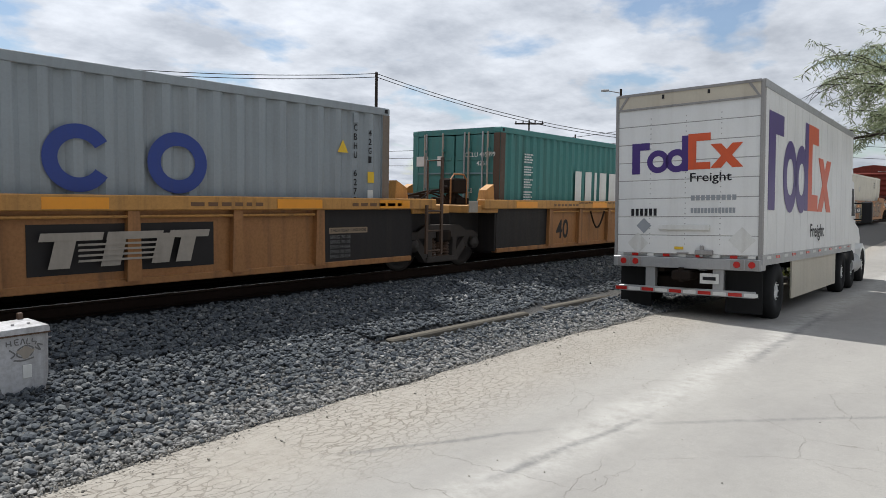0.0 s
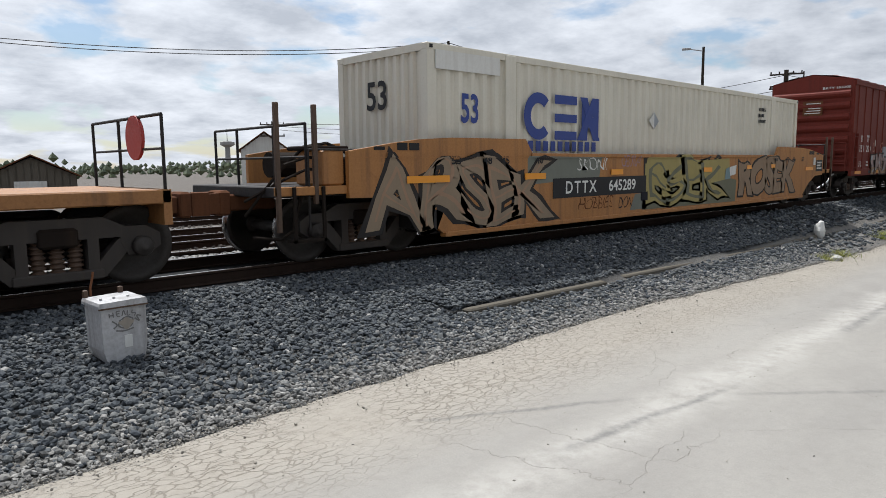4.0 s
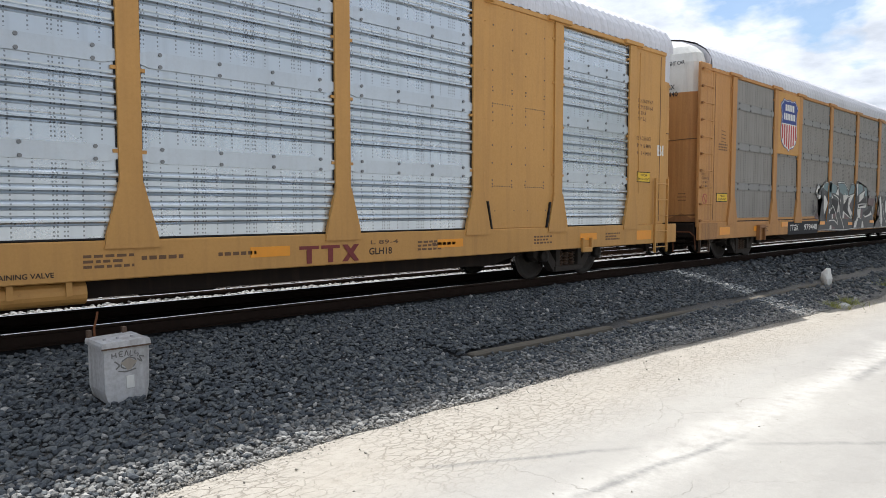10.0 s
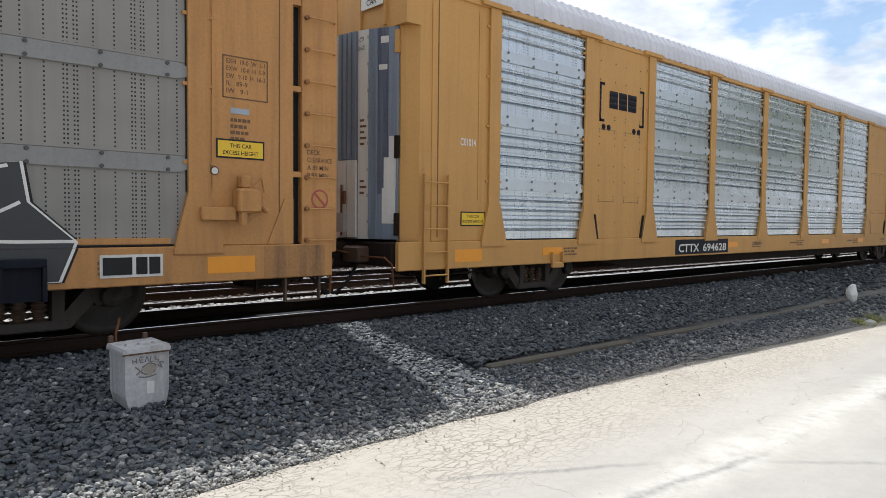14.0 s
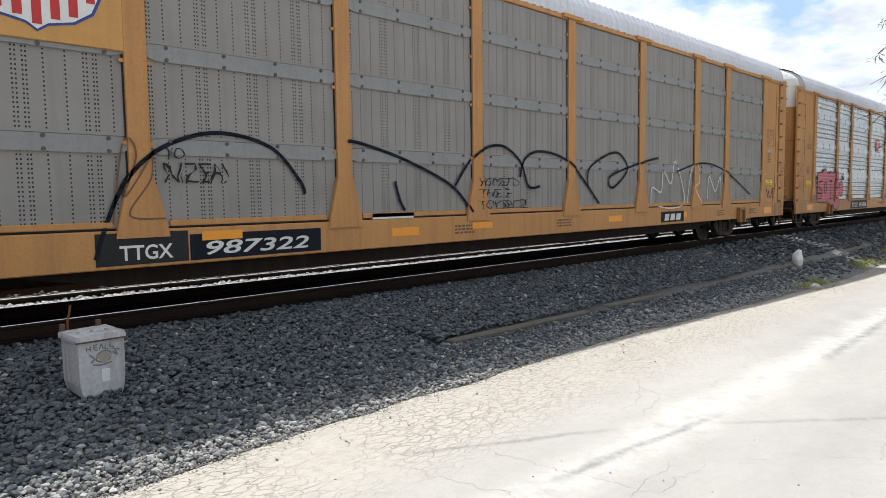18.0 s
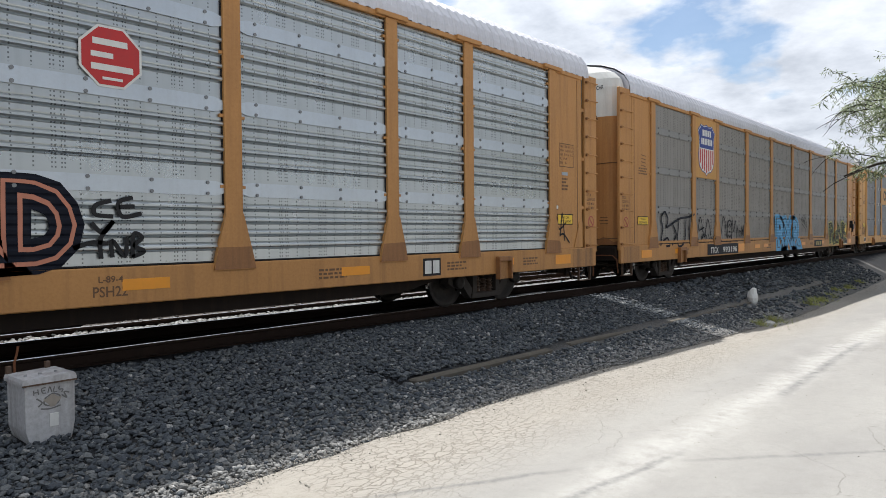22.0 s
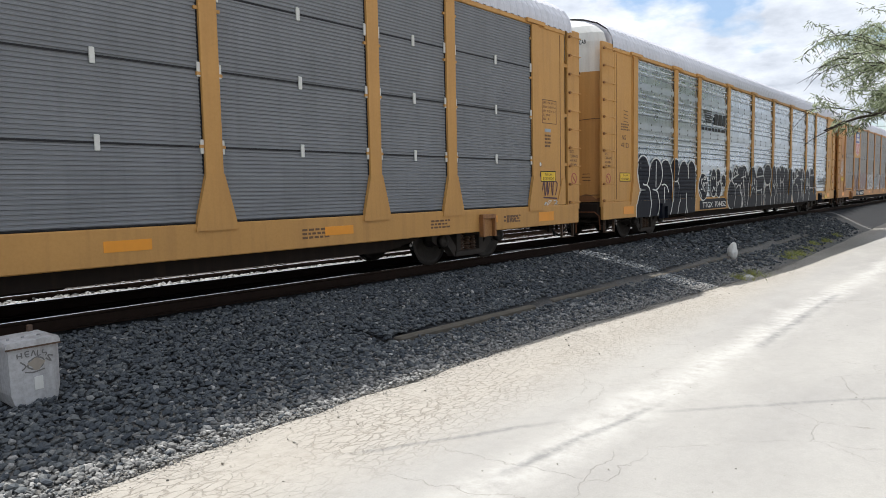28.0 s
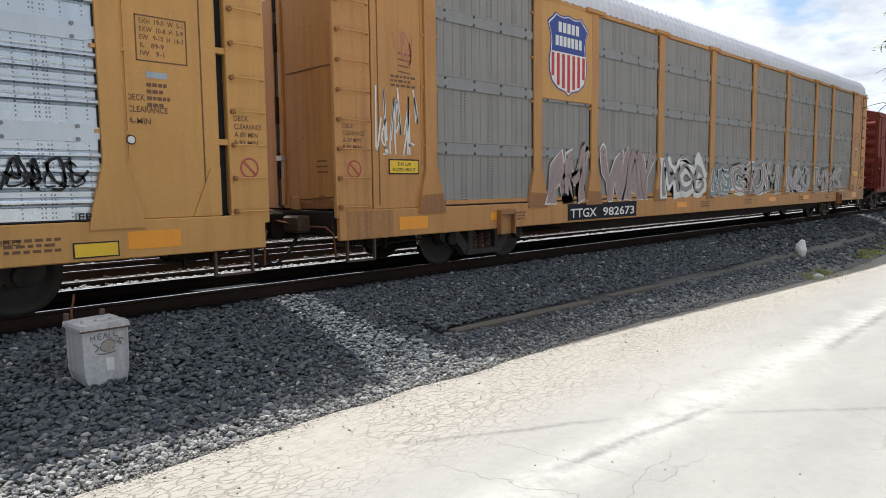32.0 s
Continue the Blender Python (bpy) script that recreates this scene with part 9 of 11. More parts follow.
for x in (-2.6, -1.6):
    bars(rack_d, x, 0.78, 0.42, 0.09, SILL_Y - 0.002, "brown_text", 1, int(x * 9) + 90)

# grey car with sky-blue letters
black_sill(rack_u, -7.95, -5.16, "TTGX 993196", (-7.70, 0.68), (-6.63, 1.33))
plate(rack_u, -5.16, -4.55, 0.68, 0.95, SILL_Y - 0.004, "orange")
plate(rack_u, -2.37, -1.87, 0.78, 0.90, SILL_Y - 0.004, "orange")
spray(rack_u, "RXR", -0.98, 2.92, 0.585, 1.99, STD_BANDS, [(0.15, "sky_blue"), (0.062, "black"), (0.038, "sky_blue")], jitter=0.03, seed=2, spacing=0.92, shear=-0.06, label="sky-blue block graffiti with black outlines")
spray(rack_u, "RaNE", 7.62, 11.45, 0.66, 1.80, STD_BANDS, [(0.085, "lime"), (0.055, "dark_spray"), (0.0, "lime"), (-0.014, "dark_spray")], jitter=0.22, seed=3, spacing=0.85, label="lime outlined charcoal graffiti")
NOM = [[(-6.82, 1.05), (-6.53, 1.85), (-6.22, 1.17), (-6.2, 1.7)], oval(-5.98, 1.38, 0.22, 0.36, 14) + [(-5.76, 1.38)], [(-5.78, 1.05), (-5.75, 1.75), (-5.58, 1.35), (-5.42, 1.72), (-5.27, 1.03)], [(-6.85, 1.06), (-6.3, 1.04), (-5.8, 1.06), (-5.2, 1.04)], [(-6.08, 1.5), (-5.98, 1.6), (-5.88, 1.5)], [(-6.1, 1.25), (-5.98, 1.18), (-5.86, 1.25)], [(-6.05, 1.35), (-5.9, 1.36)]]
stroke(rack_u, NOM, 0.045, STD_BANDS, "dark_spray", "scrawl", "black sprayed scrawl of loops and peaks")
scribble(rack_u, -5.26, -4.5, 1.12, 1.56, 8, 0.025, STD_BANDS, "dark_spray", 12)
stroke(rack_u, [[(-11.35, 0.98), (-11.2, 1.45), (-11.28, 1.75), (-11.05, 1.92), (-10.85, 1.7), (-10.95, 1.5), (-10.5, 1.62), (-10.0, 1.75), (-9.4, 1.8), (-9.05, 1.88)], [(-11.3, 1.05), (-10.9, 1.2), (-10.75, 1.0), (-11.0, 0.98)], [(-10.55, 1.6), (-10.3, 1.3), (-10.6, 1.0)], [(-10.1, 1.7), (-10.2, 1.0), (-9.7, 1.1), (-9.6, 1.7)], [(-9.3, 1.8), (-9.35, 1.0)]], 0.06, STD_BANDS, "dark_spray", "scrawl", "thick black sprayed scrawl")
stroke(rack_u, [[(-8.8, 1.05), (-8.5, 1.8), (-8.2, 1.2), (-7.9, 1.75), (-7.6, 1.1)], [(-8.6, 1.4), (-8.2, 1.5)]], 0.045, STD_BANDS, "dark_spray", "scrawl")
scribble(rack_u, -8.4, -7.4, 1.02, 1.3, 6, 0.025, STD_BANDS, "dark_spray", 11)
stroke(rack_u, [[(2.75 + (u - 220) * 0.00415, 1.96 - (w - 138) * 0.00414) for u, w in line] for line in (
    [(255, 140), (235, 150), (232, 170), (255, 175), (275, 160), (262, 142), (248, 140)], [(244, 188), (250, 165), (274, 197)], [(285, 190), (295, 163), (306, 190)], [(311, 195), (318, 165), (331, 190), (346, 168), (350, 205)],
    [(376, 180), (352, 184), (348, 213), (374, 222)], [(350, 200), (370, 200)], [(391, 230), (394, 195), (424, 198), (430, 218), (402, 224), (446, 256)], [(252, 210), (385, 267)], [(312, 115), (340, 150)], [(365, 100), (362, 150)], [(405, 130), (372, 162)])], 0.034, STD_BANDS, "black", "scrawl", "black hand-sprayed tag with rays over it")
stroke(rack_u, [oval(4.85, 1.45, 0.2, 0.2, 10), oval(6.3, 1.4, 0.22, 0.22, 10), [(6.6, 1.2), (6.7, 1.6)]], 0.03, STD_BANDS, "band", "scrawl")
plate(rack_u, 4.9, 6.3, 0.66, 0.94, SILL_Y - 0.001, "dark_spray", "emblem_plate", "black plate with pale blocks")
emblem_blocks(rack_u, [(5.15, 0.24), (5.47, 0.24), (5.8, 0.28)], 0.71, 0.17, SILL_Y - 0.008, "khaki", 0.3)
small_print(rack_u, 4.2, "PSH22", 0.74, 0.13, "brown_text", 0.5)
yb = part("sticker", Mesh().rod((11.2, SIDE - 0.034, 1.45), (11.2, SIDE - 0.038, 1.45), 0.19, 20), "yellow", rack_u, "round yellow sticker")
ip = plate(rack_u, 11.0, 11.5, 0.68, 0.92, SILL_Y - 0.006, "white_paint", "info_plate", "white plate with black squares")
for x in (11.03, 11.27):
    plate(ip, x, x + 0.2, 0.71, 0.89, SILL_Y - 0.011, "black", "square")
valve(rack_u)

# slate car with an emblem board
bd = part("emblem_board", Mesh().box(-6.98, -4.40, SIDE - 0.04, SIDE, 2.98, 4.02, 0.008), "rack_yellow", rack_v, "yellow board with a dark rounded emblem")
ring(bd, -6.05, 3.55, 0.42, 0.31, 0.13, SIDE - 0.043, "black", 25, 335, label="plain dark open ring")
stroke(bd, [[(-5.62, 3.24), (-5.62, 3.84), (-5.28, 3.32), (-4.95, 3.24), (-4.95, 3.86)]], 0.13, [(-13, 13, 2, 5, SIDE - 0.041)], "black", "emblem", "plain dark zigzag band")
bars(bd, -5.6, 3.06, 0.8, 0.07, SIDE - 0.041, "brown_text", 1, 3)
lettering(rack_v, "CNA", -7.32, 0.75, 0.42, 0.16, SILL_Y - 0.006, "brown_text", 0.006)
lettering(rack_v, "712640", -6.82, 0.75, 0.76, 0.16, SILL_Y - 0.006, "brown_text", 0.006)
bars(rack_v, -5.85, 0.76, 0.9, 0.10, SILL_Y - 0.002, "brown_text", 1, 33)
scrawl(rack_v, "COWK", -12.86, 1.12, 0.92, 0.42, [(-13.0, -11.8, 1, 3, PANEL)], "dark_spray", 5, weight=0.0)
stroke(rack_v, [[(-12.85, 1.6), (-12.8, 1.72), (-12.75, 1.58), (-12.3, 1.66), (-12.0, 1.6)]], 0.035, [(-13.0, -11.8, 1, 3, PANEL - 0.003)], "dark_spray")
stroke(rack_v, [[(-3.9, 2.4), (-3.85, 1.8), (-3.95, 1.15)], [(-3.9, 1.5), (-3.4, 1.9), (-3.3, 1.3), (-3.0, 1.85), (-2.95, 1.2)], [(-2.6, 1.2), (-2.5, 1.9), (-2.2, 1.5), (-1.9, 2.0), (-1.7, 1.2)], [(-4.0, 1.1), (-3.2, 1.12), (-2.0, 1.1)]], 0.04, STD_BANDS, "dark_spray", "scrawl", "thin dark scrawl")
stroke(rack_v, [[(-8.6, 2.0), (-8.0, 2.1), (-7.5, 2.05)], [(-10.9, 2.1), (-10.2, 2.15)]], 0.03, STD_BANDS, "band", "scrawl")
ip = plate(rack_v, -12.55, -12.07, 0.72, 0.95, SILL_Y - 0.006, "white_paint", "info_plate", "white plate with black squares")
for x in (-12.52, -12.28):
    plate(ip, x, x + 0.19, 0.745, 0.925, SILL_Y - 0.011, "black", "square")
for x in (-11.3, -10.2, 10.6):
    bars(rack_v, x, 0.74, 0.5, 0.14, SILL_Y - 0.002, "brown_text", 2, int(x * 5))

stroke(rack_v, [[(11.98, 1.25), (12.0, 1.75), (12.05, 1.3), (12.15, 1.55), (12.2, 1.25), (12.3, 1.6), (12.3, 1.25), (12.42, 1.62), (12.5, 1.25), (12.55, 1.55), (12.7, 1.5), (12.62, 1.25)], [(11.95, 1.22), (12.7, 1.18)]], 0.03, [(11.8, 13.0, 1, 3, PANEL - 0.002)], "purple_tag", "scrawl", "dark purple sprayed tag")
scribble(rack_v, 11.95, 12.8, 1.02, 1.14, 6, 0.015, [(11.8, 13.0, 1, 3, PANEL - 0.002)], "white_paint", 41)
# silver car with black bubbles
SINK = STD_BANDS


def bubbles(car, fields, lines, label=""):
    """Black fields with white rims, fused, and white lines over them."""
    for i, q in enumerate(fields):
        fill(car, [blown(q, 0.042)], SINK, "white", 0.06 * i, label=label if i == 0 else "")
    for i, q in enumerate(fields):
        fill(car, [q], SINK, "dark_spray", 1.2 + 0.06 * i)
    stroke(car, lines, 0.042, SINK, "white", "graffiti", "", 3.2)


bubbles(rack_f, [oval(-11.30, 1.78, 0.41, 0.45), tall(-11.72, -10.78, 0.42, 1.40), [(-11.25, 1.40), (-10.87, 1.75), (-10.03, 1.86), (-10.0, 1.52), (-10.25, 0.9), (-10.88, 0.9)], oval(-10.43, 1.74, 0.43, 0.44), tall(-10.82, -10.0, 0.42, 1.36), tall(-10.25, -9.26, 0.42, 2.16), tall(-9.42, -8.73, 0.42, 2.20), tall(-8.78, -7.94, 0.42, 2.15), tall(-8.1, -7.36, 0.42, 2.17, 0.1)],
        [[(-11.71, 1.73), (-11.64, 1.44), (-11.49, 1.34), (-11.16, 1.32)], [(-11.32, 1.48), (-11.07, 1.46), (-10.93, 1.65), (-10.88, 1.88)], [(-11.16, 1.32), (-11.43, 1.31), (-11.64, 1.24)], [(-11.07, 1.46), (-10.87, 1.33), (-10.78, 1.0), (-10.84, 0.71), (-10.91, 0.56)],
         [(-10.44, 2.12), (-10.45, 1.38)], [(-10.68, 1.33), (-10.47, 1.31), (-10.24, 1.39), (-10.05, 1.58), (-10.0, 1.83), (-10.09, 2.06)], [(-10.47, 1.31), (-10.31, 1.22), (-10.22, 0.98), (-10.27, 0.7), (-10.36, 0.59)],
         [(-10.04, 1.45), (-9.79, 1.46), (-9.61, 1.36), (-9.54, 1.23)], [(-9.83, 1.39), (-9.86, 0.64)], [(-9.39, 1.96), (-9.26, 1.63), (-9.26, 0.95), (-9.43, 0.57)],
         [(-8.76, 1.89), (-8.81, 1.75), (-8.98, 1.56), (-9.25, 1.55)], [(-8.98, 1.56), (-8.81, 1.4), (-8.73, 1.01), (-8.87, 0.55)], [(-8.02, 2.07), (-7.97, 1.63)], [(-8.14, 1.2), (-8.17, 0.85), (-8.24, 0.57)], [(-8.17, 0.83), (-8.08, 0.58)]], "black bubble graffiti with white lines")
bubbles(rack_f, [oval(-6.72, 1.37, 0.46, 0.42)], [[(-7.18, 1.3), (-7.0, 1.15), (-6.9, 1.0)], [(-6.75, 1.62), (-6.95, 1.6), (-6.95, 1.48), (-6.78, 1.42), (-6.85, 1.3), (-7.0, 1.3)], [(-6.7, 1.25), (-6.68, 1.5), (-6.55, 1.45), (-6.65, 1.37), (-6.55, 1.22)], [(-6.5, 1.5), (-6.3, 1.5)], [(-6.42, 1.5), (-6.44, 1.15)], oval(-6.55, 1.65, 0.09, 0.04, 10) + [(-6.46, 1.65)]])
bubbles(rack_f, [oval(-5.70, 1.55, 0.26, 0.40), oval(-5.27, 1.74, 0.22, 0.22), oval(-5.70, 1.25, 0.24, 0.20), oval(-5.20, 1.28, 0.24, 0.26), oval(-4.70, 1.55, 0.22, 0.21)], [[(-5.88, 1.72), (-5.83, 1.62), (-5.77, 1.72)], [(-5.70, 1.72), (-5.64, 1.62), (-5.58, 1.72)], [(-5.82, 1.2), (-5.7, 1.36), (-5.56, 1.22)], [(-5.45, 1.85), (-5.46, 1.6)], [(-5.42, 1.2), (-5.35, 1.4), (-5.2, 1.45), (-5.3, 1.5), (-5.1, 1.55)], [(-4.92, 1.45), (-4.8, 1.48), (-4.74, 1.36)]])
bubbles(rack_f, [oval(-4.03, 1.76, 0.20, 0.19), oval(-3.88, 1.08, 0.45, 0.50), tall(-3.72, -2.95, 0.45, 2.12), tall(-3.3, -2.4, 0.45, 2.08), tall(-2.98, -1.88, 0.45, 2.12, 0.12), tall(-2.02, -0.80, 0.45, 2.08, 0.1), tall(-0.92, 0.18, 0.45, 2.12, 0.1), oval(0.68, 1.80, 0.52, 0.41), tall(0.2, 1.1, 0.45, 1.45), tall(1.1, 2.0, 0.45, 2.18, 0.1), tall(1.95, 2.65, 0.45, 2.12, 0.1), tall(2.55, 3.25, 0.45, 2.19, 0.1), tall(3.15, 3.9, 0.45, 2.13, 0.1), tall(3.85, 4.5, 0.45, 2.10, 0.05)],
        [[(-3.85, 1.62), (-3.4, 1.72), (-3.05, 1.8)], [(-3.72, 1.8), (-3.55, 2.05), (-3.3, 2.0), (-3.2, 1.8)], [(-3.62, 1.75), (-3.45, 1.92), (-3.28, 1.78), (-3.6, 1.7)], [(-3.5, 1.4), (-3.35, 1.48), (-3.2, 1.38)], [(-3.3, 1.3), (-3.0, 1.42), (-2.75, 1.2), (-2.7, 0.8), (-2.85, 0.5)], [(-3.85, 1.55), (-3.5, 1.4), (-3.45, 1.0), (-3.6, 0.65)], [(-2.7, 1.5), (-2.9, 1.3), (-2.75, 1.05), (-2.6, 0.85), (-2.7, 0.6)], [(-2.45, 2.0), (-2.48, 1.6), (-2.55, 1.0), (-2.6, 0.6)], [(-2.75, 1.68), (-2.3, 1.72), (-2.1, 1.6), (-2.3, 1.8), (-2.15, 1.95)], [(-2.45, 1.6), (-2.35, 1.0), (-2.3, 0.6)], [(-1.88, 1.5), (-1.9, 1.0), (-2.1, 0.55)], [(-1.75, 1.7), (-1.68, 1.45), (-1.52, 1.4), (-1.45, 1.7)], [(-1.3, 1.7), (-1.24, 1.45), (-1.1, 1.4), (-1.05, 1.68)], [(-1.7, 1.0), (-1.5, 1.25), (-1.3, 1.28), (-1.05, 1.0)], [(-0.8, 1.5), (-0.85, 1.0), (-0.95, 0.55)], [(-0.88, 1.7), (-0.35, 1.74), (0.14, 1.72), (0.14, 1.3), (0.3, 1.25), (0.28, 0.6)], [(-0.86, 1.6), (-0.86, 1.22), (-0.3, 1.2), (-0.15, 1.2), (-0.15, 0.6)], [(0.25, 1.6), (0.5, 1.42), (0.95, 1.45), (1.15, 1.7)], [(0.2, 1.15), (0.45, 1.35), (0.75, 1.38)], [(0.65, 1.42), (1.0, 1.35), (1.15, 1.0), (1.07, 0.6)], [(1.2, 1.95), (1.3, 1.5), (1.6, 1.35), (1.9, 1.45), (2.0, 1.8)], [(1.55, 2.1), (1.57, 1.45)], [(1.35, 1.35), (1.65, 1.2), (1.72, 0.6)], [(1.9, 1.5), (2.15, 1.42), (2.3, 1.2)], [(2.05, 1.4), (2.1, 0.6)], [(2.65, 1.75), (2.55, 0.6)], [(2.7, 1.5), (3.05, 1.48), (3.2, 1.1), (3.15, 0.6)], [(3.25, 1.8), (3.0, 1.5)], [(3.85, 1.95), (3.85, 1.6)], [(3.75, 1.25), (3.7, 0.6)], [(4.45, 1.6), (4.5, 1.0), (4.45, 0.55)]], "black bubble graffiti with white lines")
bubbles(rack_f, [oval(4.85, 1.78, 0.17, 0.19), oval(5.05, 1.02, 0.42, 0.44), tall(5.1, 5.75, 0.45, 2.12), tall(5.45, 6.1, 0.45, 2.05), tall(5.85, 6.88, 0.45, 2.13, 0.1), tall(6.8, 7.95, 0.45, 2.12, 0.1), tall(7.85, 9.0, 0.95, 2.15), tall(7.85, 9.3, 0.45, 1.3)],
        [[(5.0, 1.6), (5.4, 1.75), (5.75, 1.8)], [(5.3, 1.8), (5.45, 1.98), (5.6, 1.85), (5.3, 1.78)], [(5.3, 1.4), (5.6, 1.3), (5.7, 0.9), (5.55, 0.5)], [(6.41, 2.03), (6.37, 1.64), (6.33, 1.24), (6.19, 0.77)], [(6.37, 1.64), (6.43, 1.24), (6.45, 0.65)], [(6.05, 1.62), (6.42, 1.64), (6.69, 1.54)], [(6.61, 1.92), (6.48, 1.77), (6.69, 1.54)], [(6.73, 1.97), (6.83, 1.71), (6.77, 1.17), (6.59, 0.59)],
         [(7.01, 1.68), (7.05, 1.5), (7.13, 1.35), (7.19, 1.32), (7.25, 1.34), (7.31, 1.47), (7.31, 1.70)], [(7.45, 1.68), (7.48, 1.5), (7.56, 1.34), (7.62, 1.32), (7.69, 1.35), (7.74, 1.5), (7.72, 1.62)], [(6.94, 0.97), (7.03, 1.13), (7.18, 1.23), (7.37, 1.25), (7.55, 1.18), (7.68, 1.04), (7.72, 0.93)],
         [(7.87, 1.86), (7.92, 1.47), (7.82, 0.87), (7.62, 0.58)], [(7.88, 1.83), (8.8, 1.86)], [(7.92, 1.21), (8.61, 1.20), (8.63, 0.97)], [(8.61, 1.20), (9.02, 1.21), (9.17, 0.87)]])
scribble(rack_f, 9.75, 11.45, 1.38, 1.72, 11, 0.03, STD_BANDS, "black", 5)
scrawl(rack_f, "REX BALLS", 10.25, 1.40, 1.22, 0.26, STD_BANDS, "black", 7)
black_sill(rack_f, -7.0, -4.4, "TTGX 704452", (-6.74, 0.95), (-5.60, 1.12), "black plate with white car number")
lettering(rack_f, "NS", -13.05 + 0.5, 2.62, 0.22, 0.13, PANEL, "brown_text", 0.004)
lettering(rack_f, "49123", -12.6, 2.42, 0.44, 0.13, PANEL, "brown_text", 0.004)
nsb = emblem_blocks(rack_f, [(-5.72, 0.30), (-5.36, 0.34), (-4.94, 0.30)], 3.42, 0.36, SIDE - 0.032, "black", 0.25, label="black slanted blocks with stripes")
for i in range(6):
    emblem_blocks(nsb, [(-6.80 + 0.06 * i, 0.85 - 0.06 * i)], 3.80 - i * 0.07, 0.04, SIDE - 0.032, "black", 0.25)
bars(nsb, -6.86, 3.16, 2.35, 0.17, SIDE - 0.032, "black", 1, 4)
lettering(rack_f, "FB-650", 11.40, 1.04, 0.42, 0.085, PANEL - 0.045, "black", 0.004)
for k, w in enumerate(("DECK", "CLEARANCE", "A-MIN")):
    lettering(rack_f, w, 11.98, 2.36 - 0.13 * k, 0.05 * len(w), 0.07, PANEL, "brown_text", 0.002)
ws = plate(rack_f, 11.33, 11.80, 0.64, 0.81, SILL_Y - 0.002, "black", "warning_sign", "small yellow warning sign")
plate(ws, 11.345, 11.785, 0.655, 0.795, SILL_Y - 0.006, "yellow", "sign_face")
small_print(rack_f, 10.55, "WHEELS", 0.82, 0.06, width=0.3)

# last grey car with pale pieces
black_sill(rack_g, -8.04, -5.34, "TTGX 982673", (-7.95, 0.95), (-6.75, 1.3), "dark plate with slanted white car number")
for i, (a, b, txt, w) in enumerate(((-8.85, -7.36, "AM", 2.04), (-6.91, -4.46, "WAV", 2.09), (-4.28, -1.59, "MOB", 1.98), (-1.5, -0.25, "NE", 1.73), (-0.26, 3.72, "GSOM", 1.94), (4.21, 6.78, "NEO", 1.83), (7.01, 10.88, "MVIK", 1.86))):
    spray(rack_g, txt, a, b, 0.98, w, STD_BANDS, [(0.10, "white_paint"), (0.08, ("mauve_wash", "mauve_wash", "white_paint", "teal_spray", "band", "grey_spray", "band")[i]), (0.0, ("band", "band", "teal_spray", "white_paint", "white_paint", "white_paint", "white_paint")[i]), (-0.02, "mauve_wash")], jitter=0.34, seed=i + 20, spacing=0.72, label="pale washed-out graffiti")
scribble(rack_g, -12.88, -12.06, 1.85, 2.85, 10, 0.03, [(-13.0, -11.5, 1, 4, PANEL)], "white", 31)
scribble(rack_g, -12.6, -12.1, 3.15, 3.7, 4, 0.018, [(-13.0, -11.5, 1, 4, PANEL)], "salmon", 33)
for car, mk, nr in ((rack_r, "TTGX", "979440"), (rack_t, "TTGX", "987322"), (rack_d, "TTGX", "993316"), (rack_u, "TTGX", "993196"), (rack_f, "TTGX", "704452"), (rack_g, "TTGX", "982673")):
    end_print(car, mk, nr)

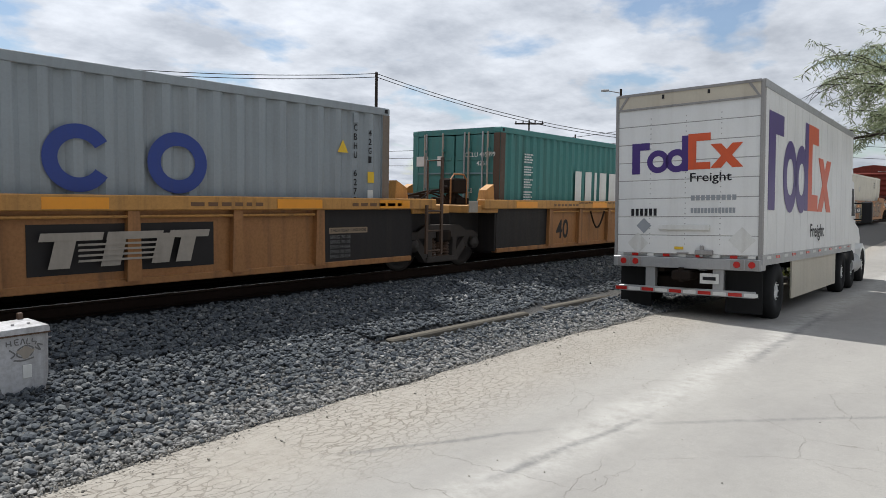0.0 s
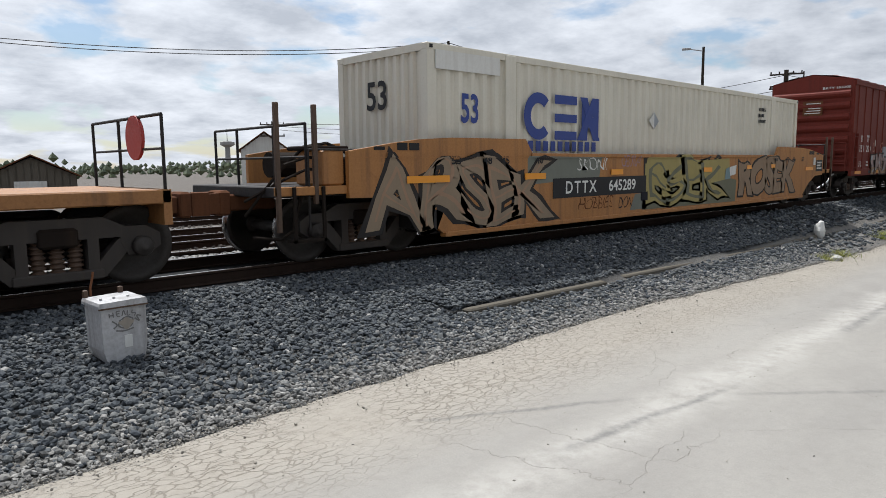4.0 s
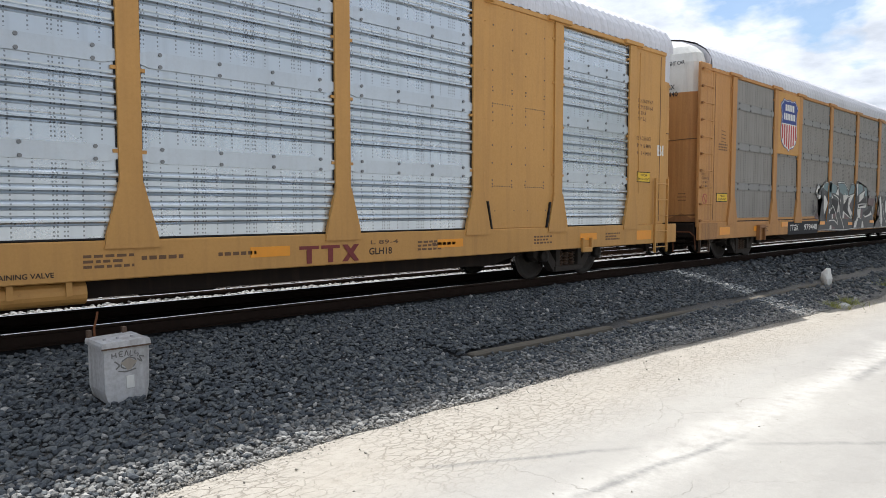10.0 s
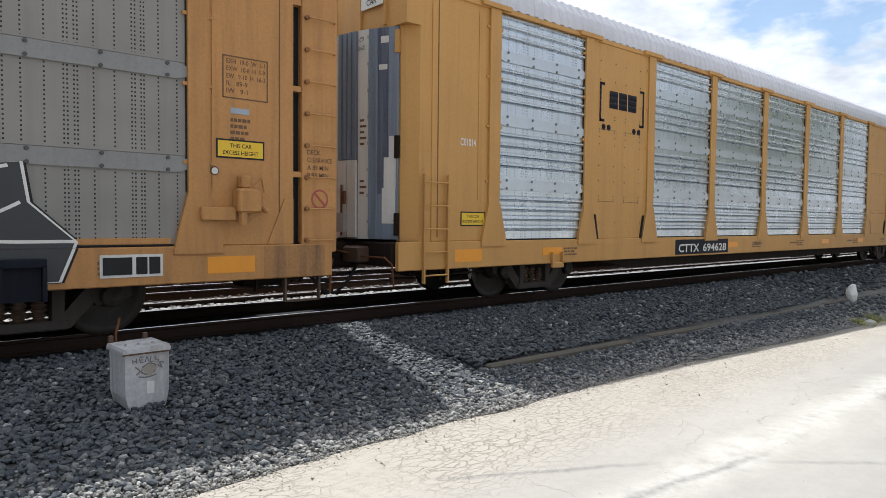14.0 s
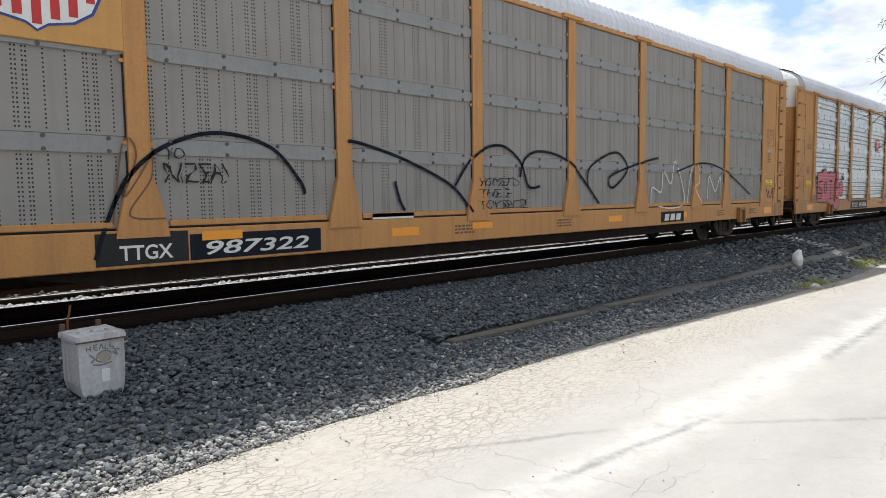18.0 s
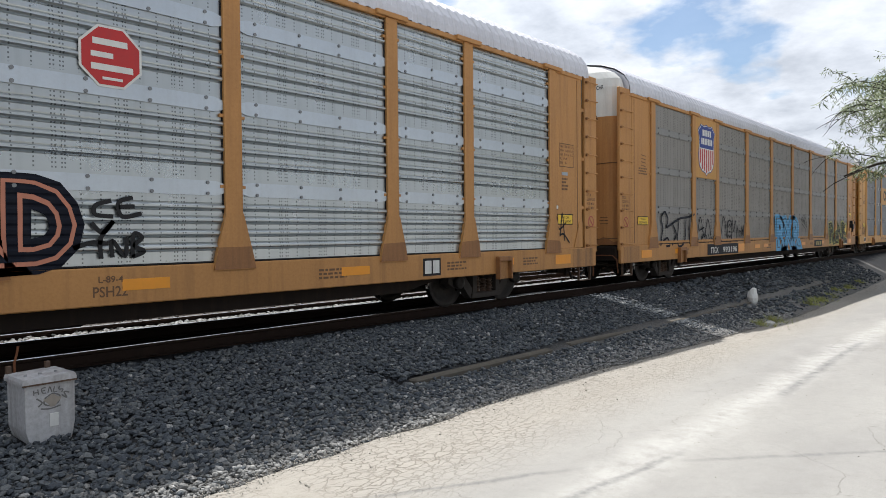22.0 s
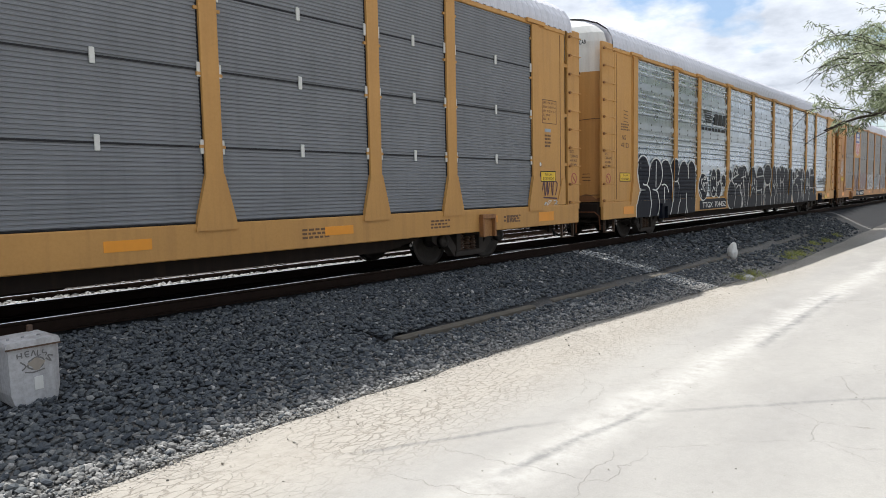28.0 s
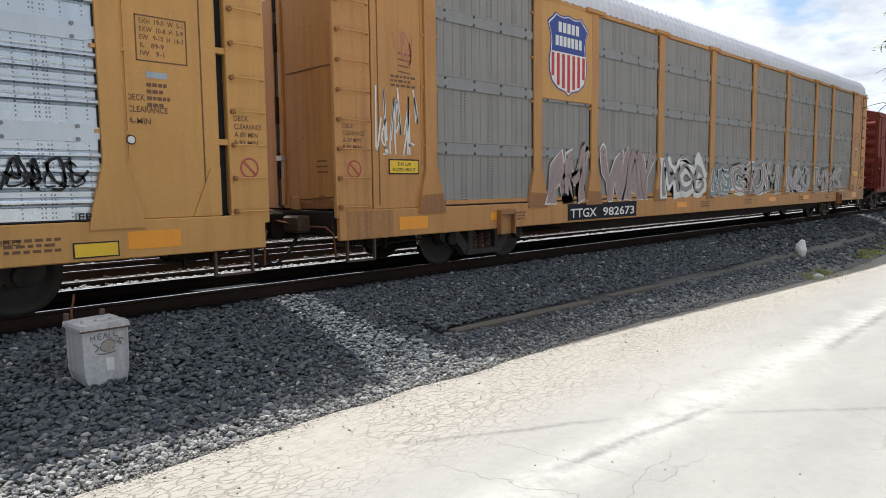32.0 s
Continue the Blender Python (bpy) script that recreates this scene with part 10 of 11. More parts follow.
# ---------------------------------------------------------------- lorry
def truck():
    t = thing("semi_truck", pose(11.2, 4.05, road_fall(11.2)), "white box trailer truck with purple and orange blocks on its doors", "truck")
    L, W, lo, hi = 8.6, 1.295, 1.10, 4.08     # x = 0 at the rear doors, y across
    part("trailer_body", Mesh().box(0.06, L, -W, W, lo, hi, 0.03), "truck_white", t, "white riveted trailer box")
    part("roof_edge", Mesh().box(0.0, L + .01, -W - 0.012, -W + 0.04, hi - 0.12, hi + 0.012).box(0.0, L + .01, W - 0.04, W + 0.012, hi - 0.12, hi + 0.012), "trim_grey", t)
    for y0, y1 in ((-W, -W + 0.055), (W - 0.055, W)):
        part("rear_post", Mesh().box(-0.03, 0.10, y0, y1, lo, hi, 0.008), "frame_grey", t, "dull grey rear corner post")
    part("rear_header", Mesh().box(-0.02, 0.10, -W + 0.055, W - 0.055, hi - 0.26, hi, 0.008), "skirt", t, "dusty pale header over the door")
    part("header_edge", Mesh().box(-0.034, 0.02, -W + 0.05, W - 0.05, hi - 0.035, hi + 0.012), "frame_grey", t)
    part("header_edge", Mesh().box(-0.034, 0.02, -W + 0.05, W - 0.05, hi - 0.29, hi - 0.255), "frame_grey", t)
    for sd in (-1, 1):
        part("header_gusset", Mesh().prism([(sd * (W - 0.06), hi - 0.26), (sd * (W - 0.10), hi - 0.26), (sd * (W - 0.26), hi - 0.03), (sd * (W - 0.21), hi - 0.03)], "x", -0.034, -0.02), "frame_grey", t)
        part("marker_lamp", Mesh().box(-0.03, -0.02, sd * 0.40 - 0.02, sd * 0.40 + 0.02, hi - 0.13, hi - 0.06), "black", t)
    door = part("roll_door", Mesh().box(0.0, 0.05, -W + 0.055, W - 0.055, lo + 0.08, hi - 0.26), "truck_white", t)
    for i in range(8):
        step_ = (hi - 0.34 - lo) / 8
        z = lo + 0.08 + step_ * i
        part("door_slat", Mesh().box(-0.012, 0.01, -W + 0.06, W - 0.06, z + 0.006, z + step_ - 0.006, 0.004), "truck_white", door)
        part("slat_joint", Mesh().box(-0.008, 0.01, -W + 0.06, W - 0.06, z - 0.006, z + 0.006), "frame_grey", door)
    for y in (-0.62, -0.02, 0.62):
        rv = Mesh()
        for i in range(26):
            rv.box(-0.017, -0.012, y - 0.008, y + 0.008, 1.35 + i * 0.09, 1.366 + i * 0.09)
        tagged(part("rivet_line", rv, "frame_grey", door), kind="stuff")
    part("door_handle", Mesh().box(-0.06, -0.012, -0.46, 0.44, 1.60, 1.70, 0.012), "white_paint", door)
    part("latch", Mesh().box(-0.08, -0.012, -0.52, -0.22, 1.18, 1.26, 0.01).rod((-0.05, -0.1, 1.2), (-0.05, 0.1, 1.2), 0.02).box(-0.07, -0.012, -0.36, -0.30, 1.14, 1.34, 0.01), "frame_grey", door, "steel door latch")
    part("tag", Mesh().box(-0.018, -0.012, 0.0, 0.16, 1.26, 1.31), "yellow", door)

    def disc(y, z, r, r_in, mat_, face_x):
        """A painted ring on the door (face_x is None) or on the side."""
        rows_ = [[], []]
        for i in range(25):
            a = 2 * math.pi * i / 24
            for row, q in zip(rows_, (r, r_in)):
                row.append((-0.019, y + q * math.cos(a), z + q * math.sin(a)) if face_x is None else (face_x + q * math.cos(a), -W - 0.006, z + 1.25 * q * math.sin(a)))
        return Mesh().sheet(rows_)

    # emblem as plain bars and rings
    emb = part("emblem", Mesh().box(-0.019, -0.014, 0.82, 0.97, 2.62, 3.18), "purple", door, "purple and orange bars and rings")
    part("purple_bar", Mesh().box(-0.019, -0.014, 0.64, 0.82, 3.05, 3.18), "purple", emb)
    part("purple_ring", disc(0.48, 2.83, 0.205, 0.10, None, None), "purple", emb)
    part("purple_ring", disc(0.14, 2.83, 0.205, 0.095, None, None), "purple", emb)
    part("purple_bar", Mesh().box(-0.0195, -0.0145, -0.06, 0.05, 2.64, 3.26), "purple", emb)
    for y0, y1, z0_, z1_ in ((-0.20, -0.06, 2.66, 3.28), (-0.44, -0.20, 3.15, 3.28), (-0.44, -0.20, 2.66, 2.78)):
        part("orange_bar", Mesh().box(-0.019, -0.014, y0, y1, z0_, z1_), "orange_vinyl", emb)
    part("orange_bar", Mesh().prism([(-0.44, 3.08), (-0.62, 3.08), (-0.98, 2.67), (-0.80, 2.67)], "x", -0.0185, -0.0140), "orange_vinyl", emb)
    part("orange_bar", Mesh().prism([(-0.80, 3.08), (-0.97, 3.08), (-0.62, 2.67), (-0.44, 2.67)], "x", -0.0200, -0.0145), "orange_vinyl", emb)
    lettering(emb, "Freight", -0.10, 2.40, 0.70, 0.20, -0.016, "black", face="end")
    for z, w, n_ in ((2.12, 0.78, 9), (1.90, 0.76, 13)):
        for i in range(n_):
            part("print_bar", Mesh().box(-0.018, -0.014, -0.12 - (i + 0.75) * w / n_, -0.12 - i * w / n_, z, z + 0.09), "grey_spray", emb)
    for i in range(6):
        part("number_bar", Mesh().box(-0.018, -0.014, 0.92 - i * 0.085, 0.975 - i * 0.085, 1.86, 1.99), "black", door)
    for y, z, s in ((0.73, 1.68, 0.14), (0.84, 1.36, 0.20), (-0.98, 1.44, 0.22)):
        part("placard", Mesh().prism([(y, z - s), (y + s, z), (y, z + s), (y - s, z)], "x", -0.018, -0.014), "grey_spray" if s < 0.15 else "white_paint", door)
    # bumper, lamps, undercarriage
    bum = part("rear_sill", Mesh().box(-0.06, 0.25, -W, W, 0.93, 1.12, 0.01), "trim_grey", t)
    for y in (-1.16, -0.92, 0.86, 1.09):
        part("tail_lamp", Mesh().rod((-0.06, y, 1.03), (-0.085, y, 1.03), 0.055, 14), "red_lens", bum, "round red tail lamp")
        part("lamp_frame", Mesh().box(-0.066, -0.06, y - 0.11, y + 0.11, 0.945, 1.112), "frame_grey", bum)
    for i in range(9):
        y = -1.15 + i * 0.29
        part("reflector_tape", Mesh().box(-0.034, -0.03, y - 0.06, y + 0.06, 1.13, 1.18), "red_lens" if i % 2 else "white", t)
    guard = part("underride_guard", Mesh().box(-0.02, 0.06, -1.2, 1.2, 0.47, 0.58, 0.01), "trim_grey", t)
    for y in (-0.60, 0.60):
        part("guard_post", Mesh().box(0.0, 0.1, y - 0.09, y + 0.09, 0.55, 0.95), "trim_grey", guard)
    for i in range(10):
        y = -1.14 + i * 0.255
        part("reflector_tape", Mesh().box(-0.026, -0.02, y - 0.11, y + 0.11, 0.49, 0.55), "red_lens" if i % 2 else "white", guard)
    pl = part("licence_plate", Mesh().box(-0.03, -0.02, -0.62, -0.30, 0.68, 0.86, 0.003), "white_paint", t, "white plate with plain bars")
    part("plate_bars", Mesh().box(-0.034, -0.03, -0.57, -0.35, 0.74, 0.80), "black", pl)
    part("hitch", Mesh().box(-0.15, 0.4, -0.16, 0.16, 0.72, 0.90, 0.03).rod((-0.1, 0.0, 0.7), (-0.1, 0, 0.95), 0.05), "frame_dark", t)
    for y in (-0.95, 0.98):
        part("mud_flap", Mesh().box(0.25, 0.27, y - 0.3, y + 0.3, 0.18, 0.92), "rubber", t)
    part("chassis", Mesh().box(0.1, L, -0.5, -0.38, 0.85, 1.1).box(0.1, L, 0.38, 0.5, 0.85, 1.1).box(0.3, 2.2, -0.95, 0.95, 0.45, 0.75), "frame_dark", t)
    wh = Mesh().lathe([(0.18, 0.14), (0.34, 0.14), (0.36, 0.16), (0.50, 0.14), (0.52, 0.05), (0.52, -0.05), (0.50, -0.14), (0.36, -0.16), (0.18, -0.14)], 30).data("wheel", True)
    hub = Mesh().lathe([(0.04, -0.10), (0.12, -0.13), (0.20, -0.06), (0.33, -0.10), (0.345, -0.15), (0.35, 0.1), (0.05, 0.1)], 24)
    for i in range(8):
        a = i * math.pi / 4
        hub.rod((0.15 * math.cos(a), -0.1, 0.15 * math.sin(a)), (0.15 * math.cos(a), -0.14, 0.15 * math.sin(a)), 0.015, 6)
    hub = hub.data("rim", True)
    TR = []
    for x in (1.15, 7.6, 9.0):
        for y in (-1.12, 1.12):
            w = part("wheel", wh, "rubber", t, "black tyre on a white rim", pose(x, y, 0.52))
            part("rim", hub, "white_paint", w, at=pose(0, 0, 0, 0, 0, 0 if y < 0 else 180))
            TR.append((w, x, y, 0.52))
    part("side_skirt", Mesh().box(2.2, 6.6, -W + 0.02, -W + 0.05, 0.30, 1.1), "skirt", t, "cream plastic side skirt")
    part("side_sill", Mesh().box(0.0, L, -W - 0.012, -W + 0.03, lo - 0.08, lo + 0.10), "trim_grey", t)
    for i in range(14):
        x = 0.25 + i * 0.6
        part("reflector_tape", Mesh().box(x, x + 0.28, -W - 0.016, -W - 0.012, lo + 0.02, lo + 0.07), "red_lens" if i % 2 else "white", t)
    for i in range(14):
        x = 0.3 + i * 0.61
        part("wall_seam", Mesh().box(x - 0.012, x + 0.012, -W - 0.003, -W + 0.01, lo + 0.1, hi - 0.12), "truck_white", t)
    big = part("side_emblem", Mesh().box(0.28, 0.72, -W - 0.006, -W - 0.002, 1.95, 3.62), "purple", t, "large purple and orange bars and rings")
    part("purple_bar", Mesh().box(0.72, 1.28, -W - 0.006, -W - 0.002, 3.26, 3.62), "purple", big)
    part("purple_ring", disc(0, 2.58, 0.53, 0.27, None, 1.80), "purple", big)
    part("purple_ring", disc(0, 2.58, 0.53, 0.25, None, 2.72), "purple", big)
    part("purple_bar", Mesh().box(3.0, 3.30, -W - 0.0065, -W - 0.002, 1.98, 3.72), "purple", big)
    for x0, x1, z0_, z1_ in ((3.30, 3.66, 1.98, 3.72), (3.66, 4.25, 3.36, 3.72), (3.66, 4.25, 1.98, 2.32)):
        part("orange_bar", Mesh().box(x0, x1, -W - 0.006, -W - 0.002, z0_, z1_), "orange_vinyl", big)
    part("orange_bar", Mesh().prism([(4.25, 1.98), (4.72, 1.98), (5.65, 3.12), (5.18, 3.12)], "y", -W - 0.006, -W - 0.002), "orange_vinyl", big)
    part("orange_bar", Mesh().prism([(5.2, 1.98), (5.68, 1.98), (4.75, 3.12), (4.28, 3.12)], "y", -W - 0.008, -W - 0.0025), "orange_vinyl", big)
    lettering(big, "Freight", 3.6, 1.36, 1.4, 0.36, -W - 0.006, "black")
    # tractor
    cab = part("cab", Mesh().prism([(8.9, 0.9), (10.6, 0.9), (10.6, 1.9), (10.2, 2.9), (8.9, 2.95)], "y", -1.1, 1.1), "truck_white", t, "white tractor cab")
    hood = part("hood", Mesh().prism([(10.6, 0.75), (12.1, 0.75), (12.2, 1.3), (11.9, 1.6), (10.6, 1.9)], "y", -1.0, 1.0), "truck_white", cab, "white sloping bonnet")
    part("side_window", Mesh().prism([(9.5, 1.95), (10.4, 1.95), (10.1, 2.7), (9.5, 2.7)], "y", -1.115, -1.10), "black", cab, "dark side window")
    part("mirror", Mesh().box(10.2, 10.35, -1.55, -1.3, 1.75, 2.35, 0.03).rod((10.3, -1.1, 2.3), (10.3, -1.45, 2.3), 0.02).rod((10.3, -1.1, 1.85), (10.3, -1.45, 1.85), 0.02), "black", cab, "black wing mirror")
    part("tank", Mesh().rod((9.0, -1.0, 0.62), (10.4, -1.0, 0.62), 0.3, 18), "trim_grey", cab)
    part("fender", Mesh().prism([(10.75, 0.6), (10.9, 1.0), (11.3, 1.15), (11.7, 1.0), (11.9, 0.6), (11.8, 0.55), (11.62, 0.9), (11.3, 1.03), (10.98, 0.9), (10.82, 0.55)], "y", -1.2, -0.85), "truck_white", cab)
    for y in (-1.05, 1.05):
        w = part("wheel", wh, "rubber", t, "black tyre on a white rim", pose(11.3, y, 0.52))
        part("rim", hub, "white_paint", w, at=pose(0, 0, 0, 0, 0, 0 if y < 0 else 180))
        TR.append((w, 11.3, y, 0.52))
    part("frame_rails", Mesh().box(8.0, 12.0, -0.5, 0.5, 0.55, 0.95), "frame_dark", t)
    return t, TR


LORRY, LORRY_WHEELS = truck()


# ---------------------------------------------------------------- trackside
def relay_box():
    t = thing("relay_box", pose(1.975, 6.30, 0.045, 0, 0, 2), "small pale concrete signal box with scrawls, sunk in gravel", "utility box")
    part("housing", Mesh().prism([(-0.10, -0.06), (0.08, -0.06), (0.165, 0.03), (0.190, 0.16), (0.195, 0.52), (-0.185, 0.52), (-0.180, 0.14), (-0.15, 0.03)], "y", -0.19, 0.20), "box_paint", t, "stained grey enamelled housing")
    lid = part("lid", Mesh().prism([(-0.205, 0.515), (0.205, 0.515), (0.205, 0.545), (0.192, 0.575), (-0.195, 0.565), (-0.205, 0.54)], "y", -0.21, 0.212), "box_paint", t, "low domed lid")
    part("lid_edge", Mesh().box(-0.207, 0.207, -0.213, -0.205, 0.508, 0.522), "rust_dark", lid)
    for x in (-0.13, -0.02, 0.10):
        part("lid_bolt", Mesh().rod((x, -0.05, 0.56), (x, -0.05, 0.585), 0.013, 8), "trim_grey", lid)
    part("label", Mesh().box(-0.005, 0.062, -0.196, -0.19, 0.15, 0.26, 0.002), "white", t, "white paper label")
    for x in (-0.17, 0.13):
        part("lug", Mesh().box(x - 0.02, x + 0.02, 0.19, 0.23, 0.52, 0.63, 0.006), "rust_dark", t, "rusty lifting lug")
    part("conduit", Mesh().tube([(-0.12, 0.22, 0.50), (-0.115, 0.24, 0.64), (-0.09, 0.25, 0.72), (-0.08, 0.25, 0.78)], 0.010), "rust", t, "bent conduit stub")
    flat = [(-0.2, 0.2, 0.08, 0.51, -0.1905)]
    stroke(t, [[(-0.12, 0.47), (-0.12, 0.43)], [(-0.12, 0.45), (-0.09, 0.45)], [(-0.09, 0.475), (-0.085, 0.43)], [(-0.03, 0.48), (-0.06, 0.475), (-0.055, 0.44), (-0.03, 0.435)], [(-0.055, 0.457), (-0.035, 0.458)], [(-0.015, 0.435), (0.0, 0.48), (0.015, 0.435)], [(0.035, 0.48), (0.03, 0.435), (0.055, 0.435)], [(0.075, 0.475), (0.07, 0.45), (0.10, 0.445), (0.09, 0.42)]], 0.009, flat, "faint_ink", "scrawl", "faded marker scrawl", 1)
    stroke(t, [[(-0.04, 0.39), (0.02, 0.42), (0.075, 0.395), (0.06, 0.34), (0.0, 0.325), (-0.045, 0.35), (-0.03, 0.395)], [(-0.10, 0.40), (-0.06, 0.36), (-0.09, 0.33)], [(0.09, 0.40), (0.13, 0.37), (0.11, 0.42), (0.15, 0.41)], [(-0.01, 0.37), (0.03, 0.38), (0.02, 0.35)], [(-0.07, 0.31), (0.0, 0.30), (0.08, 0.315)]], 0.012, flat, "faint_ink", "scrawl", "smudged grey scrawl")
    fill(t, [[(0.02 + 0.06 * math.cos(a) * (1 + 0.3 * math.sin(3 * a)), 0.365 + 0.045 * math.sin(a) * (1 + 0.3 * math.cos(4 * a))) for a in [k * 0.45 for k in range(14)]]], flat, "faded_mark", 0.4, "smudge")
    return t


relay_box()

# old timber edging that runs along the ballast
beam = thing("timber_edging", pose(0, 0, 0), "row of old greyed timbers half buried in the ballast", "edging", kind="structure")
x = 5.85
while x < 29:
    L = 3.2 if x < 6 else random.uniform(2.4, 3.0)
    y = timber_line(x) + random.uniform(-0.02, 0.02)
    y2 = timber_line(x + L)
    z, z2 = lie(x, y - 0.12), lie(x + L, y2 - 0.12)
    m = Mesh().box(0, L - 0.06, -0.07, 0.07, -0.16, 0.062, 0.02)
    part("timber", m, "old_wood", beam, at=pose(x, y, z + random.uniform(-0.015, 0.012), 0, math.degrees(math.atan2(z - z2, L)), math.degrees(math.atan2(y2 - y, L)) + random.uniform(-0.6, 0.6)))
    x += L + (0.55 if x < 6 else 0.02)


def lump(name, x, y, sx, sy, sz, material, label, category):
    bm = bmesh.new()
    bmesh.ops.create_icosphere(bm, subdivisions=2, radius=1.0)
    for v in bm.verts:
        k = 1 + 0.28 * noise.noise(v.co * 1.3 + Vector((x, y, 0)))
        v.co = (v.co.x * sx * k, v.co.y * sy * k, v.co.z * sz * k + sz * 0.7)
    me = bpy.data.meshes.new(name)
    bm.to_mesh(me)
    bm.free()
    me.materials.append(MAT[material])
    ob = new(name, me)
    ob.matrix_basis = pose(x, y, lie(x, y))
    return tagged(ob, label, category)


lump("white_stone", 19.6, 6.05, 0.16, 0.14, 0.26, "white_paint", "upright whitewashed stone by the track", "stone")
lump("rock", 16.6, 4.75, 0.16, 0.12, 0.09, "concrete", "pale loose rock beside the road", "rock")
lump("pebble", 8.15, 4.42, 0.03, 0.03, 0.025, "black", "small dark pebble on the road's edge", "pebble")


# ---------------------------------------------------------------- loose stones
def stones(name, spots, label, palette):
    """One mesh of many small angular stones. spots: rows of x, y, z, size."""
    rnd = np.random.default_rng(5)
    g = 1.618
    base = np.array([(-1, g, 0), (1, g, 0), (-1, -g, 0), (1, -g, 0), (0, -1, g), (0, 1, g), (0, -1, -g), (0, 1, -g), (g, 0, -1), (g, 0, 1), (-g, 0, -1), (-g, 0, 1)], float) * 0.58
    tri = np.array([(0, 11, 5), (0, 5, 1), (0, 1, 7), (0, 7, 10), (0, 10, 11), (1, 5, 9), (5, 11, 4), (11, 10, 2), (10, 7, 6), (7, 1, 8), (3, 9, 4), (3, 4, 2), (3, 2, 6), (3, 6, 8), (3, 8, 9), (4, 9, 5), (2, 4, 11), (6, 2, 10), (8, 6, 7), (9, 8, 1)])
    m = len(base)
    n = len(spots)
    spots = np.asarray(spots)
    v = base[None] * (1 + rnd.uniform(-0.34, 0.16, (n, m, 3)))
    v *= rnd.uniform(0.65, 1.3, (n, 1, 3)) * np.array((1.05, 0.85, 0.62))
    yaw, lean = rnd.uniform(0, 2 * np.pi, n), np.clip(np.abs(rnd.normal(0, 0.42, n)), 0, 1.3)
    about = rnd.uniform(0, 2 * np.pi, n)
    c1, s1 = np.cos(lean / 2), np.sin(lean / 2)
    q = np.stack([c1 * np.cos(yaw / 2), s1 * np.cos(about - yaw / 2), s1 * np.sin(about - yaw / 2), c1 * np.sin(yaw / 2)], 1)
    q /= np.linalg.norm(q, axis=1, keepdims=True)
    w, x, y, z = q.T
    R = np.stack([1 - 2 * (y * y + z * z), 2 * (x * y - z * w), 2 * (x * z + y * w), 2 * (x * y + z * w), 1 - 2 * (x * x + z * z), 2 * (y * z - x * w), 2 * (x * z - y * w), 2 * (y * z + x * w), 1 - 2 * (x * x + y * y)], -1).reshape(n, 3, 3)
    v = np.einsum("nij,nkj->nki", R, v) * spots[:, None, 3:4] * 0.5 + spots[:, None, :3]
    f = (tri[None] + m * np.arange(n)[:, None, None]).reshape(-1, 3)
    me = bpy.data.meshes.new(name)
    me.vertices.add(n * m)
    me.vertices.foreach_set("co", v.reshape(-1))
    me.loops.add(len(f) * 3)
    me.loops.foreach_set("vertex_index", f.reshape(-1).astype(np.int32))
    me.polygons.add(len(f))
    me.polygons.foreach_set("loop_start", np.arange(0, len(f) * 3, 3, dtype=np.int32))
    me.update(calc_edges=True)
    me.shade_flat()
    k = Nodes(name + "_stone")
    geo = k.n.new("ShaderNodeNewGeometry")
    r = geo.outputs["Random Per Island"]
    cr = k.n.new("ShaderNodeValToRGB")
    cr.color_ramp.elements[0].color = (*palette[0], 1)
    cr.color_ramp.elements[1].color = (*palette[-1], 1)
    for i, c in enumerate(palette[1:-1]):
        e = cr.color_ramp.elements.new((i + 1) / (len(palette) - 1) * (1.2 if len(palette) > 5 else 0.93))
        e.color = (*c, 1)
    k.l.new(r, cr.inputs[0])
    col = k.mix(k.math("MULTIPLY", k.ramp(k.noise(60, 4, 0.7), 0.4, 0.7), 0.45), cr.outputs[0], tuple(0.45 * c for c in palette[1]))
    k.bump(k.noise(90, 3), 0.4, 0.004)
    k.bsdf.inputs["Specular IOR Level"].default_value = 0.2
    me.materials.append(k.finish(col, 0.85))
    return tagged(new(name, me), label, "gravel", kind="stuff")


rnd = np.random.default_rng(11)
spots = []
for x0, x1, per, s0, s1 in ((-1.5, 9.5, 900, 0.034, 0.076), (9.5, 18, 520, 0.042, 0.088), (18, 40, 90, 0.06, 0.15)):
    n = int((x1 - x0) * 4.2 * per)
    for x, y, s in zip(rnd.uniform(x0, x1, n), rnd.uniform(4.0, 8.25, n), rnd.uniform(s0, s1, n)):
        e = edge_of_road(x)
        if y < e - 0.02:
            continue
        if y < e + 0.55 and rnd.random() > 0.06 + (y - e) / 0.85:
            continue
        if 5.8 < x < 29 and abs(y - timber_line(x)) < 0.10:
            continue
        if abs(x - 1.975) < 0.20 and abs(y - 6.30) < 0.19:
            continue
        spots.append((x, y, lie(x, y) + rnd.uniform(-0.30, 0.55) * s, s * (0.75 if y < e + 0.3 else 1)))
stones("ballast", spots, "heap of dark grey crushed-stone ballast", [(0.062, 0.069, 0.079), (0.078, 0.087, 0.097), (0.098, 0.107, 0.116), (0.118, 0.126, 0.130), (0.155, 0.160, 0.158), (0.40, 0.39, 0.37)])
spots = []
for x, k, s in zip(rnd.uniform(-1.5, 20, 15000), rnd.beta(1.3, 2.2, 15000), rnd.uniform(0.010, 0.034, 15000)):
    y = edge_of_road(x) - 0.06 + 0.70 * k
    spots.append((x, y, lie(x, y) + rnd.uniform(0.0, 0.5) * s + 0.006, s))
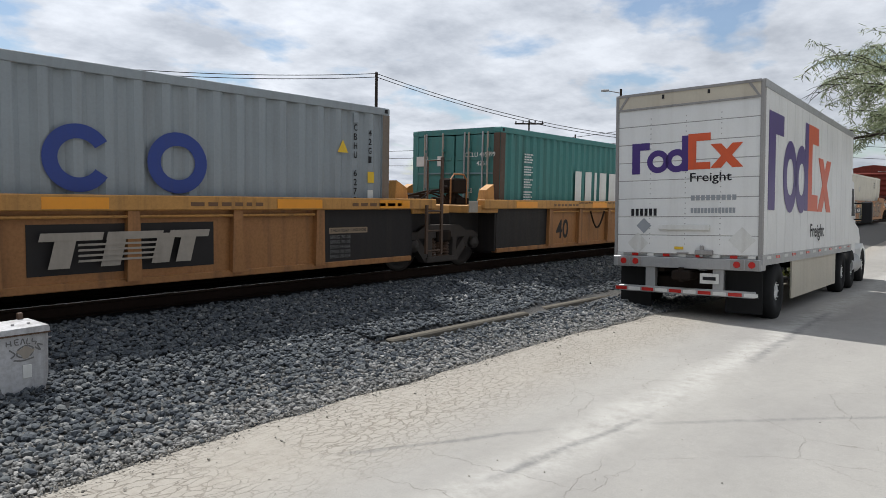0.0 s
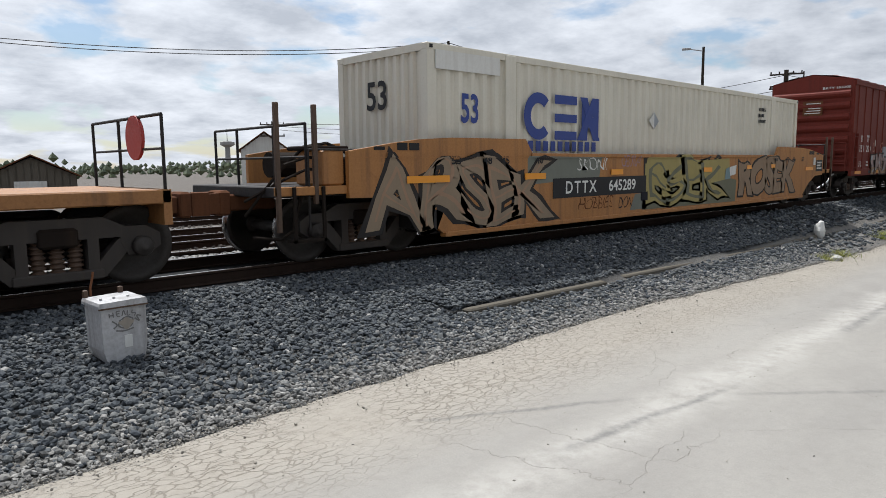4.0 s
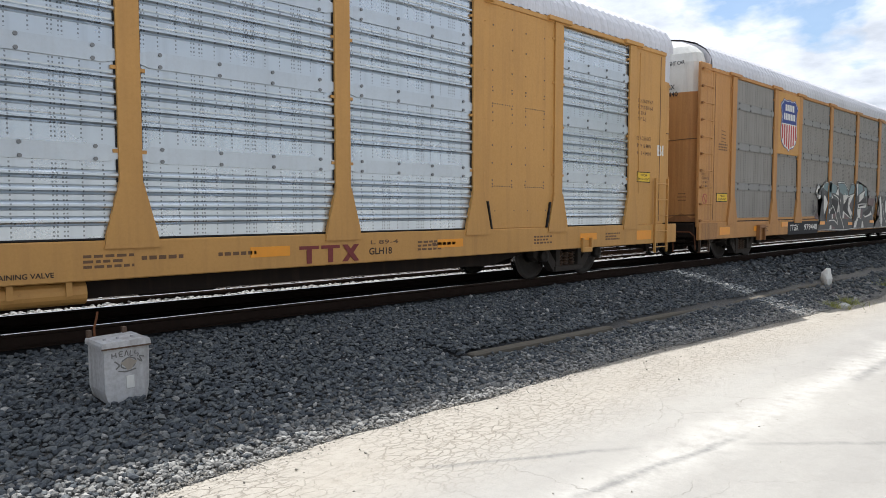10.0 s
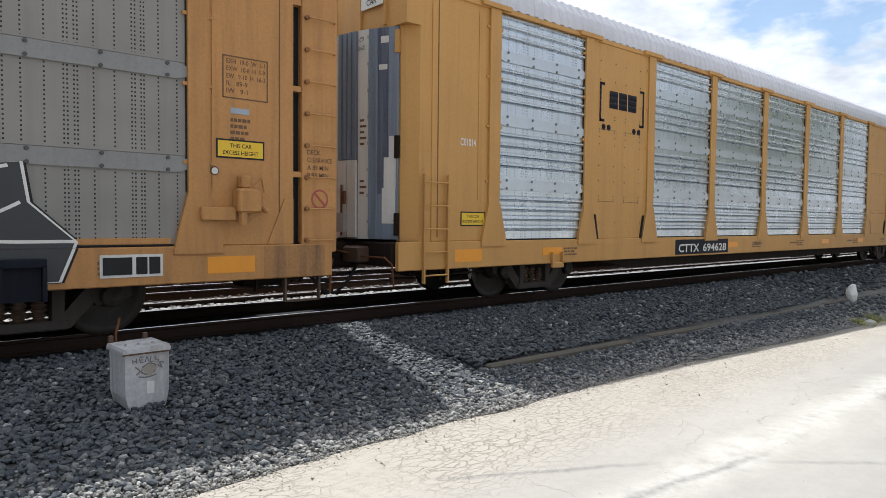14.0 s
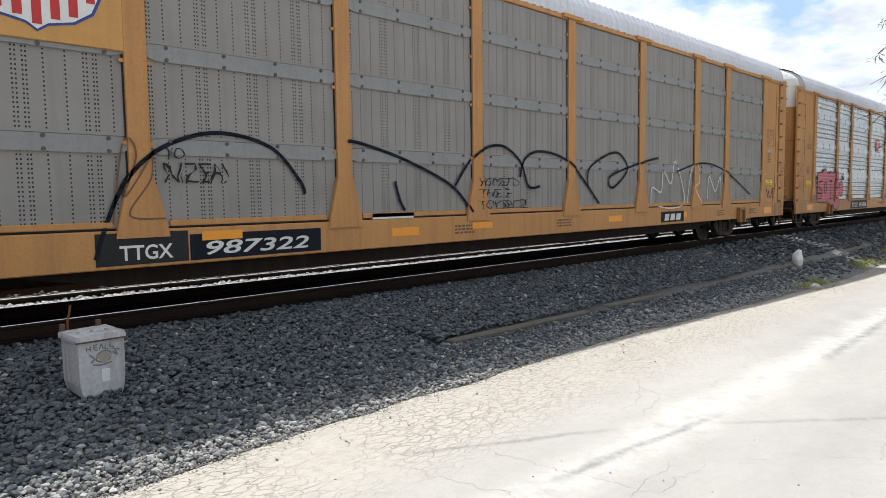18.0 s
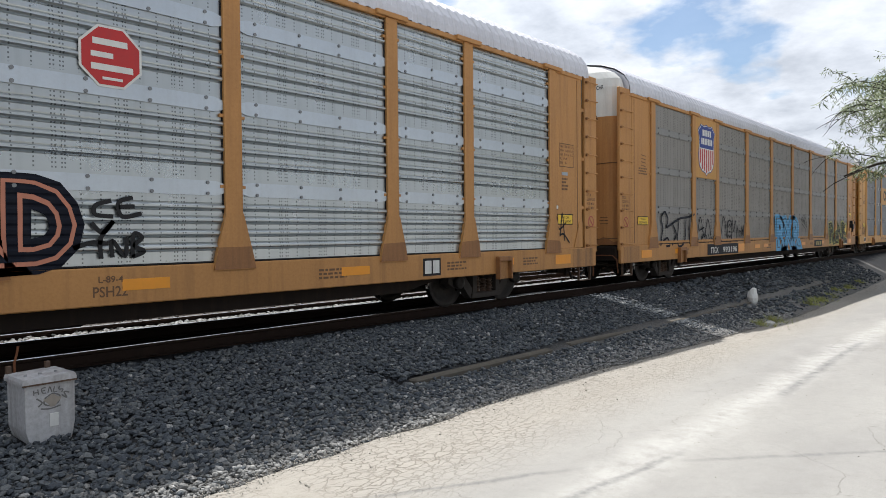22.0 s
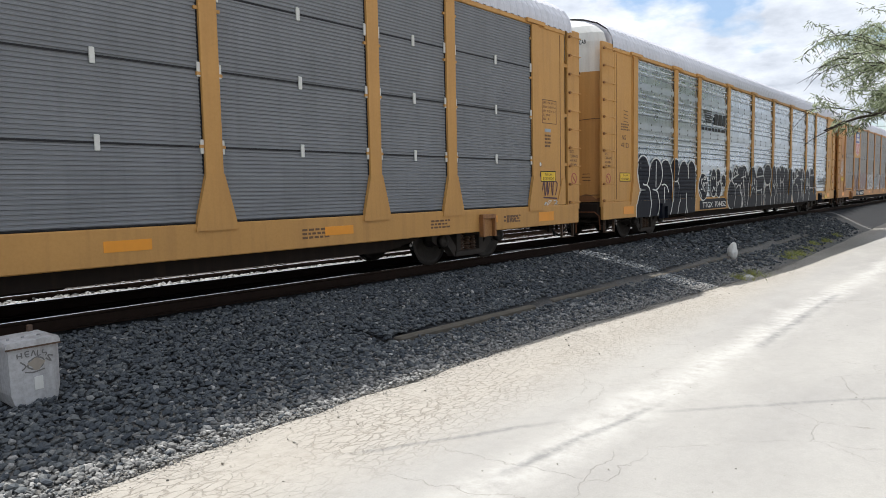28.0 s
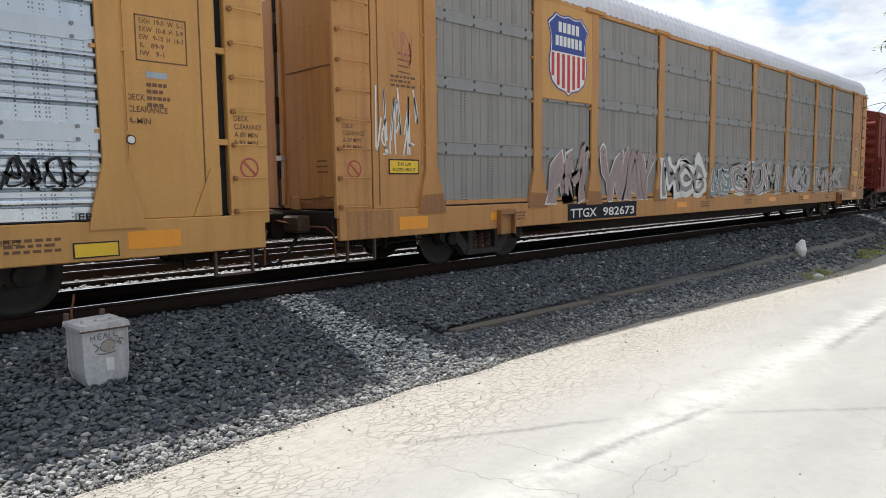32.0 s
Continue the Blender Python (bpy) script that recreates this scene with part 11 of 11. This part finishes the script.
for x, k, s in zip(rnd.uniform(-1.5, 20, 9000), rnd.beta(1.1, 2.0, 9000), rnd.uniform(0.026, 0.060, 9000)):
    y = edge_of_road(x) + 0.04 + 1.0 * k      # larger stones among the grit: dusty, and paled further for the sunlit strip
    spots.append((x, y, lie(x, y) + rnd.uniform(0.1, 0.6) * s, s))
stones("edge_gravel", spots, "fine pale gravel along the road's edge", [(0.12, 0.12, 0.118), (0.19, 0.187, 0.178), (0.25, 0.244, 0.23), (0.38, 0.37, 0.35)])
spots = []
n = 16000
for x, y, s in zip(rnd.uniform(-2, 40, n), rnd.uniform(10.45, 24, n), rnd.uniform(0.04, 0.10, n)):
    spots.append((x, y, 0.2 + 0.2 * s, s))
stones("yard_gravel", spots, "mixed brown and pale gravel between the tracks", [(0.06, 0.052, 0.045), (0.10, 0.09, 0.08), (0.17, 0.155, 0.14), (0.34, 0.33, 0.31)])
spots = []
for i in range(5200):
    x = rnd.uniform(0.2, 22)
    y = edge_of_road(x) + 0.05 - abs(rnd.normal(0, 0.10 if i > 500 else 0.35))
    spots.append((x, y, 0, rnd.uniform(0.005, 0.016) if i > 200 else rnd.uniform(0.012, 0.03)))
for i in range(200):
    spots.append((rnd.uniform(1, 14), rnd.uniform(-0.5, 4.0), 0, rnd.uniform(0.006, 0.018)))
spots = [(x, y, road_fall(x) + 0.006, s) for x, y, z, s in spots]
# band of stones paler than the yard gravel
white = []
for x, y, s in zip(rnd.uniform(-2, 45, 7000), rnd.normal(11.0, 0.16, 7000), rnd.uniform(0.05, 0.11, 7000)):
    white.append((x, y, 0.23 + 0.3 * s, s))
stones("pale_ballast", white, "ridge of pale stones behind the main track", [(0.25, 0.245, 0.235), (0.38, 0.375, 0.36), (0.5, 0.49, 0.47)])
stones("road_grit", spots, "scattered grit on the road", [(0.14, 0.13, 0.115), (0.27, 0.25, 0.215), (0.38, 0.355, 0.31)])


# ---------------------------------------------------------------- surroundings
def from_eye(az, dist):
    return dist * math.sin(radians(az)), dist * math.cos(radians(az))


def height_at(el, dist):
    return EYE + dist * math.tan(radians(el))


def shed(az0, az1, dist, eave_el, peak_el, wall, roof_m, label, door=True, deep=14):
    (xa, ya), (xb, yb) = from_eye(az0, dist), from_eye(az1, dist)
    w = math.hypot(xb - xa, yb - ya)
    g = lie(xa, ya) - 0.1
    he, hp = height_at(eave_el, dist) - g, height_at(peak_el, dist) - g
    t = thing("shed", pose(xa, ya, g, 0, 0, math.degrees(math.atan2(yb - ya, xb - xa))), label, "building")
    part("wall", Mesh().prism([(0, 0), (w, 0), (w, he), (w / 2, hp), (0, he)], "y", 0, deep), wall, t)
    for s in (0, 1):
        a, b = (-0.3, w / 2) if s == 0 else (w / 2, w + 0.3)
        za, zb = (he - 0.1, hp + 0.12) if s == 0 else (hp + 0.12, he - 0.1)
        r = part("roof", Mesh().prism([(a, za), (b, zb), (b, zb + 0.1), (a, za + 0.1)], "y", -0.4, deep + 0.4), roof_m, t)
    n = int(w / 0.45)
    for i in range(n):
        x = (i + 0.5) * w / n
        top = he + (hp - he) * (1 - abs(x - w / 2) / (w / 2)) - 0.05
        part("cladding_board", Mesh().box(x - 0.19, x + 0.19, -0.05, 0, 0.1, top), wall, t)
    if door:
        d = part("door", Mesh().box(w * 0.3, w * 0.66, -0.10, -0.05, 0, he * 0.82), "white_paint", t, "pale roller door")
        for i in range(6):
            part("slat", Mesh().box(w * 0.3, w * 0.66, -0.12, -0.10, he * 0.82 * i / 6 + 0.02, he * 0.82 * (i + 1) / 6 - 0.03), "white_paint", d)
    return t


shed(9.8, 15.5, 58, -0.5, 0.85, "old_wood", "rust", "weathered timber shed with a rusty tin roof")
shed(27.3, 31.0, 75, 1.35, 2.7, "white_paint", "rust", "pale clad warehouse with a rusty roof and skylights", False, 60)
wh = thing("warehouse", pose(4, 70, -0.7), "long low white warehouse", "building")
part("wall", Mesh().box(-26, 4, 0, 12, 0, 2.4), "white_paint", wh)
part("roof", Mesh().prism([(-0.5, 2.4), (6, 3.2), (12.5, 2.4)], "x", -26.3, 4.3), "roof", wh)


def pole(az, dist, top_el, label, arms=0, lamp=False, thick=0.14):
    x, y = from_eye(az, dist)
    g = lie(x, y) - 0.2
    h = height_at(top_el, dist) - g
    t = thing("utility_pole" if not lamp else "street_lamp", pose(x, y, g, 0, 0, -az), label, "pole")
    part("shaft", Mesh().rod((0, 0, 0), (0, 0, h), thick, 10, thick * 0.65), "wood", t)
    for i in range(arms):
        z = h - 0.4 - i * 1.1
        arm = part("crossarm", Mesh().box(-1.2, 1.2, -0.06, 0.06, z, z + 0.12), "wood", t)
        for xx in (-1.1, -0.5, 0.5, 1.1):
            part("insulator", Mesh().rod((xx, 0, z + 0.12), (xx, 0, z + 0.3), 0.05), "frame_dark", arm)
    if lamp:
        part("arm", Mesh().rod((0, 0, h - 0.3), (-1.0, 0, h - 0.1), 0.04), "trim_grey", t)
        part("lamp_head", Mesh().box(-1.5, -0.9, -0.12, 0.12, h - 0.16, h, 0.03), "trim_grey", t)
    return (x, y, g + h)


p1 = pole(44.27, 45, 9.99, "slim dark wooden pole that carries a pair of wires")
pole(64.3, 55, 8.76, "dark pole with a street lamp arm", lamp=True)
p2 = pole(70.1, 62, 6.71, "dark wooden power pole with stacked crossarms", arms=3, thick=0.26)
pole(71.25, 90, 6.54, "thin tall lamp post with a wide head", lamp=True, thick=0.12)
p0 = pole(29.83, 70, 3.65, "distant wooden power pole with two crossarms", arms=2)
pm = pole(57.0, 58, 6.39, "short dark pole with a small platform", arms=1, thick=0.1)
pole(60.8, 58, 5.2, "bare dark wooden post", thick=0.1)
mast = thing("lattice_mast", pose(*from_eye(9.85, 120), -0.7), "distant steel lattice mast", "mast")
hm = height_at(2.1, 120) + 0.7
for sx, sy in ((-0.5, -0.5), (0.5, -0.5), (0.5, 0.5), (-0.5, 0.5)):
    part("leg", Mesh().rod((sx, sy, 0), (sx * 0.3, sy * 0.3, hm), 0.05, 6), "steel", mast)
br = Mesh()
for i in range(8):
    a, b = hm * i / 8, hm * (i + 1) / 8
    ka, kb = 1 - 0.7 * i / 8, 1 - 0.7 * (i + 1) / 8
    br.rod((-0.5 * ka, -0.5 * ka, a), (0.5 * kb, -0.5 * kb, b), 0.03, 5).rod((0.5 * ka, -0.5 * ka, a), (-0.5 * kb, -0.5 * kb, b), 0.03, 5)
part("bracing", br, "steel", mast)


tower = thing("observation_tower", pose(*from_eye(26.3, 900), -1.0), "far grey observation tower with a round top house", "tower")
ht = height_at(2.05, 900) + 1.0
part("shaft", Mesh().rod((0, 0, 0), (0, 0, ht * 0.9), 3.4, 12, 3.0), "frame_grey", tower)
part("top_house", Mesh().rod((0, 0, ht * 0.80), (0, 0, ht * 0.88), 4.0, 20, 9.0).rod((0, 0, ht * 0.88), (0, 0, ht * 0.97), 9.0, 20, 8.6).rod((0, 0, ht * 0.97), (0, 0, ht), 6.0, 20, 5.0), "frame_grey", tower, "wide round top house")
part("antenna", Mesh().rod((0, 0, ht), (0, 0, ht * 1.45), 0.6, 8, 0.25), "frame_grey", tower)


def wire(a, b, sag, label, r=0.022):
    pts = []
    for i in range(25):
        k = i / 24
        pts.append((a[0] + (b[0] - a[0]) * k, a[1] + (b[1] - a[1]) * k, a[2] + (b[2] - a[2]) * k - 4 * sag * k * (1 - k)))
    return solid("overhead_wire", Mesh().tube(pts, r, 6), "black", label, "wire", group="overhead wires")


pl_ = (*from_eye(3.0, 44), height_at(9.2, 44))
for dz in (0.0, -0.22):
    wire((p1[0], p1[1], p1[2] - 0.1 + dz), (pl_[0], pl_[1], pl_[2] + dz), 0.9, "slack thin black wire between wooden poles")
    wire((p1[0], p1[1], p1[2] - 0.1 + dz), (p2[0], p2[1], p2[2] - 2.2 + dz), 1.0, "slack thin black wire between wooden poles")
pr_ = (*from_eye(90, 90), height_at(4.5, 90))
for dz in (-0.4, -1.5, -2.6):
    wire((p2[0], p2[1], p2[2] + dz), (pr_[0], pr_[1], pr_[2] + dz), 1.5, "thin black power line between poles")
    wire((p2[0], p2[1], p2[2] + dz), (p0[0], p0[1], p0[2] + dz * 0.3), 1.5, "thin black power line between poles")


# ---------------------------------------------------------------- tree and grass
def leaf_material(name, a, b):
    k = Nodes(name)
    geo = k.n.new("ShaderNodeNewGeometry")
    col = k.mix(geo.outputs["Random Per Island"], a, b)
    k.bsdf.inputs["Subsurface Weight"].default_value = 0.0
    return k.finish(col, 0.6)


def feathery_tree(x, y, seed, label):
    rnd = random.Random(seed)
    t = thing("tree", pose(x, y, lie(x, y) - 0.05), label, "tree")
    wood, leaves = Mesh(), Mesh()

    def grow(p, d, r, length, depth):
        if depth > 1 and (p.z < 4.4 or p.z + d.z * length < 4.3):
            return
        n = 5
        q = p
        for i in range(n):
            d = (d + Vector((rnd.uniform(-.22, .22), rnd.uniform(-.22, .22), rnd.uniform(-.12, .16) - 0.05 * depth))).normalized()
            e = q + d * (length / n)
            wood.rod(q, e, r * (1 - 0.12 * i), 6 if depth < 3 else 4, r * (1 - 0.12 * (i + 1)))
            if depth < 4 and i >= 1 and (i % 2 or depth > 1):
                side = Vector((rnd.uniform(-1, 1), rnd.uniform(-1, 1), rnd.uniform(-0.2, 0.7))).normalized()
                grow(e, (d * 0.75 + side * 0.75).normalized(), r * 0.5, length * rnd.uniform(0.55, 0.75), depth + 1)
            if depth >= 3:
                for _ in range(12):
                    tuft(e + Vector((rnd.uniform(-.15, .15), rnd.uniform(-.15, .15), rnd.uniform(-.1, .1))))
            q = e
        if depth < 4:
            grow(q, d, r * 0.5, length * 0.6, depth + 1)

    def tuft(p):
        if p.z < 4.4 or p.y > 7.6:
            return
        a = Vector((rnd.uniform(-1, 1), rnd.uniform(-1, 1), rnd.uniform(-1.3, 0.3))).normalized()
        L = rnd.uniform(0.14, 0.36)
        b = a.orthogonal().normalized() * 0.022
        s = len(leaves.v)
        leaves.v += [tuple(p), tuple(p + a * L * 0.5 + b), tuple(p + a * L), tuple(p + a * L * 0.5 - b)]
        leaves.f.append((s, s + 1, s + 2, s + 3))

    base = Vector((0, 0, 0))
    trunk_top = Vector((0.3, 0.3, 3.9))
    wood.rod(base, trunk_top * 0.5, 0.30, 10, 0.25).rod(trunk_top * 0.5, trunk_top, 0.25, 10, 0.2)
    for a in range(7):
        ang = a * 0.9 + rnd.uniform(-.3, .3)
        reach = Vector((math.cos(ang), math.sin(ang), rnd.uniform(0.5, 1.1))).normalized()
        grow(trunk_top, reach, 0.13, rnd.uniform(2.6, 3.6), 1)
    # long limbs that reach over the road
    for reach, r, L in (((-0.60, 1.0, 0.27), 0.14, 4.9), ((-0.30, 1.0, 0.40), 0.14, 4.3), ((0.35, 0.9, 0.9), 0.14, 3.4)):
        grow(trunk_top, Vector(reach).normalized(), r, L, 1)
    part("trunk", wood, "wood", t, "grey-brown trunk and thin spreading limbs", smooth=True)
    me = leaves.data("crown")
    part("crown", me, leaf_material("feathery_leaves", (0.10, 0.13, 0.05), (0.19, 0.22, 0.10)), t, "thin feathery green foliage")
    return t


feathery_tree(31.0, -1.6, 4, "spreading roadside tree with thin feathery foliage")


def grass_clump(x, y, seed):
    rnd = random.Random(seed)
    m = Mesh()
    for i in range(170):
        a, r = rnd.uniform(0, 6.28), abs(rnd.gauss(0, 0.22))
        p = Vector((r * math.cos(a), r * math.sin(a), 0))
        h = rnd.uniform(0.06, 0.20)
        lean = Vector((rnd.uniform(-.15, .15), rnd.uniform(-.15, .15), h))
        w = Vector((math.cos(a + 1), math.sin(a + 1), 0)) * 0.008
        s = len(m.v)
        m.v += [tuple(p - w), tuple(p + w), tuple(p + lean)]
        m.f.append((s, s + 1, s + 2))
    return solid("grass_clump", m, GRASS, "clump of yellow-green grass at the road's edge", "grass", pose(x, y, lie(x, y) - 0.01), "grass by the road", "stuff")


GRASS = leaf_material("dry_grass", (0.20, 0.24, 0.04), (0.38, 0.36, 0.10))
for i, (gx, gy) in enumerate(((22.5, 5.35), (23.3, 5.5), (24.2, 5.4), (16.5, 4.95), (26, 5.6), (28, 5.8), (30, 5.8), (33, 6.0), (17.6, 5.0))):
    grass_clump(gx, gy, i)
far = Mesh()
rnd2 = random.Random(8)
for i in range(420):
    az = rnd2.uniform(-60, 100)
    d = rnd2.uniform(180, 420)
    fx, fy = from_eye(az, d)
    s = rnd2.uniform(2, 6)
    for j in range(10):
        c = Vector((fx + rnd2.gauss(0, s), fy + rnd2.gauss(0, s), rnd2.uniform(0, s * 0.9) - 1))
        k = rnd2.uniform(0.6, 1.5)
        b0 = len(far.v)
        far.v += [tuple(c + Vector(v) * k) for v in ((1, 0, 0), (-0.6, 0.9, 0), (-0.6, -0.9, 0), (0, 0, 1.1), (0, 0, -0.8))]
        far.f += [(b0, b0 + 1, b0 + 3), (b0 + 1, b0 + 2, b0 + 3), (b0 + 2, b0, b0 + 3), (b0 + 1, b0, b0 + 4), (b0 + 2, b0 + 1, b0 + 4), (b0, b0 + 2, b0 + 4)]
solid("far_scrub", far, leaf_material("far_leaves", (0.05, 0.07, 0.03), (0.09, 0.11, 0.05)), "far line of low scrub and trees", "scrub", kind="stuff")


# ---------------------------------------------------------------- what moves
def lorry_place(t):
    return float(np.interp(t, LORRY_T, LORRY_X))


LORRY_T = [0.0, 0.8, 1.2, 1.6, 2.0, 2.5, 4.0, 6.0, 10.0, 32.0]
LORRY_X = [11.87, 16.1, 18.8, 21.2, 23.6, 26.5, 36.6, 52.0, 85.0, 284.0]


def motions():
    half = [i * 0.5 for i in range(65)]
    for car, place in TRAIN:
        z = car.matrix_basis.translation.z
        walk(car, [(t, pose(place - rolled(t), TRACK, z)) for t in half])
    steps = [i / 15 for i in range(481)]
    turn = [rolled(min(t, 32.0)) / WHEEL_R for t in steps]
    for w, dx in WHEELS:
        walk(w, [(t, pose(dx, 0, WHEEL_R, 0, -math.degrees(a), 0)) for t, a in zip(steps, turn)])
    walk(LORRY, [(t, pose(lorry_place(t), 4.37, road_fall(lorry_place(t) + 4) + 0.02, -2.2, 1.2, 0.6)) for t in sorted(set(half) | set(LORRY_T))])
    for w, x, y, r in LORRY_WHEELS:
        walk(w, [(t, pose(x, y, r, 0, math.degrees(lorry_place(t) / r), 0)) for t in (i / 20 for i in range(641))])


motions()
